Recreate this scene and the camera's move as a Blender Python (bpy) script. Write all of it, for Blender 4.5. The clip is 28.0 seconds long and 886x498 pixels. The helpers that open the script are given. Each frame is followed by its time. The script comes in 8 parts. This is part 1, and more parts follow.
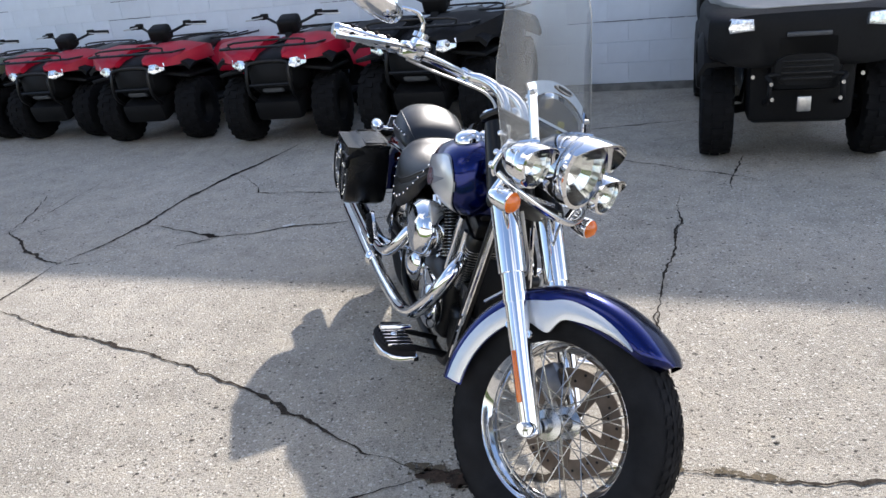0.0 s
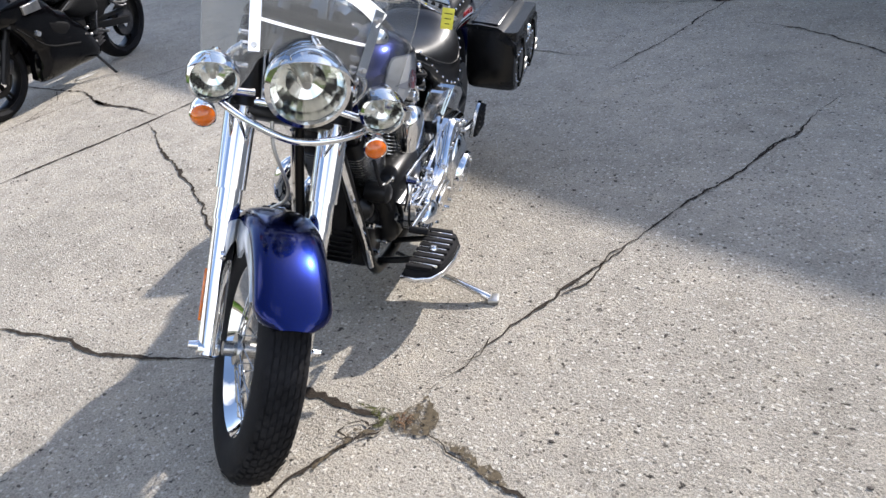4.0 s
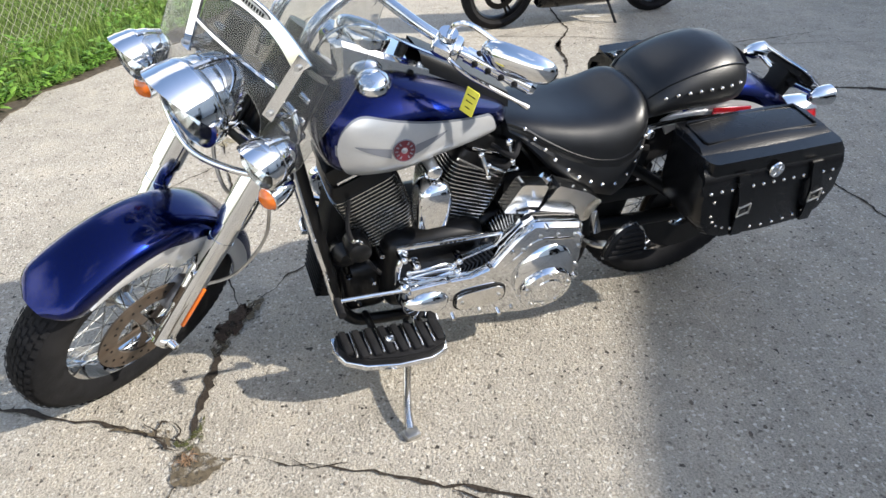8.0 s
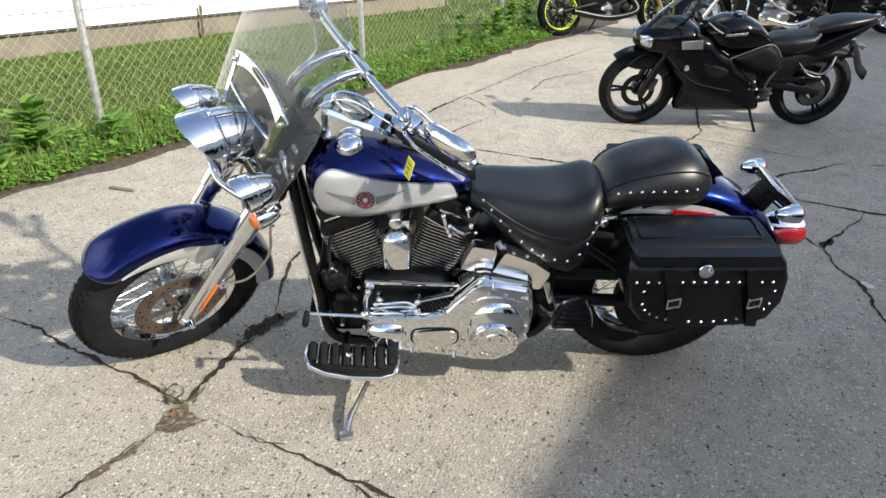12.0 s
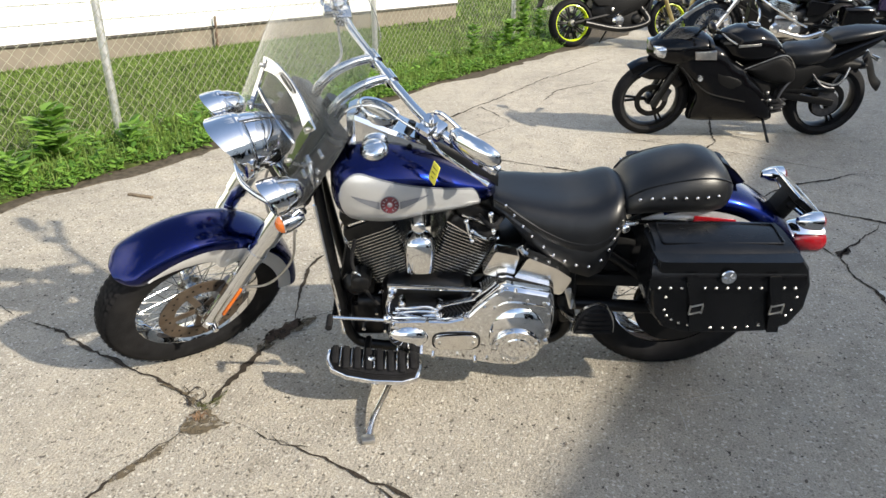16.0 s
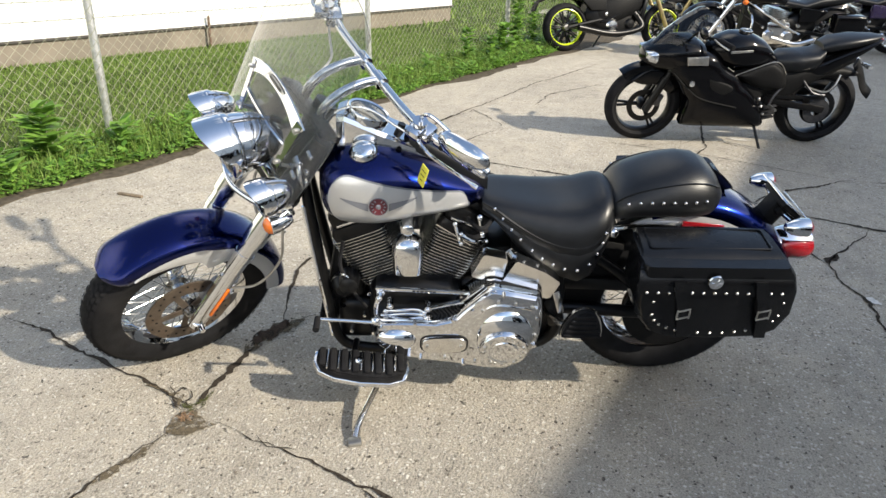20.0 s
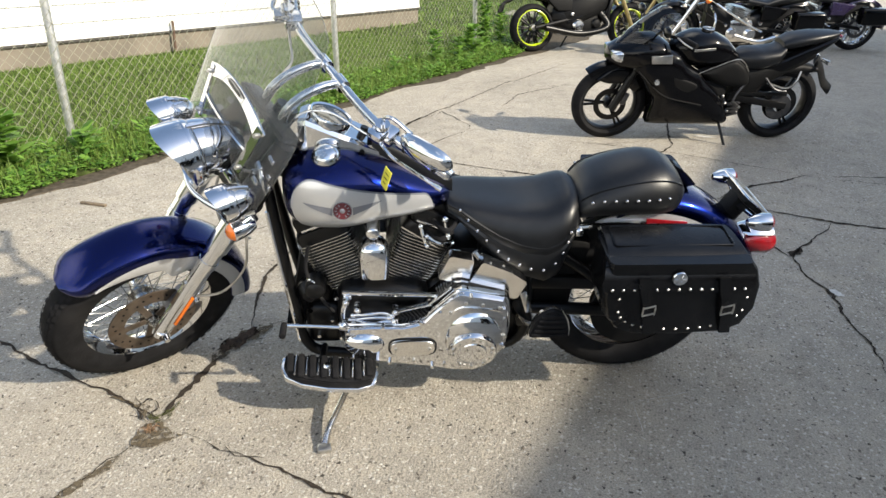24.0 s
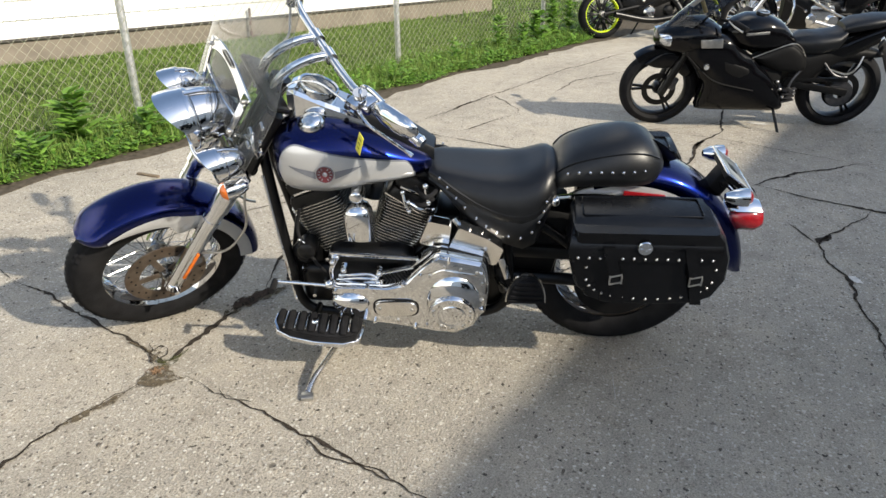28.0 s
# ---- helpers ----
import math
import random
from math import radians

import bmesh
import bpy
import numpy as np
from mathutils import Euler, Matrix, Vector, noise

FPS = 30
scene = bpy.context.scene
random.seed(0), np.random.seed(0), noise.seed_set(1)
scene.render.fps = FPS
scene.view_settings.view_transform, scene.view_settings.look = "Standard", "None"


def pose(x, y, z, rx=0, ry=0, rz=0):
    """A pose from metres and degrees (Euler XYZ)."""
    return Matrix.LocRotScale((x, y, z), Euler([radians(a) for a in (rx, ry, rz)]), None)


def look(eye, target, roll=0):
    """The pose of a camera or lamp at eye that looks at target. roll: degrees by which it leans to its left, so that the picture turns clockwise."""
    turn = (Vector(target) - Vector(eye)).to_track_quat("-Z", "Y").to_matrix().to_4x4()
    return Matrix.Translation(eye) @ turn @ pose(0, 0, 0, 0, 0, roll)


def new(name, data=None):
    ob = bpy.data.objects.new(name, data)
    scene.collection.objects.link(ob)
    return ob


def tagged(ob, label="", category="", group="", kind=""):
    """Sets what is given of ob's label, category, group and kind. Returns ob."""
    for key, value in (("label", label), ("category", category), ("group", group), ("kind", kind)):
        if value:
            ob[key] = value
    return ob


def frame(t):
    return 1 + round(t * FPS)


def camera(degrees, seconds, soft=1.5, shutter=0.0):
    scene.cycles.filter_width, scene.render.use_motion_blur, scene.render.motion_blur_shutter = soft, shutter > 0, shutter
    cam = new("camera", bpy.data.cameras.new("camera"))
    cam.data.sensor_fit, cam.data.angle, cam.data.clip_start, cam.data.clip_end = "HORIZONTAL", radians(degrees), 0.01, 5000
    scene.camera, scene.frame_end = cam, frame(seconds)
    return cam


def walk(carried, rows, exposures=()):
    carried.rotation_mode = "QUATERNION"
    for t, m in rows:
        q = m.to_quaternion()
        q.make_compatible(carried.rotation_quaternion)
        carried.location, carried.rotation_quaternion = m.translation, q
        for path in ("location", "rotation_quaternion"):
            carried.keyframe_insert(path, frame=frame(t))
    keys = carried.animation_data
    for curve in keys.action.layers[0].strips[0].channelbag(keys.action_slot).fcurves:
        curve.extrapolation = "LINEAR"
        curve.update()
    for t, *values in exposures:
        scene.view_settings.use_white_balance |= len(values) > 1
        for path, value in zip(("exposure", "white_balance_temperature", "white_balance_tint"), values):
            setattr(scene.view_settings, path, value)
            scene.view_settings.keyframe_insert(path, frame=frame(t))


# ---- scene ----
cam = camera(61.6, 28.0)
PATH = [
    (0, (0.213, -0.018, 1.452), (0.093, 1.836, 0.713), -5.8),
    (0.5, (0.415, -0.041, 1.439), (0.118, 1.813, 0.749), -5.0),
    (1, (0.544, 0.006, 1.422), (0.124, 1.83, 0.717), -5.4),
    (1.5, (0.639, 0.116, 1.45), (0.188, 1.866, 0.594), -5.3),
    (2, (0.889, 0.164, 1.435), (0.334, 1.891, 0.592), -8.5),
    (2.5, (1.142, 0.212, 1.437), (0.366, 1.885, 0.662), -10.2),
    (3, (1.276, 0.386, 1.415), (0.391, 1.907, 0.465), -11.8),
    (3.5, (1.465, 0.546, 1.386), (0.518, 1.98, 0.363), -12.2),
    (5.5, (2.075, 1.301, 1.379), (0.608, 2.281, 0.436), -4.0),
    (6, (2.042, 1.533, 1.397), (0.474, 2.297, 0.418), -2.8),
    (6.5, (2.038, 1.731, 1.405), (0.44, 2.421, 0.419), 0.2),
    (7, (2.15, 2.009, 1.375), (0.436, 2.438, 0.439), -2.0),
    (7.5, (2.084, 2.174, 1.372), (0.354, 2.323, 0.381), -4.6),
    (8, (2.045, 2.342, 1.382), (0.315, 2.445, 0.384), -1.8),
    (8.5, (2.046, 2.586, 1.38), (0.297, 2.439, 0.421), -1.8),
    (9, (2.074, 2.685, 1.414), (0.28, 2.45, 0.562), 0.3),
    (9.5, (2.22, 2.716, 1.442), (0.413, 2.443, 0.629), 0.6),
    (10, (2.251, 2.785, 1.46), (0.468, 2.374, 0.653), 0.8),
    (10.5, (2.233, 2.965, 1.425), (0.508, 2.467, 0.545), 1.5),
    (11, (2.261, 3.034, 1.46), (0.536, 2.52, 0.589), 0.1),
    (11.5, (2.326, 3.051, 1.473), (0.564, 2.599, 0.64), 0.1),
    (13.5, (2.376, 3.014, 1.475), (0.59, 2.624, 0.665), 1.7),
    (14, (2.381, 3.023, 1.467), (0.595, 2.608, 0.669), 1.0),
    (14.5, (2.383, 3.018, 1.461), (0.606, 2.574, 0.658), 0.9),
    (15, (2.389, 3.019, 1.461), (0.612, 2.569, 0.662), 0.7),
    (15.5, (2.391, 3.013, 1.465), (0.607, 2.568, 0.678), 0.9),
    (16, (2.39, 3.005, 1.463), (0.606, 2.56, 0.677), 0.9),
    (16.5, (2.373, 3.007, 1.468), (0.586, 2.568, 0.683), 0.9),
    (17, (2.361, 3.018, 1.467), (0.564, 2.6, 0.696), 0.8),
    (17.5, (2.363, 3.017, 1.458), (0.57, 2.594, 0.679), 0.7),
    (18, (2.367, 3.004, 1.462), (0.581, 2.56, 0.679), 1.3),
    (18.5, (2.375, 3.003, 1.461), (0.588, 2.553, 0.682), 1.8),
    (19, (2.387, 3.014, 1.46), (0.598, 2.573, 0.681), 1.9),
    (19.5, (2.386, 3.022, 1.457), (0.597, 2.593, 0.674), 2.0),
    (20, (2.383, 3.017, 1.463), (0.592, 2.59, 0.683), 1.7),
    (20.5, (2.373, 3.013, 1.472), (0.576, 2.594, 0.702), 1.5),
    (21, (2.362, 3.007, 1.467), (0.554, 2.607, 0.71), 1.6),
    (21.5, (2.367, 3.01, 1.471), (0.558, 2.607, 0.719), 1.6),
    (23.5, (2.374, 3.033, 1.461), (0.565, 2.666, 0.69), 1.3),
    (24, (2.37, 3.041, 1.462), (0.561, 2.68, 0.688), 1.2),
    (24.5, (2.352, 3.058, 1.459), (0.545, 2.697, 0.682), 0.6),
    (25, (2.314, 3.081, 1.447), (0.515, 2.683, 0.67), -0.6),
    (25.5, (2.237, 3.098, 1.416), (0.464, 2.632, 0.615), -1.9),
    (26, (2.218, 3.106, 1.396), (0.489, 2.57, 0.547), -3.9),
    (26.5, (2.303, 3.108, 1.42), (0.583, 2.566, 0.555), -3.6),
    (27, (2.495, 3.174, 1.45), (0.739, 2.66, 0.642), -1.2),
    (27.5, (2.538, 3.247, 1.459), (0.792, 2.757, 0.616), 1.3),
    (28, (2.419, 3.402, 1.437), (0.679, 2.824, 0.638), 0.3),
]
walk(cam, [(t, look(eye, target, roll)) for t, eye, target, roll in PATH],
     [(0, 0.79, 6380, 14), (3.5, 0.69, 6330, 14), (6, 0.77, 6430, 14), (9, 0.84, 6600, 9), (10.2, 0.85, 6670, 9), (11.2, 0.68, 6740, 9), (14, 0.71, 7000, 9), (19, 0.68, 7070, 9), (24, 0.64, 7080, 9), (28, 0.54, 7050, 9)])

# ---- light ----
SUN_WAY = Vector((-0.45, -1.48, -1.0)).normalized()      # the way the sunlight travels
world = bpy.data.worlds.new("sky_world")
scene.world = world
world.use_nodes = True
wn = world.node_tree
sky = wn.nodes.new("ShaderNodeTexSky")
sky.sky_type, sky.sun_disc = "NISHITA", False
sky.sun_elevation = math.asin(-SUN_WAY.z)
sky.sun_rotation = math.atan2(-SUN_WAY.x, -SUN_WAY.y)
wn.nodes["Background"].inputs["Strength"].default_value = 0.205
wtc = wn.nodes.new("ShaderNodeTexCoord")
cloud = wn.nodes.new("ShaderNodeTexNoise")
cloud.inputs["Scale"].default_value, cloud.inputs["Detail"].default_value = 1.6, 8.0
cover = wn.nodes.new("ShaderNodeValToRGB")
cover.color_ramp.elements[0].position, cover.color_ramp.elements[1].position = 0.51, 0.66
cover.color_ramp.elements[0].color, cover.color_ramp.elements[1].color = (0.0, 0.0, 0.0, 1), (0.9, 0.9, 0.9, 1)
haze = wn.nodes.new("ShaderNodeMixRGB")
haze.inputs[2].default_value = (7.75, 7.85, 8.05, 1)
wn.links.new(wtc.outputs["Generated"], cloud.inputs["Vector"])
wn.links.new(cloud.outputs["Fac"], cover.inputs[0])
wn.links.new(cover.outputs[0], haze.inputs[0])
wn.links.new(sky.outputs[0], haze.inputs[1])
wn.links.new(haze.outputs[0], wn.nodes["Background"].inputs["Color"])
sun = new("sun", bpy.data.lights.new("sun", "SUN"))
sun.data.energy, sun.data.angle, sun.data.color = 4.85, radians(1.0), (1.0, 0.95, 0.86)
sun.matrix_world = look((0, 0, 20), Vector((0, 0, 20)) + SUN_WAY)


# ---- materials ----
def mat(name, color, rough=0.5, metal=0.0, vary=0.0, scale=20.0, bump=0.0, bump_scale=None, coat=0.0, detail=6.0,
        dark=None, rnd=0.0, spec=0.5, dirt=0.0, dirt_color=(0.12, 0.1, 0.08), dirt_scale=3.0):
    """A procedural surface: base colour, fine grain, broad stains and bump, in object metres."""
    m = bpy.data.materials.new(name)
    m.use_nodes = True
    nt = m.node_tree
    p = nt.nodes["Principled BSDF"]
    p.inputs["Roughness"].default_value, p.inputs["Metallic"].default_value = rough, metal
    p.inputs["Coat Weight"].default_value, p.inputs["Coat Roughness"].default_value = coat, 0.04
    p.inputs["Specular IOR Level"].default_value = spec
    out = None
    tc = nt.nodes.new("ShaderNodeTexCoord")
    base = nt.nodes.new("ShaderNodeRGB")
    base.outputs[0].default_value = (*color, 1)
    out = base.outputs[0]
    if vary or dark:
        n = nt.nodes.new("ShaderNodeTexNoise")
        n.inputs["Scale"].default_value, n.inputs["Detail"].default_value = scale, detail
        nt.links.new(tc.outputs["Object"], n.inputs["Vector"])
        r = nt.nodes.new("ShaderNodeValToRGB")
        r.color_ramp.elements[0].position, r.color_ramp.elements[1].position = 0.3, 0.7
        lo = dark or [c * (1 - vary) for c in color]
        hi = [min(1, c * (1 + vary)) for c in color]
        r.color_ramp.elements[0].color, r.color_ramp.elements[1].color = (*lo, 1), (*hi, 1)
        nt.links.new(n.outputs["Fac"], r.inputs[0])
        out = r.outputs[0]
    if dirt:
        n = nt.nodes.new("ShaderNodeTexNoise")
        n.inputs["Scale"].default_value, n.inputs["Detail"].default_value = dirt_scale, 8
        nt.links.new(tc.outputs["Object"], n.inputs["Vector"])
        r = nt.nodes.new("ShaderNodeValToRGB")
        r.color_ramp.elements[0].position, r.color_ramp.elements[1].position = 0.5, 0.75
        r.color_ramp.elements[0].color, r.color_ramp.elements[1].color = (0, 0, 0, 1), (dirt, dirt, dirt, 1)
        nt.links.new(n.outputs["Fac"], r.inputs[0])
        mx = nt.nodes.new("ShaderNodeMixRGB")
        mx.inputs[2].default_value = (*dirt_color, 1)
        nt.links.new(r.outputs[0], mx.inputs[0])
        nt.links.new(out, mx.inputs[1])
        out = mx.outputs[0]
        mr = nt.nodes.new("ShaderNodeMapRange")
        mr.inputs[3].default_value, mr.inputs[4].default_value = rough, min(1, rough + 0.35)
        nt.links.new(r.outputs[0], mr.inputs[0])
        nt.links.new(mr.outputs[0], p.inputs["Roughness"])
    if rnd:
        oi = nt.nodes.new("ShaderNodeObjectInfo")
        mr = nt.nodes.new("ShaderNodeMapRange")
        mr.inputs[3].default_value, mr.inputs[4].default_value = 1 - rnd, 1 + rnd
        nt.links.new(oi.outputs["Random"], mr.inputs[0])
        hs = nt.nodes.new("ShaderNodeHueSaturation")
        nt.links.new(mr.outputs[0], hs.inputs["Value"])
        nt.links.new(out, hs.inputs["Color"])
        out = hs.outputs[0]
    nt.links.new(out, p.inputs["Base Color"])
    if bump:
        n = nt.nodes.new("ShaderNodeTexNoise")
        n.inputs["Scale"].default_value, n.inputs["Detail"].default_value = bump_scale or scale * 3, 4
        nt.links.new(tc.outputs["Object"], n.inputs["Vector"])
        b = nt.nodes.new("ShaderNodeBump")
        b.inputs["Strength"].default_value, b.inputs["Distance"].default_value = min(1.0, bump), 0.004
        nt.links.new(n.outputs["Fac"], b.inputs["Height"])
        nt.links.new(b.outputs[0], p.inputs["Normal"])
    return m


def concrete_material():
    """Old broom-worn concrete: pale cement, exposed pebbles, dark pits, broad stains."""
    m = bpy.data.materials.new("worn_concrete")
    m.use_nodes = True
    nt = m.node_tree
    p = nt.nodes["Principled BSDF"]
    p.inputs["Roughness"].default_value = 0.9
    p.inputs["Specular IOR Level"].default_value = 0.25
    tc = nt.nodes.new("ShaderNodeTexCoord")

    def tex(kind, scale, **kw):
        n = nt.nodes.new(kind)
        n.inputs["Scale"].default_value = scale
        for k, v in kw.items():
            n.inputs[k].default_value = v
        nt.links.new(tc.outputs["Object"], n.inputs["Vector"])
        return n

    def ramp(src, *stops):
        r = nt.nodes.new("ShaderNodeValToRGB")
        r.color_ramp.elements[0].position, r.color_ramp.elements[0].color = stops[0][0], (*stops[0][1], 1)
        r.color_ramp.elements[1].position, r.color_ramp.elements[1].color = stops[-1][0], (*stops[-1][1], 1)
        for pos, col in stops[1:-1]:
            r.color_ramp.elements.new(pos).color = (*col, 1)
        nt.links.new(src, r.inputs[0])
        return r.outputs[0]

    def mix(mode, fac, a, b):
        n = nt.nodes.new("ShaderNodeMixRGB")
        n.blend_type = mode
        for i, v in ((0, fac), (1, a), (2, b)):
            if isinstance(v, (int, float)):
                n.inputs[i].default_value = v
            elif isinstance(v, tuple):
                n.inputs[i].default_value = (*v, 1)
            else:
                nt.links.new(v, n.inputs[i])
        return n.outputs[0]

    broad = ramp(tex("ShaderNodeTexNoise", 0.7, Detail=6.0, Roughness=0.6).outputs["Fac"],
                 (0.3, (0.31, 0.283, 0.238)), (0.5, (0.385, 0.35, 0.295)), (0.7, (0.44, 0.402, 0.34)))
    grain = ramp(tex("ShaderNodeTexNoise", 160.0, Detail=4.0, Roughness=0.7).outputs["Fac"],
                 (0.3, (0.5, 0.48, 0.45)), (0.5, (1, 1, 1)), (0.7, (1.4, 1.38, 1.32)))
    blotch = ramp(tex("ShaderNodeTexNoise", 6.5, Detail=7.0, Roughness=0.65).outputs["Fac"], (0.3, (0.8, 0.79, 0.77)), (0.5, (1, 1, 1)), (0.7, (1.14, 1.12, 1.08)))
    col = mix("MULTIPLY", 1.0, mix("MULTIPLY", 1.0, broad, blotch), grain)
    vor = tex("ShaderNodeTexVoronoi", 62.0, Randomness=1.0)
    pebble = ramp(vor.outputs["Distance"], (0.0, (1, 1, 1)), (0.26, (1, 1, 1)), (0.38, (0, 0, 0)))
    tint = ramp(vor.outputs["Color"], (0.0, (0.07, 0.062, 0.05)), (0.3, (0.23, 0.2, 0.16)), (0.65, (0.46, 0.415, 0.345)), (1.0, (0.85, 0.82, 0.74)))
    wear = ramp(tex("ShaderNodeTexNoise", 1.3, Detail=5.0).outputs["Fac"], (0.35, (0.35, 0.35, 0.35)), (0.6, (0.95, 0.95, 0.95)))
    fac = mix("MULTIPLY", 1.0, pebble, wear)
    col = mix("MIX", fac, col, tint)
    pits = tex("ShaderNodeTexNoise", 42.0, Detail=2.5, Roughness=0.55)
    pit = ramp(pits.outputs["Fac"], (0.635, (0, 0, 0)), (0.67, (1, 1, 1)))
    chips = ramp(tex("ShaderNodeTexNoise", 55.0, Detail=2.0, Roughness=0.6).outputs["Fac"], (0.33, (0.75, 0.75, 0.75)), (0.4, (0, 0, 0)))
    col = mix("MIX", chips, col, (0.62, 0.585, 0.52))
    pick = ramp(tex("ShaderNodeTexNoise", 9.0, Detail=2.0).outputs["Fac"], (0.42, (0.25, 0.25, 0.25)), (0.56, (0.95, 0.95, 0.95)))
    pitf = mix("MULTIPLY", 1.0, pit, pick)
    col = mix("MIX", pitf, col, (0.05, 0.043, 0.036))
    stain = ramp(tex("ShaderNodeTexNoise", 0.35, Detail=9.0, Roughness=0.65).outputs["Fac"], (0.56, (0, 0, 0)), (0.8, (0.5, 0.5, 0.5)))
    col = mix("MULTIPLY", stain, col, (0.62, 0.58, 0.52))
    nt.links.new(col, p.inputs["Base Color"])
    height = mix("SUBTRACT", 1.0, mix("ADD", 0.7, grain, pebble), pitf)
    b = nt.nodes.new("ShaderNodeBump")
    b.inputs["Strength"].default_value, b.inputs["Distance"].default_value = 0.9, 0.005
    nt.links.new(height, b.inputs["Height"])
    nt.links.new(b.outputs[0], p.inputs["Normal"])
    return m


def crumbled(name, lo, hi, cover=0.5, scale=30.0):
    """Loose dirt or moss that lies in specks: bare ground shows between them."""
    m = bpy.data.materials.new(name)
    m.use_nodes = True
    nt = m.node_tree
    p = nt.nodes["Principled BSDF"]
    p.inputs["Roughness"].default_value, p.inputs["Specular IOR Level"].default_value = 1.0, 0.1
    tc = nt.nodes.new("ShaderNodeTexCoord")

    def field(sc, d0, c0, d1, c1):
        n = nt.nodes.new("ShaderNodeTexNoise")
        n.inputs["Scale"].default_value, n.inputs["Detail"].default_value = sc, 6.0
        n.inputs["Roughness"].default_value = 0.7
        r = nt.nodes.new("ShaderNodeValToRGB")
        r.color_ramp.elements[0].position, r.color_ramp.elements[1].position = d0, d1
        r.color_ramp.elements[0].color, r.color_ramp.elements[1].color = (*c0, 1), (*c1, 1)
        nt.links.new(tc.outputs["Object"], n.inputs["Vector"])
        nt.links.new(n.outputs["Fac"], r.inputs[0])
        return r.outputs[0]

    nt.links.new(field(scale * 2.3, 0.3, lo, 0.7, hi), p.inputs["Base Color"])
    mx = nt.nodes.new("ShaderNodeMixShader")
    nt.links.new(field(scale, 0.62 - 0.3 * cover, (0, 0, 0), 0.72 - 0.3 * cover, (1, 1, 1)), mx.inputs[0])
    t = nt.nodes.new("ShaderNodeBsdfTransparent")
    nt.links.new(t.outputs[0], mx.inputs[1])
    nt.links.new(p.outputs[0], mx.inputs[2])
    nt.links.new(mx.outputs[0], nt.nodes["Material Output"].inputs["Surface"])
    return m


def see_through(name, color, rough=0.02, ior=1.45, haze=0.0):
    """Clear or tinted sheet: mostly transparent, with a glossy skin and a film of dust."""
    m = bpy.data.materials.new(name)
    m.use_nodes = True
    nt = m.node_tree
    nt.nodes.remove(nt.nodes["Principled BSDF"])
    t = nt.nodes.new("ShaderNodeBsdfTransparent")
    t.inputs[0].default_value = (*color, 1)
    g = nt.nodes.new("ShaderNodeBsdfGlossy")
    g.inputs["Roughness"].default_value = rough
    fr = nt.nodes.new("ShaderNodeFresnel")
    fr.inputs["IOR"].default_value = ior
    mx = nt.nodes.new("ShaderNodeMixShader")
    nt.links.new(fr.outputs[0], mx.inputs[0])
    nt.links.new(t.outputs[0], mx.inputs[1])
    nt.links.new(g.outputs[0], mx.inputs[2])
    out = mx.outputs[0]
    if haze:
        d = nt.nodes.new("ShaderNodeBsdfTranslucent")
        d.inputs["Color"].default_value = (0.84, 0.85, 0.82, 1)
        dust = nt.nodes.new("ShaderNodeMixShader")
        dust.inputs[0].default_value = haze
        nt.links.new(out, dust.inputs[1])
        nt.links.new(d.outputs[0], dust.inputs[2])
        out = dust.outputs[0]
    nt.links.new(out, nt.nodes["Material Output"].inputs["Surface"])
    return m


CONCRETE = concrete_material()
CHROME = mat("chrome", (0.72, 0.73, 0.745), 0.05, 1.0, vary=0.03, scale=9, dirt=0.12, dirt_color=(0.35, 0.33, 0.3), dirt_scale=14)
CHROME_WORN = mat("polished_aluminium", (0.72, 0.71, 0.69), 0.16, 1.0, vary=0.08, scale=14, dirt=0.3, dirt_color=(0.3, 0.28, 0.25), dirt_scale=9)
STEEL = mat("dull_steel", (0.5, 0.49, 0.47), 0.38, 1.0, vary=0.2, scale=30, dirt=0.4, dirt_color=(0.16, 0.13, 0.1))
BLUE = mat("metallic_blue_paint", (0.0015, 0.0075, 0.085), 0.22, 1.0, vary=0.25, scale=900, coat=0.5, detail=1, spec=0.1)
SILVER = mat("silver_white_paint", (0.52, 0.525, 0.53), 0.28, 0.55, vary=0.06, scale=700, coat=0.8, detail=1)
RUBBER = mat("black_rubber", (0.01, 0.01, 0.011), 0.75, vary=0.35, scale=18, bump=0.2, bump_scale=120, dirt=0.25, spec=0.12, dirt_color=(0.035, 0.032, 0.03), dirt_scale=6)
LEATHER = mat("black_leather", (0.0032, 0.0036, 0.0046), 0.37, spec=0.4, vary=0.3, scale=40, bump=0.11, bump_scale=320, dirt=0.2, dirt_color=(0.009, 0.0092, 0.01), dirt_scale=6)
BLACK = mat("black_enamel", (0.004, 0.004, 0.0043), 0.33, vary=0.2, scale=50, spec=0.25)
BLACK_MATT = mat("matt_black_plastic", (0.005, 0.005, 0.0053), 0.55, spec=0.15, vary=0.25, scale=60, bump=0.2, bump_scale=300)
AMBER = mat("amber_plastic", (0.62, 0.13, 0.008), 0.12, vary=0.15, scale=30, coat=0.6)
RED_LENS = mat("red_plastic_lens", (0.22, 0.008, 0.012), 0.12, vary=0.2, scale=60, coat=0.8)
PLASTIC_RED = mat("red_plastic", (0.34, 0.004, 0.02), 0.42, vary=0.12, scale=12, spec=0.25, dirt=0.12, dirt_color=(0.2, 0.02, 0.02))
PLASTIC_GREEN = mat("olive_plastic", (0.06, 0.075, 0.035), 0.45, vary=0.15, scale=12, dirt=0.25)
SHIELD = see_through("clear_acrylic", (0.72, 0.725, 0.71), haze=0.1)
LENS = see_through("lamp_glass", (0.9, 0.92, 0.93), 0.01)


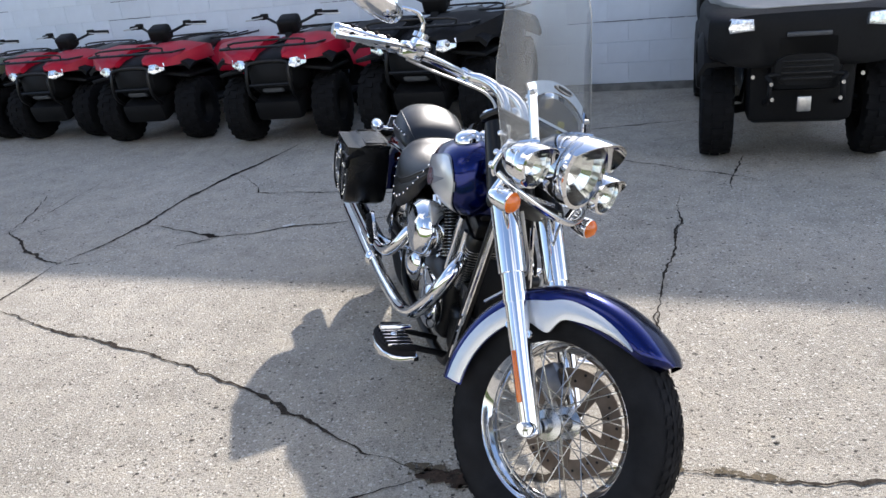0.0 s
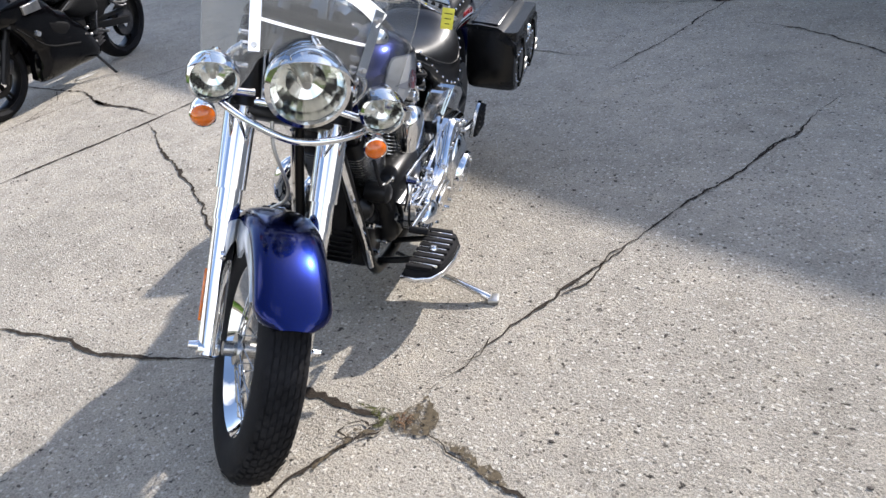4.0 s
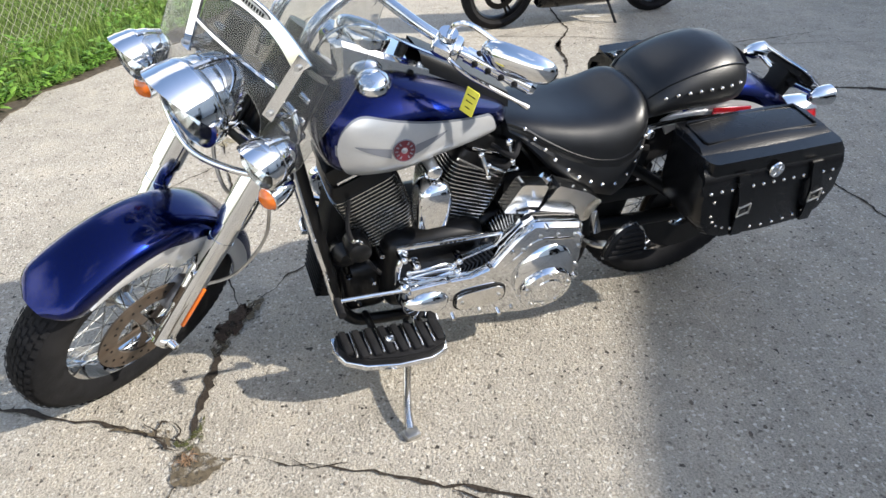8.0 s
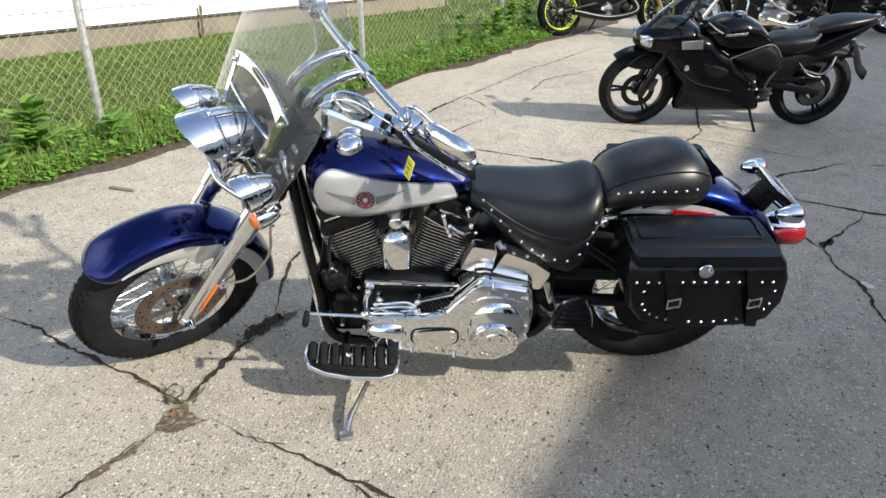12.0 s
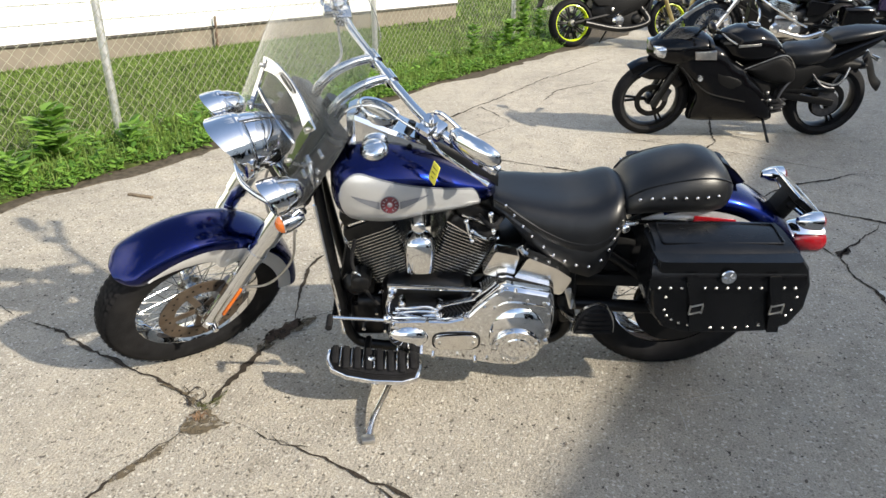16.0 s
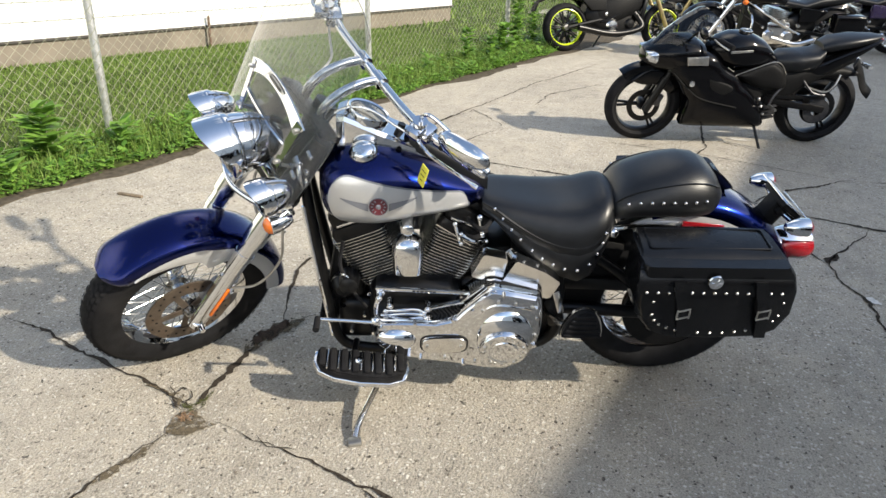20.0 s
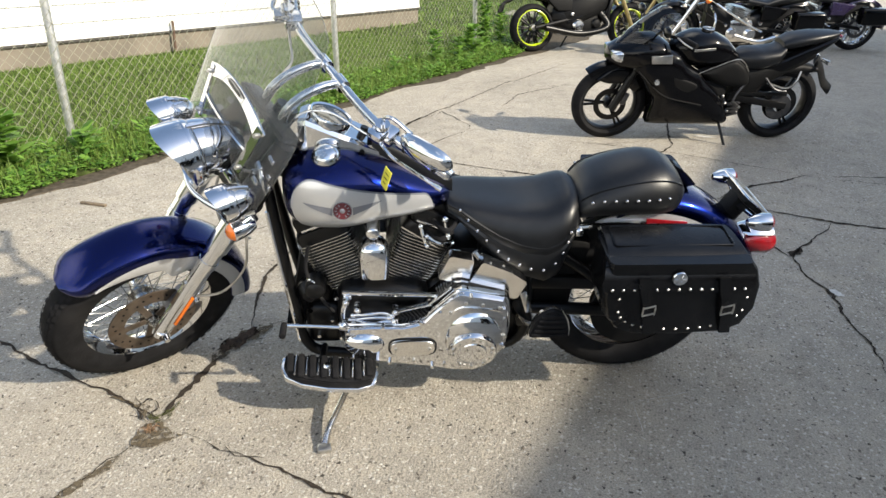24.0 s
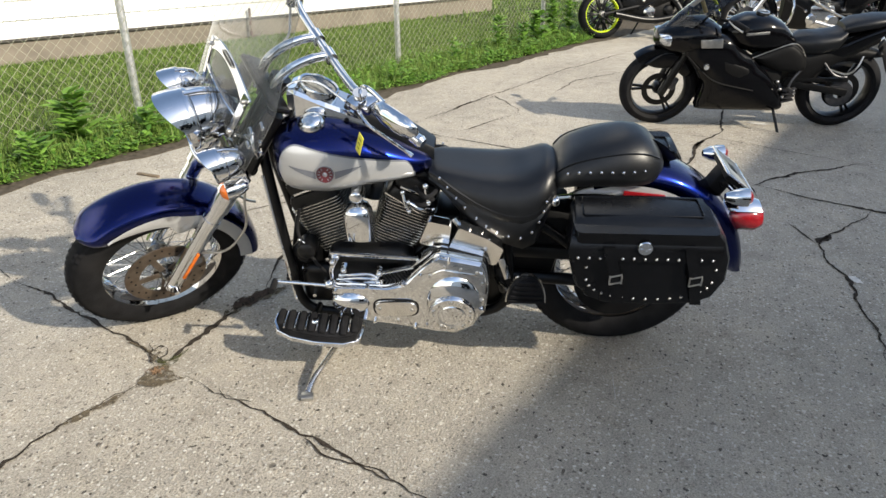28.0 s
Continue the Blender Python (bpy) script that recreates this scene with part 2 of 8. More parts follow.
# ---- mesh helpers ----
def obj(name, bm, material, smooth=True, xf=None):
    if xf is not None:
        bm.transform(xf)
    me = bpy.data.meshes.new(name)
    bm.to_mesh(me)
    bm.free()
    for m in (material if isinstance(material, (list, tuple)) else [material]):
        me.materials.append(m)
    if smooth:
        me.shade_smooth()
        try:
            me.set_sharp_from_angle(angle=radians(38))
        except AttributeError:
            pass
    return new(name, me)


def part(name, bm, material, parent, label="", xf=None, smooth=True):
    ob = obj(name, bm, material, smooth, xf)
    ob.parent = parent
    if label:
        ob["label"] = label
    return ob


def thing(name, label, category, m=Matrix(), group="", kind=""):
    e = new(name)
    e.matrix_world = m
    return tagged(e, label, category, group, kind)


def box(bm, size, m=Matrix(), bevel=0.0, seg=2):
    r = bmesh.ops.create_cube(bm, size=1.0, matrix=m @ Matrix.Diagonal((*size, 1)))
    if bevel:
        es = list({e for v in r["verts"] for e in v.link_edges})
        bmesh.ops.bevel(bm, geom=es, offset=bevel, segments=seg, affect="EDGES", profile=0.5)
    return bm


def cyl(bm, a, b, r0, r1=None, seg=16, caps=True):
    """A tapered cylinder from a to b."""
    a, b = Vector(a), Vector(b)
    d = b - a
    m = Matrix.Translation((a + b) / 2) @ d.to_track_quat("Z", "Y").to_matrix().to_4x4()
    bmesh.ops.create_cone(bm, cap_ends=caps, segments=seg, radius1=r0, radius2=r0 if r1 is None else r1, depth=d.length, matrix=m)
    return bm


def ball(bm, c, r, sx=1, sy=1, sz=1, u=18, v=12, m=Matrix()):
    bmesh.ops.create_uvsphere(bm, u_segments=u, v_segments=v, radius=r, matrix=m @ Matrix.Translation(c) @ Matrix.Diagonal((sx, sy, sz, 1)))
    return bm


def smooth_line(pts, n=8):
    """Catmull-Rom curve through pts."""
    P = [Vector(p) for p in pts]
    P = [P[0] * 2 - P[1]] + P + [P[-1] * 2 - P[-2]]
    out = []
    for i in range(1, len(P) - 2):
        p0, p1, p2, p3 = P[i - 1:i + 3]
        for k in range(n):
            t = k / n
            out.append(0.5 * ((2 * p1) + (p2 - p0) * t + (2 * p0 - 5 * p1 + 4 * p2 - p3) * t * t + (3 * p1 - p0 - 3 * p2 + p3) * t ** 3))
    out.append(P[-2])
    return out


def tube(bm, pts, r, seg=10, n=6, smooth=True, flat=1.0):
    """A round tube along a smooth line; r a number or a function of 0..1."""
    line = smooth_line(pts, n) if smooth and len(pts) > 2 else [Vector(p) for p in pts]
    rings = []
    ref = None
    for i, p in enumerate(line):
        d = (line[min(i + 1, len(line) - 1)] - line[max(i - 1, 0)]).normalized()
        if ref is None:
            ref = d.orthogonal().normalized()
        ref = (ref - d * ref.dot(d)).normalized()
        s = d.cross(ref)
        rr = r(i / (len(line) - 1)) if callable(r) else r
        rings.append([bm.verts.new(p + rr * (math.cos(a) * ref + flat * math.sin(a) * s)) for a in (2 * math.pi * k / seg for k in range(seg))])
    for a, b in zip(rings, rings[1:]):
        for k in range(seg):
            bm.faces.new((a[k], a[(k + 1) % seg], b[(k + 1) % seg], b[k]))
    bm.faces.new(rings[0][::-1])
    bm.faces.new(rings[-1])
    return bm


def revolve(bm, profile, m=Matrix(), seg=48, a0=0.0, a1=2 * math.pi):
    """Turn a profile of (radius, offset) round the local Y axis."""
    full = abs(a1 - a0 - 2 * math.pi) < 1e-6
    n = seg if full else seg + 1
    rings = []
    for k in range(n):
        a = a0 + (a1 - a0) * k / seg
        rings.append([bm.verts.new(m @ Vector((r * math.cos(a), y, r * math.sin(a)))) for r, y in profile])
    for k in range(seg):
        A, B = rings[k], rings[(k + 1) % n]
        for i in range(len(profile) - 1):
            bm.faces.new((A[i], B[i], B[i + 1], A[i + 1]))
    return bm


def loft(bm, sections, close=True, caps=True):
    """Skin a run of point rings."""
    rings = [[bm.verts.new(p) for p in s] for s in sections]
    n = len(rings[0])
    for A, B in zip(rings, rings[1:]):
        for i in range(n if close else n - 1):
            bm.faces.new((A[i], A[(i + 1) % n], B[(i + 1) % n], B[i]))
    if caps and close:
        bm.faces.new(rings[0][::-1])
        bm.faces.new(rings[-1])
    return bm


def slab(bm, outline, depth, m=Matrix(), bevel=0.0):
    """A plate with the outline in its XY plane, depth along its Z."""
    lo = [bm.verts.new(m @ Vector((x, y, 0))) for x, y in outline]
    hi = [bm.verts.new(m @ Vector((x, y, depth))) for x, y in outline]
    n = len(lo)
    f = [bm.faces.new(lo[::-1]), bm.faces.new(hi)]
    for i in range(n):
        bm.faces.new((lo[i], lo[(i + 1) % n], hi[(i + 1) % n], hi[i]))
    if bevel:
        bmesh.ops.bevel(bm, geom=list(f[1].edges), offset=bevel, segments=3, affect="EDGES", profile=0.5)
    return bm


def B():
    return bmesh.new()


def recalc(bm):
    bmesh.ops.recalc_face_normals(bm, faces=bm.faces)
    return bm


# ---- the yard ----
WALL_TURN = math.degrees(math.atan(-0.2652))        # the run of the block building
ground_bm = B()
bmesh.ops.create_grid(ground_bm, x_segments=1, y_segments=1, size=600)
ground = tagged(obj("ground", ground_bm, CONCRETE, False), "cracked pale concrete yard with exposed pebbles", "ground", kind="structure")

# cracks and joints in the slabs: dirt-filled, with ragged edges
CRACK = mat("crack_dirt", (0.035, 0.028, 0.022), 1.0, vary=0.5, scale=120, bump=0.6, bump_scale=200, spec=0.1)
MOSS = crumbled("moss", (0.03, 0.03, 0.014), (0.085, 0.09, 0.032), 0.62, 55.0)
RUST = crumbled("rusty_dirt", (0.045, 0.037, 0.026), (0.15, 0.12, 0.08), 0.66, 45.0)
rng = random.Random(7)


def crack(pts, w=0.012, wander=0.02, z=0.004, material=None, parent=None):
    """A ragged ribbon through a few corners."""
    line = []
    for a, c in zip(pts, pts[1:]):
        a, c = Vector((*a, 0)), Vector((*c, 0))
        n = max(3, int((c - a).length / 0.022))
        side = (c - a).cross(Vector((0, 0, 1))).normalized()
        off = 0
        for k in range(n):
            t = k / n
            off = off * 0.8 + rng.uniform(-1, 1) * wander * 0.45
            line.append(a.lerp(c, t) + side * off * min(1, 3 * t, 3 * (1 - t) + 0.1))
    line.append(Vector((*pts[-1], 0)))
    b = B()
    L, R = [], []
    wide = 1.0
    for i, p in enumerate(line):
        d = (line[min(i + 1, len(line) - 1)] - line[max(i - 1, 0)]).normalized()
        s = d.cross(Vector((0, 0, 1)))
        wide = 0.7 * wide + 0.3 * rng.choice((0.2, 0.4, 0.7, 0.9, 1.9))
        end = min(1, 0.15 + 4 * min(i, len(line) - 1 - i) / len(line))
        L.append(b.verts.new((p + s * w * wide * end * rng.uniform(0.2, 0.9)).to_tuple()[:2] + (z,)))
        R.append(b.verts.new((p - s * w * wide * end * rng.uniform(0.2, 0.9)).to_tuple()[:2] + (z,)))
    for i in range(len(line) - 1):
        b.faces.new((L[i], R[i], R[i + 1], L[i + 1]))
    o = obj("crack", recalc(b), material or CRACK, False)
    o.parent = parent or ground
    return o


# round the parked cruiser
crack([(0.25, 0.73), (0.33, 1.03), (0.44, 1.34), (0.55, 1.67), (0.59, 1.78)], 0.014)
crack([(-0.2, -0.6), (0.0, 0.1), (0.25, 0.73)], 0.01)
crack([(0.57, 1.76), (0.33, 1.76), (0.1, 1.77), (-0.08, 1.84)], 0.02, 0.012)
crack([(0.66, 1.8), (0.8, 1.72), (0.95, 1.68), (1.25, 1.66), (1.9, 1.53), (3.2, 1.33)], 0.018)
crack([(0.63, 1.87), (0.69, 2.1), (0.77, 2.36), (0.82, 2.53), (0.95, 2.94), (1.17, 3.53), (1.37, 4.21)], 0.01)
crack([(0.8, 2.42), (0.86, 2.55), (0.86, 2.7), (0.91, 2.8)], 0.007, 0.012)
crack([(0.655, 2.02), (0.70, 2.08), (0.69, 2.17)], 0.005, 0.006)
crack([(1.15, 3.48), (1.19, 3.64), (1.23, 3.73)], 0.012, 0.01)
crack([(-0.08, 1.84), (-0.32, 2.0), (-0.72, 2.35), (-1.22, 2.68), (-1.78, 2.96), (-2.23, 3.24), (-2.32, 3.27)], 0.014)
crack([(-0.05, 1.78), (-0.3, 1.69), (-0.55, 1.63), (-0.705, 1.643), (-1.041, 1.591), (-1.297, 1.515)], 0.013, 0.012)
crack([(-1.297, 1.515), (-1.138, 1.388), (-0.946, 1.25), (-0.711, 1.093)], 0.009, 0.012)
crack([(-2.124, 1.279), (-1.95, 1.33), (-1.784, 1.407), (-1.341, 1.52)], 0.009, 0.012)
crack([(-2.72, 1.7), (-2.3, 1.6), (-2.05, 1.52), (-1.81, 1.44)], 0.007, 0.012)
# the sawn joint, and the lines that branch off it
crack([(-2.93, 0.95), (-2.9, 1.08), (-2.86, 1.32), (-2.68, 1.7)], 0.026, 0.008)
crack([(-2.68, 1.7), (-2.6, 2.05), (-2.52, 2.37), (-2.45, 2.72), (-2.39, 2.97), (-2.33, 3.28), (-2.26, 3.83)], 0.019, 0.005)
crack([(-2.26, 3.83), (-2.1, 4.11), (-1.98, 4.45), (-1.91, 4.9), (-1.7, 5.54), (-1.57, 5.8), (-1.35, 6.42)], 0.026, 0.006)
crack([(-1.82, 5.2), (-1.71, 5.52), (-1.64, 5.66)], 0.028, 0.01)
crack([(-3.43, 2.75), (-3.42, 3.07), (-3.37, 3.35), (-3.28, 3.71), (-3.11, 4.1), (-2.94, 4.5)], 0.008, 0.008)
crack([(-2.94, 4.45), (-2.88, 4.7), (-2.85, 5.2), (-2.8, 5.7)], 0.007, 0.008)
crack([(-2.94, 4.5), (-3.0, 4.94), (-3.14, 5.38)], 0.01)
crack([(-2.95, 4.53), (-2.62, 4.14), (-2.42, 3.96), (-2.25, 3.84)], 0.019, 0.03)
crack([(-2.2, 3.82), (-1.98, 3.85)], 0.006, 0.012)
crack([(-4.6, 3.72), (-4.3, 3.68), (-3.87, 3.66), (-3.55, 3.67), (-3.35, 3.6), (-3.1, 3.49), (-2.87, 3.48), (-2.6, 3.45), (-2.31, 3.385)], 0.019, 0.012)
crack([(-3.2, 3.53), (-3.0, 3.49)], 0.04, 0.012)
crack([(-3.86, 3.66), (-3.6, 4.02), (-3.52, 4.2)], 0.007, 0.008)
crack([(-3.4, 3.1), (-3.6, 3.5), (-3.86, 3.66)], 0.006, 0.01)
crack([(-1.97, 4.43), (-1.7, 4.28), (-1.42, 4.11), (-1.2, 4.1), (-1.01, 4.17), (-0.77, 4.17), (-0.2, 4.21)], 0.012)
crack([(-1.52, 4.17), (-1.38, 4.09)], 0.045, 0.02)
crack([(-1.62, 3.98), (-1.5, 4.03), (-1.38, 4.08)], 0.012, 0.012)
crack([(-1.69, 5.54), (-1.45, 5.18), (-1.37, 4.96), (-1.13, 4.9), (-0.98, 4.87), (-0.6, 4.75), (-0.43, 4.71), (0.05, 4.62)], 0.009)
# towards the house and the lawn
crack([(-2.88, 1.32), (-3.2, 1.41), (-3.57, 1.52), (-3.8, 1.55), (-4.18, 1.64), (-4.92, 1.85), (-5.8, 2.06), (-6.1, 2.2), (-7.6, 2.7)], 0.013)
crack([(-3.55, 1.5), (-3.95, 1.58)], 0.02)
crack([(-3.9, 1.62), (-4.2, 1.69), (-3.73, 2.03), (-3.5, 2.1)], 0.008)
crack([(-4.58, 2.19), (-5.21, 2.28), (-6.02, 2.78)], 0.012)
crack([(-2.88, 1.77), (-3.06, 1.85), (-3.54, 2.04)], 0.012, 0.012)
# towards the block building
crack([(0.2, 4.4), (0.35, 4.88), (0.51, 5.72), (0.63, 6.14)], 0.009)
crack([(0.51, 5.72), (0.57, 5.81), (0.93, 5.95), (1.178, 6.0), (1.928, 6.03)], 0.014)
crack([(-0.27, 5.67), (0.51, 5.72)], 0.007)
crack([(0.7, 5.25), (1.018, 5.141), (1.373, 4.849), (1.751, 4.486), (1.935, 4.289)], 0.009)
crack([(1.67, 4.209), (1.795, 4.538), (1.963, 4.883)], 0.012)
crack([(-6.95, 7.94), (-5.5, 7.39), (-4.16, 6.95)], 0.008)


def blot(cx, cy, r, n, seed, material, z, name, squash=1.0, turn=0.0):
    """A ragged flat patch."""
    q = random.Random(seed)
    b = B()
    vs = []
    for k in range(n):
        a = 2 * math.pi * k / n
        rr = r * q.uniform(0.5, 1.15)
        x, y = rr * math.cos(a), rr * squash * math.sin(a)
        vs.append(b.verts.new((cx + x * math.cos(turn) - y * math.sin(turn), cy + x * math.sin(turn) + y * math.cos(turn), z)))
    b.faces.new(vs)
    bmesh.ops.triangulate(b, faces=b.faces)
    o = obj(name, b, material, False)
    o.parent = ground
    return o



def patch(outline, material, z, name, seed, rough=0.006):
    """A flat patch with a ragged rim."""
    q = random.Random(seed)
    b = B()
    vs = []
    for (x0, y0), (x1, y1) in zip(outline, outline[1:] + outline[:1]):
        n = max(1, int(math.hypot(x1 - x0, y1 - y0) / 0.012))
        for k in range(n):
            t = k / n
            vs.append(b.verts.new((x0 + (x1 - x0) * t + q.uniform(-rough, rough), y0 + (y1 - y0) * t + q.uniform(-rough, rough), z)))
    b.faces.new(vs)
    bmesh.ops.triangulate(b, faces=b.faces)
    o = obj(name, recalc(b), material, False)
    o.parent = ground
    return o


patch([(0.599, 1.776), (0.628, 1.809), (0.638, 1.851), (0.645, 1.874), (0.678, 1.852), (0.704, 1.831), (0.729, 1.796), (0.733, 1.758), (0.712, 1.742), (0.678, 1.729), (0.654, 1.724), (0.615, 1.731)], RUST, 0.0062, "dirt_patch", 3)
patch([(0.463, 1.776), (0.521, 1.781), (0.584, 1.788), (0.605, 1.769), (0.605, 1.742), (0.576, 1.710), (0.559, 1.743), (0.523, 1.769)], MOSS, 0.0066, "moss_patch", 4, 0.004)
patch([(0.749, 1.745), (0.797, 1.749), (0.844, 1.754), (0.874, 1.741), (0.895, 1.715), (0.927, 1.724), (0.964, 1.707), (0.991, 1.681), (0.954, 1.678), (0.905, 1.694), (0.854, 1.715), (0.801, 1.734)], RUST, 0.0058, "dirt_patch", 5, 0.004)
patch([(0.516, 1.666), (0.533, 1.692), (0.571, 1.702), (0.592, 1.712), (0.575, 1.687), (0.547, 1.665), (0.545, 1.644), (0.528, 1.622), (0.525, 1.589), (0.515, 1.530), (0.503, 1.542), (0.516, 1.586), (0.525, 1.621)], RUST, 0.0064, "dirt_patch", 6, 0.004)
crack([(0.41, 5.69), (0.51, 5.74), (0.63, 5.78)], 0.06, 0.02)
crack([(0.22, 1.755), (0.1, 1.77), (0.0, 1.8), (-0.1, 1.85)], 0.06, 0.02, 0.0048, RUST)
crack([(0.12, 1.75), (0.02, 1.8), (-0.06, 1.8)], 0.05, 0.02, 0.0052, CRACK)
STAIN = crumbled("damp_stain", (0.2, 0.175, 0.12), (0.27, 0.235, 0.16), 0.6, 9.0)
blot(-1.64, 1.4, 0.17, 23, 12, STAIN, 0.0035, "damp_stain", 0.6, 0.7)
WET = crumbled("dark_damp_dirt", (0.02, 0.014, 0.01), (0.07, 0.048, 0.035), 0.75, 26.0)
blot(0.05, 1.78, 0.11, 25, 17, WET, 0.0056, "dirt_patch", 0.4, -0.32)
CHALK = mat("pale_scuff", (0.5, 0.48, 0.44), 0.9, vary=0.3, scale=40)
crack([(0.13, 3.27), (0.3, 3.3)], 0.004, 0.004, 0.004, CHALK)
crack([(0.13, 3.27), (0.0, 3.5)], 0.003, 0.004, 0.004, CHALK)
blot(-0.98, 4.2, 0.06, 9, 14, CHALK, 0.0035, "pale_scuff", 0.4, 0.4)
blot(-3.9, 3.95, 0.1, 11, 15, CHALK, 0.0035, "pale_scuff", 0.35, 1.5)
for line in ([(0.492, 1.613), (0.529, 1.658), (0.557, 1.66), (0.596, 1.7), (0.61, 1.733)], [(0.497, 1.691), (0.531, 1.722), (0.56, 1.717), (0.59, 1.745)], [(0.529, 1.658), (0.493, 1.664), (0.497, 1.691)]):
    crack(line, 0.006, 0.006, 0.0068)
q = random.Random(44)
b = B()
for k in range(40):
    a = q.uniform(0, 2 * math.pi)
    p0 = Vector((0.643 + q.uniform(-0.012, 0.012), 1.762 + q.uniform(-0.012, 0.012), 0.004))
    ln = q.uniform(0.01, 0.03)
    tube(b, [p0, p0 + Vector((math.cos(a) * ln * 0.6, math.sin(a) * ln * 0.6, ln * 0.5)), p0 + Vector((math.cos(a) * ln, math.sin(a) * ln, ln * 0.25))], 0.0008, 4, n=2)
tagged(obj("dry_grass_tuft", b, mat("dry_grass", (0.19, 0.115, 0.065), 0.9, vary=0.4, scale=40), False), "small dry reddish grass tuft in the crack", "grass tuft")
# scattered grit
b = B()
for k in range(900):
    x, y = rng.uniform(-4, 2.6), rng.uniform(-0.2, 6)
    s = rng.uniform(0.002, 0.006)
    bmesh.ops.create_icosphere(b, subdivisions=1, radius=s, matrix=Matrix.Translation((x, y, s * 0.4)) @ Matrix.Diagonal((rng.uniform(0.8, 1.8), 1, 0.6, 1)))
tagged(obj("grit", b, mat("grit", (0.12, 0.1, 0.08), 0.9, vary=0.6, scale=3), False), "dark scattered grit and leaf crumbs on the concrete", "grit", kind="stuff")
b = box(B(), (0.17, 0.024, 0.016), pose(-1.185, 0.275, 0.008, 0, 0, 86), 0.006)
tagged(obj("wood_stick", b, mat("weathered_wood", (0.16, 0.12, 0.08), 0.85, vary=0.3, scale=60)), "short weathered stick lying on the concrete", "stick")

# ---- the block building ----
WALL = pose(0, 7.994, 0, 0, 0, WALL_TURN)
PAINT = mat("white_painted_block", (0.54, 0.585, 0.635), 0.65, vary=0.07, scale=5, bump=0.35, bump_scale=70, dirt=0.35, dirt_color=(0.4, 0.41, 0.4), dirt_scale=1.5, rnd=0.035)
MORTAR = mat("painted_mortar", (0.5, 0.545, 0.595), 0.8, vary=0.15, scale=30)
PLINTH = mat("dirty_plinth", (0.16, 0.16, 0.15), 0.9, vary=0.35, scale=9, bump=0.5, bump_scale=60)
ROOF = mat("grey_roofing", (0.14, 0.14, 0.14), 0.9, vary=0.2, scale=6)
b = B()
box(b, (23.45, 0.28, 3.08), WALL @ pose(2.275, 0.15, 1.54))
box(b, (1.2, 0.28, 3.08), WALL @ pose(-12.4, 0.15, 1.54))
box(b, (2.35, 0.28, 0.68), WALL @ pose(-10.625, 0.15, 2.74))
box(b, (0.28, 7.0, 3.08), WALL @ pose(-12.86, 3.8, 1.54))
box(b, (0.28, 7.0, 3.08), WALL @ pose(13.86, 3.8, 1.54))
box(b, (26.4, 0.28, 3.08), WALL @ pose(0.5, 7.3, 1.54))
wall = tagged(obj("wall_north", b, MORTAR, False), "long white painted concrete block wall", "wall", kind="structure")
b = box(B(), (27.4, 7.5, 0.06), WALL @ pose(0.5, 3.79, 3.07))
tagged(obj("ceiling", b, ROOF, False), "flat grey roof of the block building", "roof", kind="structure")
b = box(B(), (23.4, 0.03, 0.07), WALL @ pose(2.3, -0.012, 0.035))
part("plinth", b, PLINTH, wall, "dirty strip along the foot of the wall", smooth=False)
b = box(B(), (0.06, 0.34, 2.4), WALL @ pose(-9.47, 0.13, 1.2))
box(b, (0.06, 0.34, 2.4), WALL @ pose(-11.78, 0.13, 1.2))
box(b, (2.36, 0.34, 0.06), WALL @ pose(-10.625, 0.13, 2.4))
part("door_frame", b, mat("grey_metal_frame", (0.35, 0.37, 0.38), 0.5, vary=0.1), wall, "grey metal door frame", smooth=False)
blk_bm = box(B(), (0.3985, 0.05, 0.1975), bevel=0.002, seg=1)
blk_me = bpy.data.meshes.new("block")
blk_bm.to_mesh(blk_me)
blk_bm.free()
blk_me.materials.append(PAINT)
rest = B()
for row in range(15):
    for col in range(61):
        x = -9.2 + 0.4 * col + (0.2 if row % 2 else 0.0)
        z = 0.17 + 0.2 * row
        if x > 13.7:
            continue
        m = WALL @ pose(x, 0.03, z)
        if row < 8 and -9.4 < x < 5.8:
            o = new("block", blk_me)
            o.parent = wall
            o.matrix_basis = m
        else:
            box(rest, (0.396, 0.05, 0.196), m)
rest_ob = part("block_courses", rest, PAINT, wall, "white painted blocks", smooth=False)
rest_ob["kind"] = "stuff"
# open stretches of the bed joints
jr = random.Random(23)
b = B()
for k in range(70):
    x, row, n = jr.uniform(-9, 6), jr.randint(1, 11), jr.randint(2, 7)
    for j in range(n):
        ln = jr.uniform(0.06, 0.16)
        box(b, (ln, 0.006, jr.uniform(0.003, 0.009)), WALL @ pose(x + ln / 2, 0.0045, 0.07 + 0.2 * row + jr.uniform(-0.003, 0.003)))
        x += ln * jr.uniform(0.9, 1.3)
part("open_joints", b, mat("open_joint", (0.13, 0.14, 0.16), 0.9, vary=0.3, scale=20), wall, "dark broken stretches of mortar joint", smooth=False)["kind"] = "stuff"

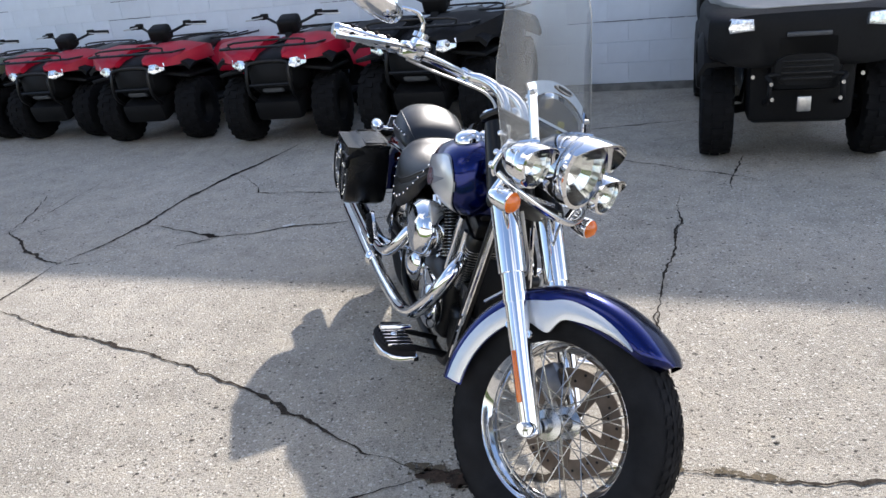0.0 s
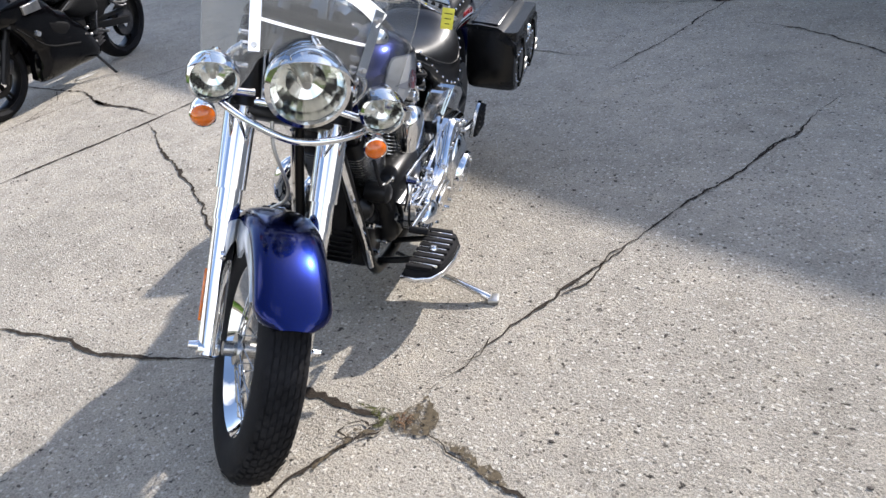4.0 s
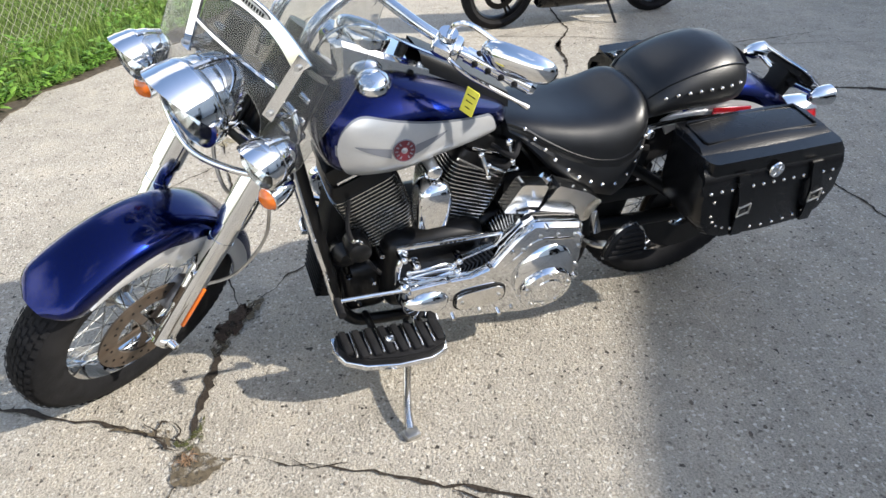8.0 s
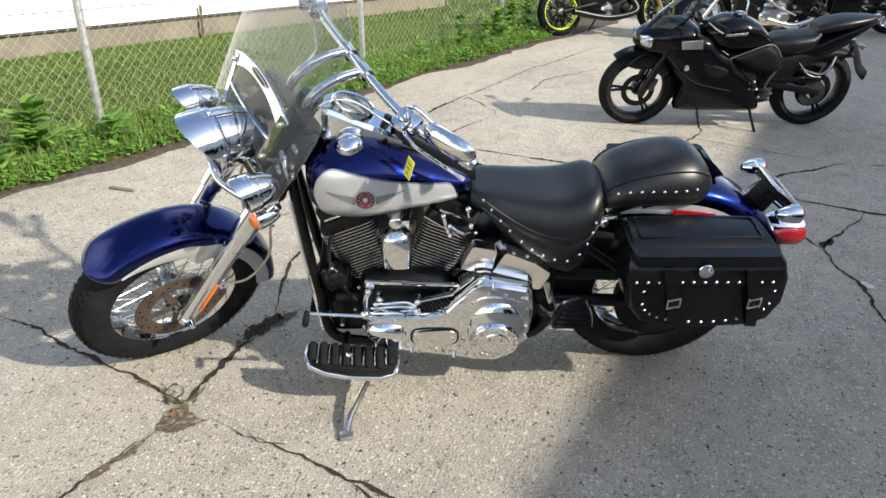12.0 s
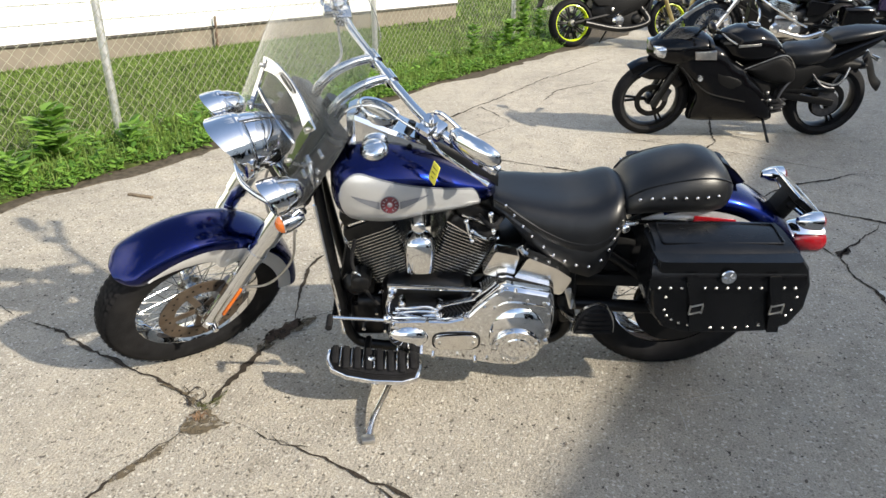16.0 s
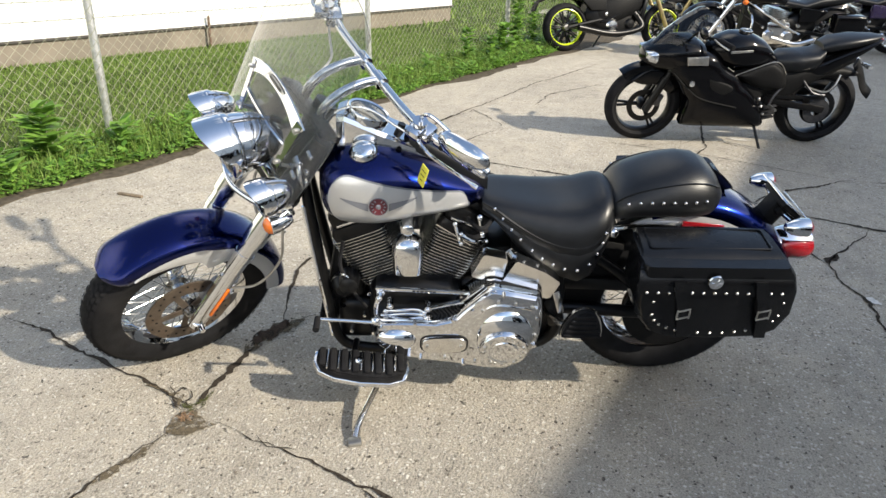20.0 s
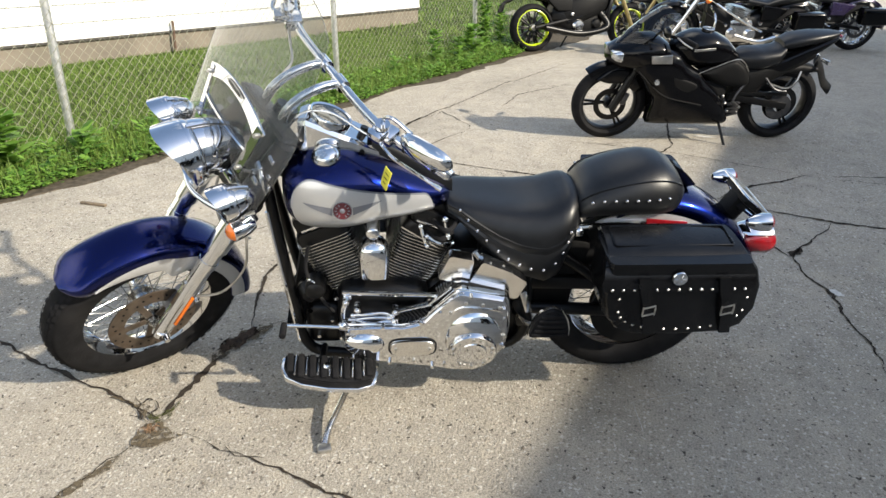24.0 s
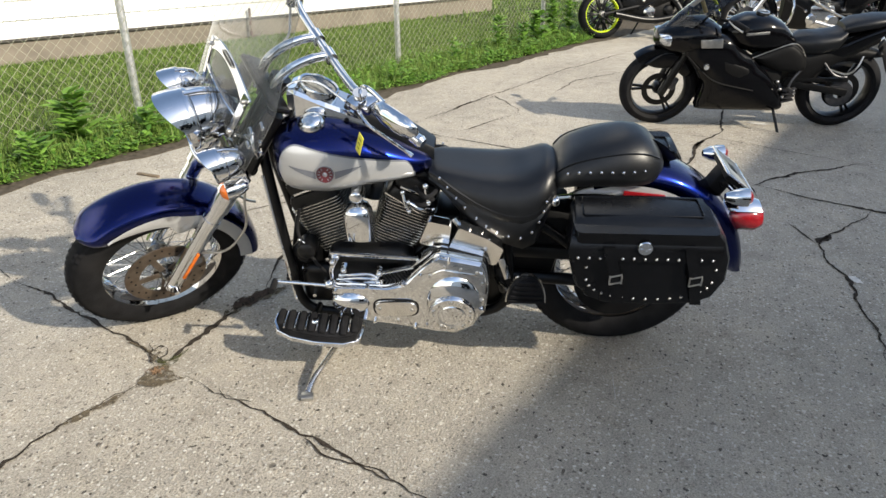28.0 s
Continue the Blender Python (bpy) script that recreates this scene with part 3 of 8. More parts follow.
# ---- lawn, fence and house ----
FENCE = pose(-2.274, -0.65, 0, 0, 0, 161.8)        # x along the fence, y away from the yard
SOIL = mat("lawn_soil", (0.05, 0.068, 0.02), 1.0, vary=0.5, scale=12, bump=0.8, bump_scale=30, spec=0.1)
DIRT = mat("damp_edge_dirt", (0.075, 0.062, 0.046), 1.0, vary=0.4, scale=25, bump=0.6, bump_scale=80, spec=0.15)
b = B()
edge = []
def edge_y(x):
    return -0.68 + 0.75 * max(0.0, min(1.0, (x - 6.4) / 1.4)) + 0.11 * noise.noise(Vector((x * 1.7, 0, 3))) + 0.07 * noise.noise(Vector((x * 6, 0, 9)))


for k in range(361):
    x = -14 + 44 * k / 360
    edge.append((x, edge_y(x)))
slab(b, edge + [(32, 5), (32, 20), (-14, 20)], 0.03, FENCE)
lawn = tagged(obj("lawn", recalc(b), SOIL, False), "green lawn behind the chain-link fence", "lawn", kind="structure")
b = B()
ed2 = [(x, -0.72 - max(0.0, 0.1 + 0.22 * noise.noise(Vector((x * 0.8, 2, 4)))) + 0.08 * noise.noise(Vector((x * 3, 5, 1))) + 0.05 * noise.noise(Vector((x * 9, 5, 1)))) for x, y in edge]
slab(b, ed2 + [(x, y + 0.06) for x, y in edge[::-1]], 0.006, FENCE)
part("edge_dirt", recalc(b), DIRT, lawn, "damp dirt along the lawn's edge", smooth=False)


def leaf_mat(name, lo, hi):
    m = bpy.data.materials.new(name)
    m.use_nodes = True
    nt = m.node_tree
    p = nt.nodes["Principled BSDF"]
    p.inputs["Roughness"].default_value = 0.55
    p.inputs["Specular IOR Level"].default_value = 0.3
    g = nt.nodes.new("ShaderNodeNewGeometry")
    r = nt.nodes.new("ShaderNodeValToRGB")
    r.color_ramp.elements[0].color, r.color_ramp.elements[1].color = (*lo, 1), (*hi, 1)
    nt.links.new(g.outputs["Random Per Island"], r.inputs[0])
    nt.links.new(r.outputs[0], p.inputs["Base Color"])
    t = nt.nodes.new("ShaderNodeBsdfTranslucent")
    nt.links.new(r.outputs[0], t.inputs["Color"])
    mx = nt.nodes.new("ShaderNodeMixShader")
    mx.inputs[0].default_value = 0.35
    nt.links.new(p.outputs[0], mx.inputs[1])
    nt.links.new(t.outputs[0], mx.inputs[2])
    nt.links.new(mx.outputs[0], nt.nodes["Material Output"].inputs["Surface"])
    return m


BLADE = leaf_mat("grass_blades", (0.075, 0.145, 0.022), (0.2, 0.285, 0.065))
LEAF = leaf_mat("weed_leaves", (0.06, 0.15, 0.02), (0.2, 0.36, 0.06))


def blades(name, n, x0, x1, y0, y1, h0, h1, seed, label, material, width=0.006):
    q = np.random.default_rng(seed)
    x, y = q.uniform(x0, x1, n), q.uniform(y0, y1, n)
    h = q.uniform(h0, h1, n) * (0.6 + 0.8 * q.random(n) ** 2)
    a = q.uniform(0, 2 * np.pi, n)
    bend = q.uniform(0.1, 0.7, n) * h
    dx, dy = np.cos(a), np.sin(a)
    w = width * q.uniform(0.6, 1.5, n)
    v = np.empty((n, 5, 3))
    for i, (t, ww) in enumerate(((0.0, -1), (0.0, 1), (0.55, 0.8), (0.55, -0.8), (1.0, 0))):
        v[:, i, 0] = x + dx * bend * t * t - dy * w * ww
        v[:, i, 1] = y + dy * bend * t * t + dx * w * ww
        v[:, i, 2] = 0.02 + h * t * (1 - 0.25 * t * bend / h)
    me = bpy.data.meshes.new(name)
    base = np.arange(n) * 5
    faces = [f for i in base.tolist() for f in ((i, i + 1, i + 2, i + 3), (i + 3, i + 2, i + 4))]
    me.from_pydata(v.reshape(-1, 3).tolist(), [], faces)
    me.materials.append(material)
    o = new(name, me)
    o.matrix_world = FENCE
    return tagged(o, label, "grass", kind="stuff")


blades("lawn_grass", 80000, -3.5, 6.6, -0.62, 3.4, 0.03, 0.065, 21, "short green lawn grass", BLADE, 0.0038)
blades("tall_grass", 20000, -3.5, 6.4, -0.66, 0.18, 0.05, 0.16, 22, "tall grass along the fence", BLADE, 0.0032)
blades("far_grass", 14000, 6.6, 24, 0.12, 6, 0.05, 0.11, 23, "far lawn grass", BLADE, 0.012)


def leaf(bm, p, d, up, ln, w, fold=0.25):
    """One pointed, folded leaf."""
    s = d.cross(up).normalized()
    n = s.cross(d).normalized()
    mid = [p, p + d * ln * 0.35 + n * ln * 0.06, p + d * ln * 0.7 + n * ln * 0.02, p + d * ln - n * ln * 0.12]
    wid = [0.06, 0.5, 0.38, 0.0]
    L = [bm.verts.new(m + s * w * q - n * w * q * fold) for m, q in zip(mid, wid)]
    C = [bm.verts.new(m) for m in mid]
    R = [bm.verts.new(m - s * w * q - n * w * q * fold) for m, q in zip(mid, wid)]
    for i in range(3):
        bm.faces.new((L[i], C[i], C[i + 1], L[i + 1]))
        bm.faces.new((C[i], R[i], R[i + 1], C[i + 1]))


def weed(bm, x, y, h, n, size, q):
    base = Vector((x, y, 0.02))
    for k in range(n):
        t = (k + 0.5) / n
        a = q.uniform(0, 2 * math.pi)
        d = Vector((math.cos(a), math.sin(a), q.uniform(0.1, 0.8))).normalized()
        leaf(bm, base + Vector((q.uniform(-0.03, 0.03), q.uniform(-0.03, 0.03), h * t)), d, Vector((0, 0, 1)), size * q.uniform(0.6, 1.2) * (1.15 - 0.5 * t), size * 0.42, 0.3)


q = random.Random(31)
b = B()
for k in range(420):
    x = q.uniform(-3.2, 6.9)
    y = -0.68 + 0.75 * q.random() ** 1.6
    weed(b, x, y, q.uniform(0.04, 0.16), q.randint(6, 11), q.uniform(0.05, 0.1), q)
for k in range(1500):
    x = q.uniform(-3.2, 8.5)
    weed(b, x, edge_y(x) - 0.05 + 0.32 * q.random() ** 1.3, q.uniform(0.01, 0.07), q.randint(5, 9), q.uniform(0.022, 0.055), q)
o = tagged(obj("low_weeds", b, LEAF, True), "low broad-leaved weeds along the fence", "weeds", kind="stuff")
o.matrix_world = FENCE
for x, y, h, n, size in ((-0.62, -0.28, 0.36, 60, 0.2), (-0.2, -0.45, 0.22, 40, 0.15), (-1.0, -0.5, 0.2, 36, 0.14), (0.75, -0.4, 0.24, 30, 0.11), (4.4, -0.3, 0.42, 60, 0.15), (4.75, -0.42, 0.3, 40, 0.16), (5.2, -0.35, 0.4, 60, 0.2), (5.8, -0.2, 0.72, 110, 0.16), (6.05, -0.32, 0.6, 90, 0.15), (7.2, -0.35, 0.4, 40, 0.15), (3.4, -0.42, 0.25, 30, 0.12), (6.4, -0.48, 0.26, 30, 0.16), (2.3, -0.5, 0.2, 26, 0.1), (-1.4, -0.5, 0.22, 28, 0.11), (8.2, 0.0, 0.5, 46, 0.14)):
    w = thing("weed_plant", "tall leafy green weed growing by the fence", "weed", FENCE @ pose(1.065 * x, y, 0), group="weeds along the fence")
    b = cyl(B(), (0, 0, 0), (0.015, 0, h * 0.95), 0.006, 0.003, 6)
    part("stem", b, LEAF, w)
    b = B()
    weed(b, 0, 0, h, n, size, q)
    part("leaves", b, LEAF, w)

# chain-link fence
GALV = mat("galvanised_steel", (0.55, 0.56, 0.56), 0.42, 0.85, vary=0.15, scale=30, dirt=0.3, dirt_color=(0.3, 0.3, 0.29))
fence = thing("chain_link_fence", "galvanised chain-link fence on round steel posts", "fence", FENCE)
for k in range(-1, 7):
    b = cyl(B(), (3.14 * k, 0, 0), (3.14 * k - 0.045, 0, 1.32), 0.03, seg=16)
    ball(b, (3.14 * k - 0.045, 0, 1.32), 0.032, 1, 1, 0.6, 14, 8)
    part("post", b, GALV, fence, "round galvanised post")
b = cyl(B(), (-3.14, -0.0, 1.27), (18.84, 0.0, 1.27), 0.018, seg=10)
part("top_rail", b, GALV, fence)
me = bpy.data.meshes.new("wire_mesh")
V, Fc = [], []
P, r, top = 0.083, 0.0016, 1.25
nz = int((top - 0.04) / (P / 2))
for i in range(int(18.8 / P) + 34):
    x0 = -3.1 + i * P
    for sgn in (0,):
        for j in range(nz):
            xa = x0 + (P / 2 if (j % 2) else 0)
            xb = x0 + (0 if (j % 2) else P / 2)
            za, zb = 0.04 + j * P / 2, 0.04 + (j + 1) * P / 2
            for xa2, xb2, yy in ((xa, xb, -0.034), (2 * x0 + P - xa, 2 * x0 + P - xb, -0.038)):
                n0 = len(V)
                for x, z in ((xa2, za), (xb2, zb)):
                    V += [(x + r, yy, z - r * 0.5), (x - r, yy, z - r * 0.5), (x, yy + r * 1.6, z + r * 0.5)]
                Fc += [(n0, n0 + 1, n0 + 4, n0 + 3), (n0 + 1, n0 + 2, n0 + 5, n0 + 4), (n0 + 2, n0, n0 + 3, n0 + 5)]
me.from_pydata(V, [], Fc)
me.materials.append(mat("dull_wire", (0.3, 0.3, 0.22), 0.55, 0.4, vary=0.2, scale=20))
o = new("wire_mesh", me)
o.parent = fence
o["label"] = "diamond wire mesh"
o["kind"] = "stuff"

HOUSE = pose(-4.263, -3.369, 0, 0, 0, 155.2)          # x along the wall, y into the house
FOUND = mat("house_foundation", (0.17, 0.145, 0.115), 0.9, vary=0.2, scale=4, bump=0.5, bump_scale=50, dirt=0.5, dirt_color=(0.1, 0.09, 0.07), dirt_scale=2)
SIDING = mat("white_siding", (0.7, 0.7, 0.68), 0.5, vary=0.04, scale=3, bump=0.1, bump_scale=40, dirt=0.12, dirt_color=(0.5, 0.5, 0.47), dirt_scale=1.2)
house = thing("house", "white house with lap siding on a tan foundation", "house", HOUSE)
b = box(B(), (16.6, 6, 0.3), pose(-0.7, 3.03, 0.15))
part("foundation", b, FOUND, house, "tan stained foundation", smooth=False)
b = box(B(), (16.6, 6, 2.9), pose(-0.7, 3.05, 1.72))
part("wall", b, SIDING, house, smooth=False)
for k in range(14):
    m = pose(-0.7, 0.028, 0.29 + 0.2 * k + 0.1, -6, 0, 0)
    b = box(B(), (16.64, 0.014, 0.215), m)
    part("siding_board", b, SIDING, house, smooth=False)
b = box(B(), (16.7, 0.05, 0.025), pose(-0.7, 0.02, 0.285))
part("drip_edge", b, mat("dark_drip_edge", (0.05, 0.045, 0.04), 0.8), house, smooth=False)
b = B()
slab(b, [(-0.5, 3.1), (3.05, 5.0), (6.6, 3.1), (6.6, 3.2), (3.05, 5.12), (-0.5, 3.2)], 17.4, pose(-9.4, 0, 0, 90, 0, 90))
part("roof", recalc(b), ROOF, house, smooth=False)
b = cyl(B(), (2.5, -0.04, 0.02), (2.5, -0.04, 0.42), 0.018, seg=10)
part("vent_pipe", b, mat("rusty_pipe", (0.1, 0.06, 0.04), 0.8, vary=0.3), house, "thin dark pipe at the foundation")
# pale slab path beyond the lawn and a hedge behind it
b = box(B(), (3.2, 1.6, 0.05), FENCE @ pose(12.6, 1.2, 0.025))
tagged(obj("pavement", b, CONCRETE, False), "pale concrete path beyond the lawn", "path", kind="structure")
q = random.Random(77)
for cx, cy, r in ((14.6, 2.6, 0.8), (16.0, 2.2, 0.9), (17.4, 2.9, 1.0)):
    hd = thing("shrub", "dark green rounded shrub beyond the path", "shrub", FENCE @ pose(cx, cy, 0), group="shrubs beyond the path")
    b = B()
    for k in range(5):
        a = 2 * math.pi * k / 5
        cyl(b, (0, 0, 0), (0.4 * r * math.cos(a), 0.4 * r * math.sin(a), r), 0.02, 0.008, 6)
    part("branches", b, mat("shrub_bark", (0.09, 0.06, 0.04), 0.9, vary=0.3), hd)
    b = B()
    for k in range(520):
        d = Vector((q.gauss(0, 1), q.gauss(0, 1), q.gauss(0, 1))).normalized()
        p = d * r * q.uniform(0.55, 1.0) * (1 + 0.25 * noise.noise(d * 2.2 + Vector((cx, 0, 0))))
        leaf(b, p + Vector((0, 0, r)), (d + Vector((q.uniform(-0.6, 0.6), q.uniform(-0.6, 0.6), q.uniform(-0.4, 0.4)))).normalized(), Vector((0, 0.1, 1)), 0.13, 0.06)
    part("leaves", b, LEAF, hd)

# ---- the blue cruiser, on its side stand, bars turned to full left lock ----
bike = thing("motorcycle", "blue and silver cruiser motorcycle with chrome and leather on its stand", "motorcycle",
             pose(-0.165, 3.195, 0, -11.15, 0, -74.2))
HEAD, RAKE = radians(32), radians(35)             # the steering head, and the fork legs in their offset yokes
STEER = Matrix.Translation((1.787, -0.033, -0.015)) @ Matrix.Rotation(radians(37.3), 4, Vector((-math.sin(HEAD), 0, math.cos(HEAD)))) @ Matrix.Translation((-1.784, 0, 0))
AX_F, AX_R = (1.678, 0, 0.322), (0, 0, 0.322)
FWD = pose(0, 0, 0, 0, 0, -90)                    # turns a revolved Y axis into forward X


def bp(name, bm, material, parent=None, label="", steer=False, smooth=True):
    return part(name, recalc(bm), material, parent or bike, label, STEER if steer else None, smooth)


def fork_at(z, y=0.0, out=0.0):
    """A point of the fork line at height z."""
    return Vector((1.678 - (z - 0.30) * math.tan(RAKE) + out, y, z))


def tread(bm, c, r, half, seg=64, rows=3):
    """Raised zigzag tread blocks round a tyre."""
    for k in range(seg):
        for j in range(-rows, rows + 1):
            a = 2 * math.pi * (k + 0.35 * (j % 2) + 0.12 * abs(j)) / seg
            w = 2 * math.pi / seg * 0.34
            y0 = half * (j - 0.42) / (rows + 0.5)
            y1 = half * (j + 0.42) / (rows + 0.5)
            vs = []
            for aa, yy in ((a - w, y0), (a + w, y0 + 0.002), (a + w * 1.1, y1), (a - w * 0.9, y1)):
                rr = r + 0.0035 - 0.36 * (abs(yy) / half) ** 3 * half
                vs.append(bm.verts.new((c[0] + rr * math.cos(aa), yy, c[2] + rr * math.sin(aa))))
            bm.faces.new(vs)


SPOKE = mat("dull_chrome", (0.42, 0.42, 0.41), 0.25, 1.0, vary=0.1, scale=40)
DISC = mat("rusty_disc", (0.11, 0.085, 0.065), 0.5, 0.6, vary=0.3, scale=25, dirt=0.6, dirt_color=(0.1, 0.06, 0.035), dirt_scale=12)


def wire_wheel(name, c, steer, width, disc_side):
    w = new(name)
    w.parent = bike
    at = Matrix.Translation(c)
    h = width / 2
    b = revolve(B(), [(0.214, -h * 0.78), (0.232, -h * 0.98), (0.262, -h * 1.06), (0.292, -h), (0.312, -h * 0.74), (0.3215, -h * 0.36), (0.323, 0),
                      (0.3215, h * 0.36), (0.312, h * 0.74), (0.292, h), (0.262, h * 1.06), (0.232, h * 0.98), (0.214, h * 0.78), (0.214, -h * 0.78)], at, 72)
    tyre = bp("tyre", b, RUBBER, w, "worn black rubber tyre with a block tread", steer)
    b = B()
    tread(b, c, 0.3225, h * 0.9)
    bp("tread", b, RUBBER, tyre, "", steer, False)["kind"] = "stuff"
    b = revolve(B(), [(0.226, -h * 0.74), (0.23, -h * 0.82), (0.222, -h * 0.86), (0.212, -h * 0.72), (0.204, -h * 0.45), (0.19, -h * 0.2), (0.186, 0),
                      (0.19, h * 0.2), (0.204, h * 0.45), (0.212, h * 0.72), (0.222, h * 0.86), (0.23, h * 0.82), (0.226, h * 0.74), (0.2, 0), (0.226, -h * 0.74)], at, 72)
    bp("rim", b, CHROME, w, "chrome wheel rim", steer)
    b = revolve(B(), [(0.0, -0.085), (0.018, -0.085), (0.02, -0.06), (0.04, -0.056), (0.042, -0.045), (0.024, -0.036), (0.02, 0), (0.024, 0.036), (0.042, 0.045),
                      (0.04, 0.056), (0.02, 0.06), (0.018, 0.085), (0.0, 0.085)], at, 28)
    bp("hub", b, SPOKE, w, "", steer)
    for k in range(40):
        s = 1 if k % 2 else -1
        a = 2 * math.pi * k / 40
        lead = radians(46) * (1 if (k // 2) % 2 else -1)
        p0 = Vector((c[0] + 0.042 * math.cos(a + lead), s * 0.05, c[2] + 0.042 * math.sin(a + lead)))
        p1 = Vector((c[0] + 0.192 * math.cos(a), s * 0.012, c[2] + 0.192 * math.sin(a)))
        b = cyl(B(), p0, p1, 0.0017, seg=5)
        cyl(b, p1.lerp(p0, 0.08), p1, 0.0032, seg=6)
        bp("spoke", b, SPOKE, w, "", steer)
    if disc_side:
        y = disc_side * 0.068
        b = revolve(B(), [(0.095, y - 0.003), (0.146, y - 0.003), (0.146, y + 0.003), (0.095, y + 0.003), (0.095, y - 0.003)], at, 56)
        disc = bp("brake_disc", b, DISC, w, "rusty drilled brake disc", steer)
        for k in range(5):
            b = box(B(), (0.09, 0.006, 0.022), at @ pose(0, y * 0.96, 0, 0, 72 * k, 0) @ pose(0.068, 0, 0))
            bp("carrier_arm", b, DISC, disc, "", steer)
        b = B()
        for k in range(30):
            a = 2 * math.pi * k / 30
            r = 0.112 + 0.011 * (k % 3)
            cyl(b, (c[0] + r * math.cos(a), y - 0.0042, c[2] + r * math.sin(a)), (c[0] + r * math.cos(a), y + 0.0042, c[2] + r * math.sin(a)), 0.004, seg=8)
        bp("drill_holes", b, BLACK_MATT, disc, "", steer)
    return w


front = wire_wheel("front_wheel", AX_F, True, 0.108, 1)
rear = wire_wheel("rear_wheel", AX_R, False, 0.128, 1)


def fender(name, c, prof, a0, a1, steer, seg=40, taper0=0.0, taper1=0.0):
    """A mudguard: a cross-section (half width, radius), mirrored, swept round the axle."""
    full = [(-y, r) for y, r in prof] + [(y, r) for y, r in prof[::-1][1:]]
    inner = [(y * 0.965, r - 0.004) for y, r in full[::-1]]
    loop = full + inner
    b = B()
    secs = []
    top = prof[-1][1]
    for k in range(seg + 1):
        t = k / seg
        a = radians(a0 + (a1 - a0) * t)
        q = 1.0
        wq = 1.0
        if taper0:
            q = 0.45 + 0.55 * math.sin(math.pi / 2 * min(1.0, t / 0.28))
            wq = math.sqrt(1 - 0.8 * max(0.0, 1 - t / taper0) ** 2)
        if taper1 and t > 1 - taper1:
            q = math.sin(math.pi / 2 * (0.25 + 0.75 * (1 - t) / taper1))
        secs.append([Vector((c[0] + (top - (top - r) * q) * math.cos(a), y * ((0.55 + 0.45 * q) if taper1 else wq), c[2] + (top - (top - r) * q) * math.sin(a))) for y, r in loop])
    loft(b, secs)
    return bp(name, b, BLUE, None, "deep metallic blue steel mudguard", steer)


FPROF = [(0.0835, 0.277), (0.087, 0.305), (0.0865, 0.325), (0.081, 0.339), (0.068, 0.35), (0.048, 0.3565), (0.025, 0.3595), (0.0, 0.3605)]
fender_f = fender("front_mudguard", AX_F, FPROF, 52, 187, True, seg=60, taper0=0.07)


def side_panel(name, c, side, y, span, rlo, rhi, parent, steer, seg=36):
    b = B()
    secs = []
    for k in range(seg + 1):
        t = k / seg
        a = radians(span[0] + (span[1] - span[0]) * t)
        lo, hi = rlo(t), rhi(t)
        secs.append([Vector((c[0] + r * math.cos(a), side * yy, c[2] + r * math.sin(a))) for r, yy in
                     ((lo, y - 0.001), (lo + 0.3 * (hi - lo), y + 0.002), (lo + 0.7 * (hi - lo), y + 0.0005), (hi, y - 0.005), (hi, y - 0.012), (lo, y - 0.008))])
    loft(b, secs)
    return bp(name, b, SILVER, parent, "silver side panel", steer)


for s in (-1, 1):
    side_panel("side_panel", AX_F, s, 0.0885, (64, 186), lambda t: 0.275 + 0.031 * (1 - min(1.0, t / 0.3)) ** 1.3 - 0.042 * math.exp(-((t - 0.4) / (0.05 if t < 0.4 else 0.09)) ** 2),
               lambda t: 0.311 + 0.021 * min(1.0, t / 0.3) ** 0.7 - 0.006 * max(0.0, t - 0.5), fender_f, True, 60)
RPROF = [(0.104, 0.34), (0.108, 0.385), (0.1, 0.412), (0.08, 0.428), (0.05, 0.436), (0.0, 0.44)]
fender_r = fender("rear_mudguard", AX_R, RPROF, 72, 176, False, taper1=0.12)
for s in (-1, 1):
    side_panel("side_panel", AX_R, s, 0.11, (62, 148), lambda t: 0.341, lambda t: 0.392 - 0.02 * t * t, fender_r, False)
    b = box(B(), (0.135, 0.008, 0.022), pose(-0.04, s * 0.121, 0.676, 0, -5, 0), 0.003)
    bp("reflector", b, RED_LENS, fender_r, "long red side reflector")
    b = tube(B(), [(0.3, s * 0.12, 0.655), (0.15, s * 0.126, 0.675), (0.0, s * 0.128, 0.668), (-0.2, s * 0.126, 0.64)], 0.008, 8)
    ball(b, (0.245, s * 0.145, 0.66), 0.016, 1, 0.7, 1, 12, 8)
    bp("mudguard_strut", b, CHROME, fender_r)

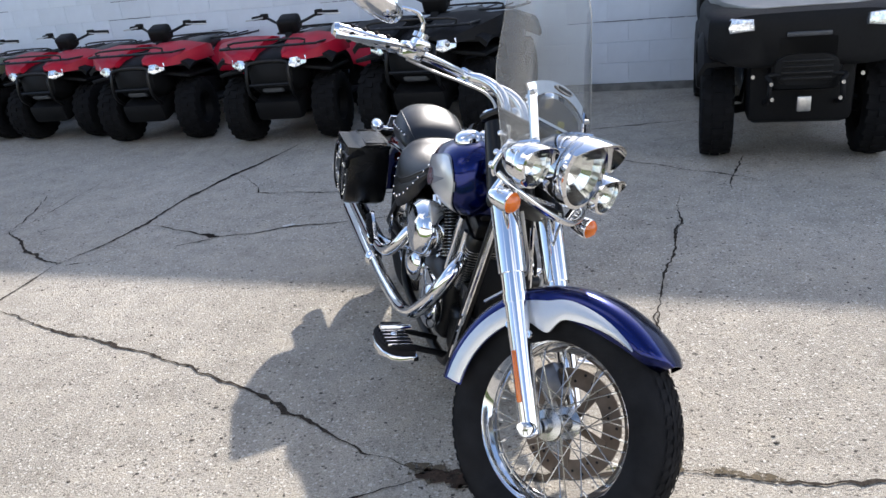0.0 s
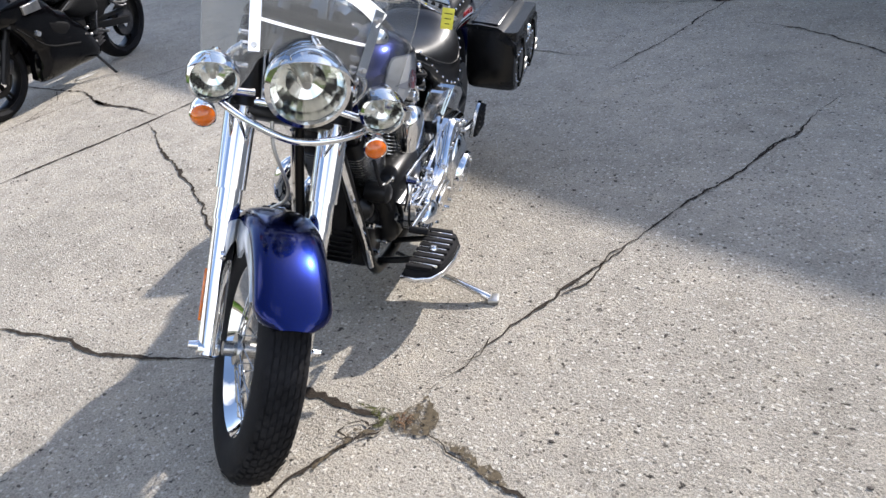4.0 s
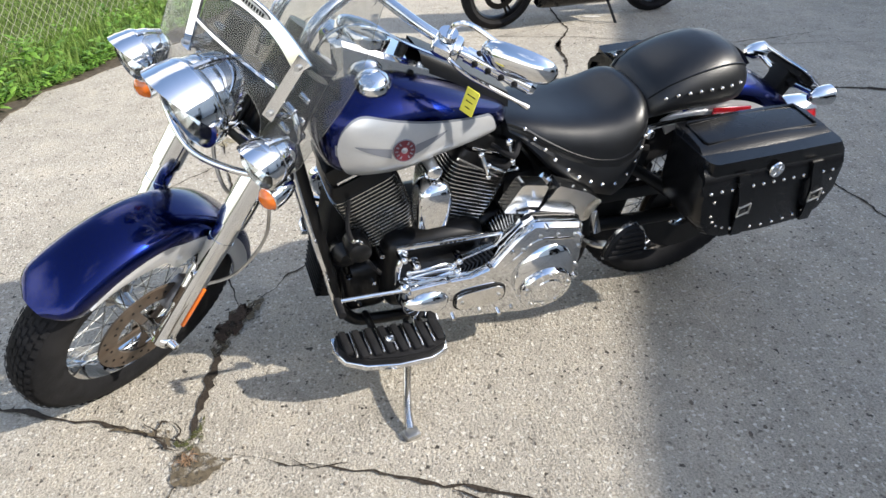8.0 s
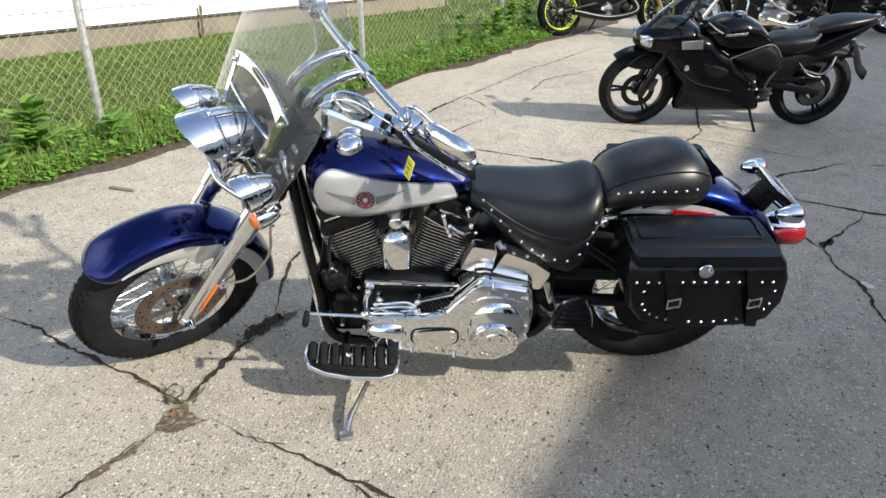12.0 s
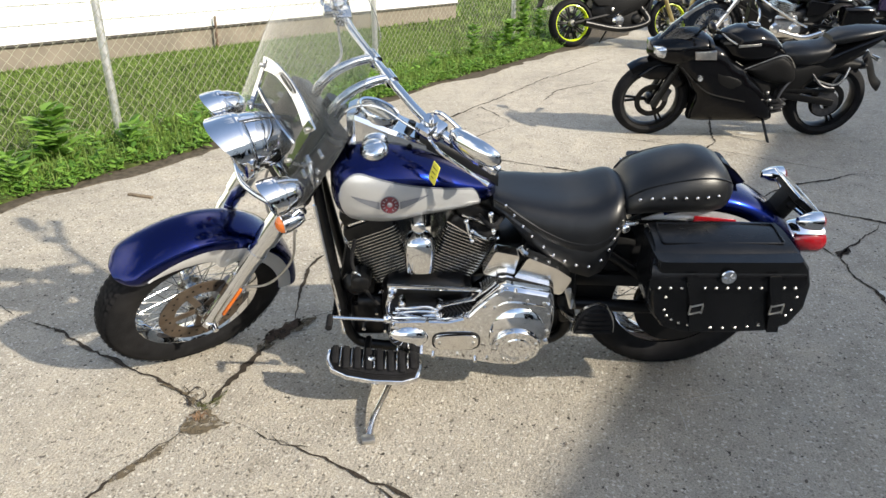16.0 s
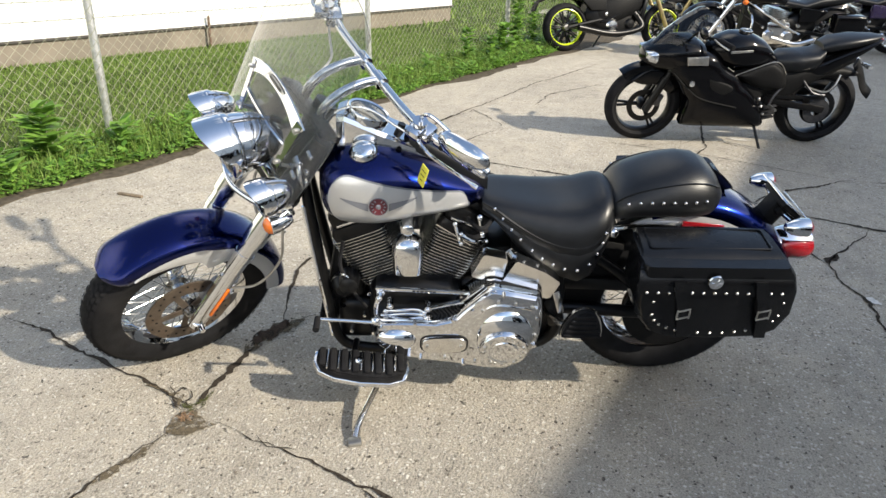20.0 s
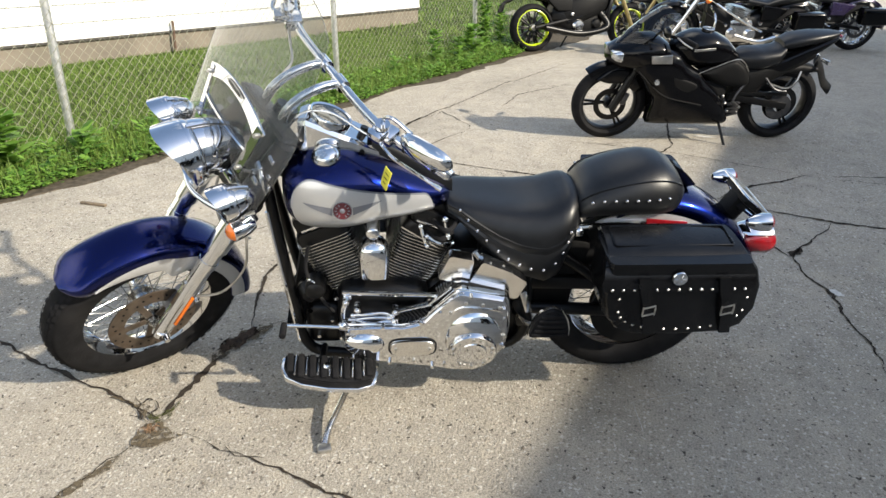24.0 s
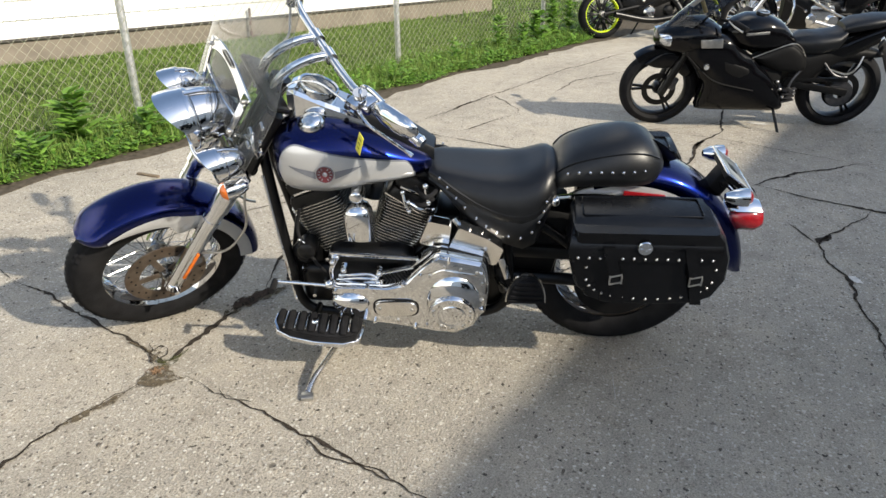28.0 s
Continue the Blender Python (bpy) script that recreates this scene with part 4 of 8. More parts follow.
# fork
for s in (-1, 1):
    y = s * 0.118
    leg = bp("fork_leg", cyl(B(), fork_at(0.30, y), fork_at(0.575, y), 0.027, 0.0295, 24), CHROME, None, "polished chrome fork leg", True)
    b = revolve(B(), [(0.0, -0.026), (0.02, -0.026), (0.025, -0.014), (0.025, 0.016), (0.019, 0.026), (0.0, 0.026)], Matrix.Translation(fork_at(0.312, y)), 20)
    bp("axle_clamp", b, CHROME, leg, "", True)
    b = cyl(B(), fork_at(0.316, s * 0.14), fork_at(0.316, s * 0.166), 0.0125, 0.0095, 16)
    bp("axle_nut", b, CHROME, leg, "", True)
    bp("collar", cyl(B(), fork_at(0.572, y), fork_at(0.592, y), 0.0322, seg=24), CHROME, leg, "", True)
    bp("slider", cyl(B(), fork_at(0.588, y), fork_at(0.65, y), 0.0308, seg=24), CHROME, leg, "", True)
    for dx in (-0.03, 0.03):
        e = fork_at(0.515, y, dx)
        bp("mudguard_eyelet", revolve(B(), [(0.005, -0.006), (0.011, -0.006), (0.0125, 0), (0.011, 0.006), (0.005, 0.006), (0.005, -0.006)], Matrix.Translation(e), 14), CHROME, leg, "", True)
    b = cyl(B(), fork_at(0.635, y), fork_at(0.8, y), 0.037, 0.039, 24)
    bp("fork_sleeve", b, CHROME, leg, "", True)
    b = B()
    d = (fork_at(1.0) - fork_at(0.8)).normalized()
    m = Matrix.Translation(fork_at(0.89, s * 0.118)) @ d.to_track_quat("Z", "Y").to_matrix().to_4x4()
    bmesh.ops.create_cone(b, cap_ends=True, segments=24, radius1=0.045, radius2=0.03, depth=0.22, matrix=m)
    # black here puts the chrome cover's dark reflections into its colour
    bp("fork_cover", b, BLACK, leg, "fork cover coloured black for the dark reflections in its chrome", True)
    b = box(B(), (0.012, 0.006, 0.13), Matrix.Translation(fork_at(0.415, s * 0.148, -0.006)) @ pose(0, 0, 0, 0, -35, 0), 0.003)
    bp("amber_reflector", b, AMBER, leg, "long amber reflector", True)
b = B()
box(b, (0.075, 0.31, 0.04), Matrix.Translation(fork_at(0.80)) @ pose(0, 0, 0, 0, -35, 0), 0.012)
box(b, (0.075, 0.285, 0.024), Matrix.Translation(fork_at(1.0)) @ pose(0, 0, 0, 0, -35, 0), 0.012)
cyl(b, fork_at(0.78, 0, -0.05), fork_at(1.01, 0, -0.05), 0.035, seg=20)
bp("fork_yoke", b, BLACK, None, "black fork yokes", True)
# brake caliper and its hose
b = box(B(), (0.1, 0.05, 0.07), pose(1.58, 0.075, 0.39, 0, 40, 0), 0.014)
cyl(b, (1.565, 0.09, 0.385), (1.565, 0.112, 0.385), 0.02)
bp("brake_caliper", b, mat("caliper_grey", (0.16, 0.16, 0.17), 0.35, 0.8, vary=0.2, scale=30), None, "dull grey brake caliper", True)
b = tube(B(), [(1.56, 0.1, 0.42), (1.46, 0.15, 0.44), (1.38, 0.17, 0.55), (1.36, 0.16, 0.68), (1.32, 0.12, 0.78)], 0.0045, 7)
bp("brake_hose", b, STEEL, None, "braided brake hose", True)
b = tube(B(), [(1.30, -0.05, 0.86), (1.37, -0.03, 0.74), (1.39, 0.03, 0.64), (1.34, 0.05, 0.56), (1.3, 0.03, 0.5)], 0.005, 7)
bp("speedometer_cable", b, STEEL, None, "pale looping cable", True)


BOWL = mat("lamp_reflector_bowl", (0.9, 0.9, 0.86), 0.13, 1.0, vary=0.1, scale=45)


def lamp(name, c, r, depth, label, parent_steer=True):
    """A bullet-shaped chrome lamp with peak, glass, reflector and bulb."""
    lampo = new(name)
    lampo.parent = bike
    lampo["label"] = label
    at = Matrix.Translation(c) @ FWD
    b = revolve(B(), [(0.0, -depth), (r * 0.3, -depth * 0.97), (r * 0.62, -depth * 0.82), (r * 0.86, -depth * 0.58), (r * 0.98, -depth * 0.28), (r, -0.03), (r * 0.96, -0.028)], at, 40)
    bp("shell", b, CHROME, lampo, "", True)
    b = revolve(B(), [(r * 0.99, -0.035), (r * 1.06, -0.028), (r * 1.08, -0.012), (r * 1.05, 0.002), (r * 0.93, 0.006), (r * 0.9, -0.004)], at, 44)
    bp("trim_ring", b, CHROME, lampo, "", True)
    b = revolve(B(), [(0.0, -r * 0.62), (r * 0.2, -r * 0.6), (r * 0.5, -r * 0.46), (r * 0.75, -r * 0.25), (r * 0.92, -0.006)], at, 26)
    bp("reflector_bowl", b, BOWL, lampo, "fluted silver reflector", True, False)
    b = cyl(B(), Vector(c) - Vector((r * 0.6, 0, 0)), Vector(c) - Vector((r * 0.22, 0, 0)), r * 0.14, r * 0.11, 14)
    bp("bulb_shield", b, STEEL, lampo, "", True)
    b = revolve(B(), [(0.0, 0.012), (r * 0.35, 0.0105), (r * 0.7, 0.006), (r * 0.92, -0.001)], at, 32)
    g = bp("lens", b, LENS, lampo, "clear lamp glass", True)
    g.visible_shadow = False
    # peak over the glass
    b = B()
    secs = []
    for k in range(25):
        a = radians(18 + 144 * k / 24)
        ext = r * 0.92 * math.sin(math.pi * (0.1 + 0.8 * k / 24))
        ring = []
        for f, dr in ((0.0, 1.07), (0.5, 1.115), (1.0, 1.11), (1.0, 1.09), (0.5, 1.09), (0.0, 1.045)):
            ring.append(Vector((c[0] - 0.012 + ext * f, c[1] + r * dr * math.cos(a), c[2] + r * dr * math.sin(a) - 0.04 * ext * f)))
        secs.append(ring)
    loft(b, secs)
    bp("peak", b, CHROME, lampo, "chrome lamp peak", True)
    # ridge along the shell's top
    b = tube(B(), [(c[0] - 0.02, c[1], c[2] + r * 1.06), (c[0] - depth * 0.45, c[1], c[2] + r * 0.95), (c[0] - depth * 0.8, c[1], c[2] + r * 0.66)], 0.007, 8)
    bp("ridge", b, CHROME, lampo, "", True)
    return lampo


lamp("headlamp", (1.459, -0.006, 0.944), 0.094, 0.18, "large chrome bullet headlamp with a peak")
lamp("spot_lamp", (1.443, -0.211, 0.912), 0.054, 0.1, "small chrome spot lamp with a peak")
lamp("spot_lamp", (1.436, 0.193, 0.914), 0.054, 0.1, "small chrome spot lamp with a peak")
b = tube(B(), [(1.345, -0.215, 0.862), (1.395, -0.18, 0.84), (1.435, -0.1, 0.818), (1.458, 0, 0.806), (1.435, 0.1, 0.818), (1.395, 0.18, 0.84), (1.345, 0.215, 0.862)], 0.009, 10)
for s in (-1, 1):
    cyl(b, (1.345, s * 0.2, 0.81), (1.36, s * 0.2, 0.86), 0.012)
    cyl(b, (1.34, s * 0.1, 0.85), (1.36, s * 0.2, 0.85), 0.011)
box(b, (0.03, 0.2, 0.05), pose(1.34, 0, 0.815), 0.01)
bp("lamp_bracket", b, CHROME, None, "curved chrome lamp bracket", True)
for s in (-1, 1):
    c = Vector((1.42, s * 0.213, 0.807))
    sig = bp("turn_signal", revolve(B(), [(0.0, -0.075), (0.014, -0.07), (0.024, -0.05), (0.03, -0.02), (0.031, 0.0), (0.028, 0.002)], Matrix.Translation(c) @ FWD, 24),
             CHROME, None, "chrome front turn signal", True)
    bp("amber_lens", revolve(B(), [(0.0, 0.02), (0.012, 0.018), (0.022, 0.011), (0.0285, 0.0)], Matrix.Translation(c) @ FWD, 24), AMBER, sig, "amber domed lens", True)
    bp("stem", cyl(B(), c - Vector((0.03, 0, -0.02)), (1.355, s * 0.2, 0.83), 0.008), CHROME, sig, "", True)

# windshield
shield = new("windshield")
shield.parent = bike
shield["label"] = "tall lightly smoked windshield in a chrome bracket frame"


def shield_x(y, z):
    """The bowed sheet: its fore-and-aft place at any height and half width."""
    v = y / 0.27
    return 1.304 - 0.47 * (z - 1.09) - 0.03 * v ** 4 - 0.025 * v * v


def on_shield(y, z):
    return Vector((shield_x(y, z), 0.003 + y, z))


def shield_at(v, w):
    """v: side to side -1..1, w: bottom to top 0..1; notched over the headlamp, rounded at the top corners"""
    y = 0.262 * v * (1 - 0.14 * max(0, w - 0.4) * 1.7) * (0.9 + 0.1 * min(1, w / 0.3))
    low = 0.925 + 0.065 * max(0.0, 1 - (y / 0.125) ** 2) ** 0.5 - 0.075 * max(0.0, min(1.0, (abs(y) - 0.125) / 0.04)) + 0.1 * max(0.0, (abs(y) - 0.17) / 0.1) ** 2
    top = 1.47 - 0.07 * v ** 4
    return on_shield(y, low + (top - low) * w)


def sheet(bm, fn, v0, v1, w0, w1, nv=20, nw=16):
    g = [[bm.verts.new(fn(v0 + (v1 - v0) * i / nv, w0 + (w1 - w0) * j / nw)) for i in range(nv + 1)] for j in range(nw + 1)]
    for j in range(nw):
        for i in range(nv):
            bm.faces.new((g[j][i], g[j][i + 1], g[j + 1][i + 1], g[j + 1][i]))
    return bm


sh = bp("clear_sheet", sheet(B(), shield_at, -1, 1, 0, 1, 36, 18), SHIELD, shield, "lightly smoked acrylic sheet", True)
sh.visible_shadow = False
b = tube(B(), [shield_at(v / 10, 1.0) for v in range(-10, 11)], 0.0016, 5)
tube(b, [shield_at(v / 18, 0.0) for v in range(-18, 19)], 0.0009, 5)
for s in (-1, 1):
    tube(b, [shield_at(s, w / 8) for w in range(0, 9)], 0.0009, 5)
bp("sheet_edge", b, SHIELD, shield, "polished edge", True).visible_shadow = False


def strap(bm, pts, w, t):
    """A flat chrome band along pts on the shield, lifted by t; w is a width or a function of 0..1."""
    secs = []
    for i, p in enumerate(pts):
        d = (pts[min(i + 1, len(pts) - 1)] - pts[max(i - 1, 0)]).normalized()
        n = Vector((0.9, 0.45 * p.y / 0.25, 0.42)).normalized()
        s = d.cross(n).normalized()
        half = (w(i / (len(pts) - 1)) if callable(w) else w) / 2
        secs.append([p + s * half + n * t, p - s * half + n * t, p - s * half - n * 0.002, p + s * half - n * 0.002])
    return loft(bm, secs)


def band_z(y):
    return 1.133 - 0.04 * (abs(y) / 0.148) ** 2.2


b = strap(B(), [on_shield(y, band_z(y)) for y in (0.158 * k / 14 for k in range(-14, 15))], lambda u: 0.031 + 0.012 * abs(2 * u - 1) ** 3, 0.004)
band = bp("chrome_band", b, CHROME, shield, "chrome band across the windshield", True)
at = Matrix.Translation(on_shield(0, 1.134) + Vector((0.0055, 0, 0.0025))) @ pose(0, 0, 0, 0, -25, 0)
b = slab(B(), [(0.048 * math.cos(a), 0.0085 * math.sin(a)) for a in (2 * math.pi * k / 28 for k in range(28))], 0.002, at @ pose(0, 0, 0, 90, 0, 90))
badge = bp("engraved_badge", b, STEEL, band, "grey oval badge", True)
b = B()
for k in range(9):
    box(b, (0.002, 0.0045, 0.0085), at @ pose(0.002, -0.032 + 0.008 * k, 0))
bp("engraving", b, BLACK, badge, "dark engraved strokes", True)
for s in (-1, 1):
    # rounded inner corners of the frame, then the uprights
    b = B()
    y0, z0 = s * 0.137, band_z(0.12) - 0.008
    top = [b.verts.new(on_shield(y, z) + Vector((0.0035, 0, 0.0015))) for y, z in [(y0, z0)] + [(y0 - s * 0.036 * (1 - math.sin(a)), z0 - 0.036 * (1 - math.cos(a))) for a in (math.pi / 2 * k / 8 for k in range(9))]]
    for k in range(1, 9):
        b.faces.new((top[0], top[k], top[k + 1]))
    bp("frame_corner", b, CHROME, band, "", True)
    b = strap(B(), [on_shield(s * (0.149 - 0.02 * k / 8), 1.108 - 0.146 * k / 8) for k in range(9)], 0.026, 0.005)
    leg = bp("bracket_leg", b, CHROME, shield, "chrome upright bracket", True)
    for y, z in ((0.147, 1.088), (0.131, 0.975)):
        p = on_shield(s * y, z)
        bp("bolt", cyl(B(), p, p + Vector((0.013, s * 0.004, 0.006)), 0.008, 0.006, 10), STEEL, leg, "", True)
    b = tube(B(), [on_shield(s * 0.13, 0.97), (1.30, s * 0.135, 0.93), (1.27, s * 0.125, 0.89)], 0.008, 8)
    bp("support_rod", b, CHROME, shield, "", True)
# added dark sheet: stands for the black view through the frame, no separate part
sh = bp("darkening_panel", sheet(B(), lambda v, w: on_shield(0.136 * v, 0.968 + 0.004 * v * v + (0.142 - 0.03 * v * v) * w) - Vector((0.013, 0, 0.004)), -1, 1, 0, 1, 16, 6), see_through("darkening_tint", (0.3, 0.3, 0.3)), shield, "dark sheet added inside the bracket to deepen the view through it", True)
sh.visible_shadow = False
b = strap(B(), [on_shield(0.128 * k / 10, 1.03) for k in range(-10, 11)], 0.007, 0.006)
bp("lower_rail", b, CHROME, shield, "slim chrome rail across the frame", True)

for s in (-1, 1):
    for x, y, z, r in ((1.288, 0.146, 0.945, 0.013), (1.268, 0.158, 0.91, 0.01), (1.305, 0.15, 0.9, 0.009), (1.25, 0.15, 0.96, 0.009), (1.275, 0.165, 0.875, 0.012)):
        b = cyl(B(), (x, s * (y - 0.025), z), (x + 0.004, s * y, z), r, r * 0.9, 12)
        ball(b, (x + 0.004, s * y, z), r * 0.9, 1, 0.6, 1, 12, 8)
        bp("clamp_bolt", b, CHROME, shield, "", True)
    b = tube(B(), [(1.29, s * 0.14, 0.95), (1.3, s * 0.17, 0.92), (1.29, s * 0.165, 0.87), (1.3, s * 0.14, 0.84)], 0.008, 10)
    bp("mount_clamp", b, CHROME, shield, "bright docking clamp", True)

# handlebar on two pulled-back risers
bars = new("handlebar")
bars.parent = bike
bars["label"] = "wide chrome handlebar on pulled-back risers"
b = tube(B(), [(0.885, -0.47, 1.052), (0.93, -0.36, 1.066), (0.962, -0.27, 1.076), (0.978, -0.18, 1.082), (0.982, 0, 1.084), (0.978, 0.18, 1.082), (0.962, 0.27, 1.076),
               (0.93, 0.36, 1.064), (0.875, 0.46, 1.045)], 0.0135, 14)
bp("bar", b, CHROME, bars, "", True)
for s in (-1, 1):
    b = tube(B(), [(1.2, s * 0.05, 0.955), (1.18, s * 0.05, 1.01), (1.15, s * 0.05, 1.052), (1.1, s * 0.05, 1.08), (1.04, s * 0.05, 1.09), (0.985, s * 0.05, 1.085)], lambda t: 0.0165 - 0.0025 * t, 14)
    cyl(b, (0.982, s * 0.05 - 0.022, 1.084), (0.982, s * 0.05 + 0.022, 1.084), 0.021, seg=18)
    bp("riser", b, CHROME, bars, "curved chrome riser", True)
    e0, e1 = Vector((0.945, s * 0.325, 1.07)), Vector((0.875, s * 0.475, 1.047))
    d = (e1 - e0).normalized()
    grip = bp("grip", cyl(B(), e0, e1, 0.0185, 0.0185, 18), CHROME, bars, "chrome grip with black rubber inlays", True)
    for k in range(4):
        p = e0 + d * (0.028 + 0.034 * k)
        b = B()
        for a in (40, 130, 220, 310):
            q = p + Matrix.Rotation(radians(a), 3, d) @ (d.orthogonal().normalized() * 0.0165)
            ball(b, q, 0.0085, 1, 1, 1, 8, 6)
        bp("rubber_inlay", b, RUBBER, grip, "", True)
    bp("end_cap", cyl(B(), e1, e1 + d * 0.012, 0.021, 0.015, 16), CHROME, grip, "", True)
    b = box(B(), (0.06, 0.07, 0.045), Matrix.Translation((0.965, s * 0.285, 1.075)) @ pose(0, 0, 0, 0, 0, s * 22), 0.014)
    box(b, (0.055, 0.05, 0.03), Matrix.Translation((1.0, s * 0.295, 1.098)) @ pose(0, 0, 0, 0, 0, s * 22), 0.012)
    cyl(b, (0.985, s * 0.29, 1.115), (0.985, s * 0.29, 1.128), 0.022, seg=16)
    bp("switch_housing", b, CHROME, bars, "chrome switch and lever housing", True)
    b = tube(B(), [(1.0, s * 0.305, 1.08), (0.995, s * 0.37, 1.07), (0.955, s * 0.44, 1.05), (0.915, s * 0.505, 1.03)], lambda t: 0.0095 - 0.002 * t + (0.004 if t > 0.94 else 0), 8, flat=0.6)
    bp("lever", b, CHROME, bars, "chrome hand lever", True)
    b = tube(B(), [(0.985, s * 0.29, 1.12), (0.985, s * 0.30, 1.155), (0.975, s * 0.33, 1.172), (0.955, s * 0.39, 1.16)], 0.0062, 8)
    stem = bp("mirror_stem", b, CHROME, bars, "", True)
    m = Matrix.Translation((0.95, s * 0.455, 1.15)) @ pose(0, 0, 0, 8 * s, 14, s * 18)
    b = B()
    secs = []
    for xx, q in ((0.032, 0.25), (0.028, 0.6), (0.016, 0.9), (0.002, 1.0), (-0.006, 1.0), (-0.01, 0.96)):
        secs.append([m @ Vector((xx, 0.088 * q * math.copysign(abs(math.cos(a)) ** 0.75, math.cos(a)), 0.038 * q * math.copysign(abs(math.sin(a)) ** 0.8, math.sin(a))))
                     for a in (2 * math.pi * k / 28 for k in range(28))])
    loft(b, secs)
    mir = bp("mirror", b, CHROME, bars, "oval chrome mirror", True)
    b = tube(B(), [(0.975, s * 0.3, 1.05), (1.01, s * 0.22, 1.05), (1.05, s * 0.13, 1.055), (1.11, s * 0.085, 1.05), (1.16, s * 0.075, 1.01), (1.2, s * 0.075, 0.9)], 0.0042, 7)
    bp("cable", b, STEEL if s < 0 else CHROME, bars, "control cable", True)
b = box(B(), (0.003, 0.036, 0.058), Matrix.Translation((1.05, 0.425, 1.065)) @ pose(0, 0, 0, 10, -16, -8), 0.001)
tag_ob = bp("key_tag", b, mat("yellow_card", (0.62, 0.56, 0.05), 0.6, vary=0.1, scale=60), bars, "yellow card tag hanging from the lever", True)
b = B()
for k in range(3):
    box(b, (0.0038, 0.024 - 0.005 * k, 0.0025), Matrix.Translation((1.05, 0.425, 1.065)) @ pose(0, 0, 0, 10, -16, -8) @ pose(0, 0, 0.014 - 0.014 * k))
bp("written_lines", b, BLACK_MATT, tag_ob, "", True)

# fuel tank
TS = [(1.158, 0.755, 0.825, 0.07), (1.15, 0.725, 0.862, 0.125), (1.13, 0.69, 0.888, 0.16), (1.09, 0.672, 0.908, 0.184), (1.03, 0.667, 0.916, 0.196), (0.95, 0.671, 0.909, 0.195),
      (0.87, 0.689, 0.885, 0.179), (0.79, 0.697, 0.85, 0.152), (0.72, 0.706, 0.812, 0.122), (0.67, 0.715, 0.785, 0.092), (0.648, 0.725, 0.768, 0.06)]


def tank_row(x):
    for k, (a, b_) in enumerate(zip(TS, TS[1:])):
        if b_[0] <= x <= a[0]:
            p, n = TS[max(k - 1, 0)], TS[min(k + 2, len(TS) - 1)]
            span = a[0] - b_[0]
            t = (a[0] - x) / span
            row = [x]
            for i in (1, 2, 3):
                ga = (b_[i] - p[i]) / (p[0] - b_[0]) * span
                gb = (n[i] - a[i]) / (a[0] - n[0]) * span
                row.append((2 * t ** 3 - 3 * t * t + 1) * a[i] + (t ** 3 - 2 * t * t + t) * ga + (3 * t * t - 2 * t ** 3) * b_[i] + (t ** 3 - t * t) * gb)
            return row
    return TS[0] if x > TS[0][0] else TS[-1]


def tank_y(x, z, n=2.9):
    _, lo, hi, w = tank_row(x)
    q = min(1.0, abs((z - (lo + hi) / 2) / ((hi - lo) / 2)))
    return w * (1 - q ** n) ** (1 / n)


def powc(v, e):
    return math.copysign(abs(v) ** e, v)


b = B()
secs = []
for i in range(len(TS) * 4 - 3):
    x = TS[i // 4][0] + ((TS[min(i // 4 + 1, len(TS) - 1)][0] - TS[i // 4][0]) * (i % 4) / 4)
    _, lo, hi, w = tank_row(x)
    secs.append([Vector((x, w * powc(math.cos(a), 2 / 2.9), (lo + hi) / 2 + (hi - lo) / 2 * powc(math.sin(a), 2 / 2.9))) for a in (2 * math.pi * k / 40 for k in range(40))])
loft(b, secs)
bmesh.ops.smooth_vert(b, verts=b.verts, factor=0.4, use_axis_x=True, use_axis_y=True, use_axis_z=True)
tank = bp("fuel_tank", b, BLUE, None, "deep blue fuel tank with silver side panels")


def tear(x):
    """Lower and upper edge of the teardrop panel at x."""
    t = (1.122 - x) / (1.122 - 0.702)
    nose = math.sqrt(max(0, 1 - max(0, 1 - t / 0.2) ** 2))
    tail = math.sqrt(max(0, 1 - max(0, (t - 0.93) / 0.07) ** 2))
    mid = 0.782 - 0.046 * t
    up = (0.093 - 0.055 * max(0, t - 0.12)) * nose * tail
    dn = (0.1 - 0.064 * max(0, t - 0.15)) * nose * tail
    return mid - dn, mid + up


def tank_panel(s, grow, lift):
    b = B()
    secs = []
    for i in range(46):
        t = 0.5 - 0.5 * math.cos(math.pi * i / 45)
        x = 1.122 + grow - (0.42 + 2 * grow) * t
        lo, hi = tear(min(1.1215, max(0.7025, x)))
        lo, hi = lo - grow, hi + grow
        secs.append([Vector((x, s * (tank_y(x, lo + (hi - lo) * j / 14) + lift), lo + (hi - lo) * j / 14)) for j in range(15)])
    loft(b, secs, close=False)
    return b


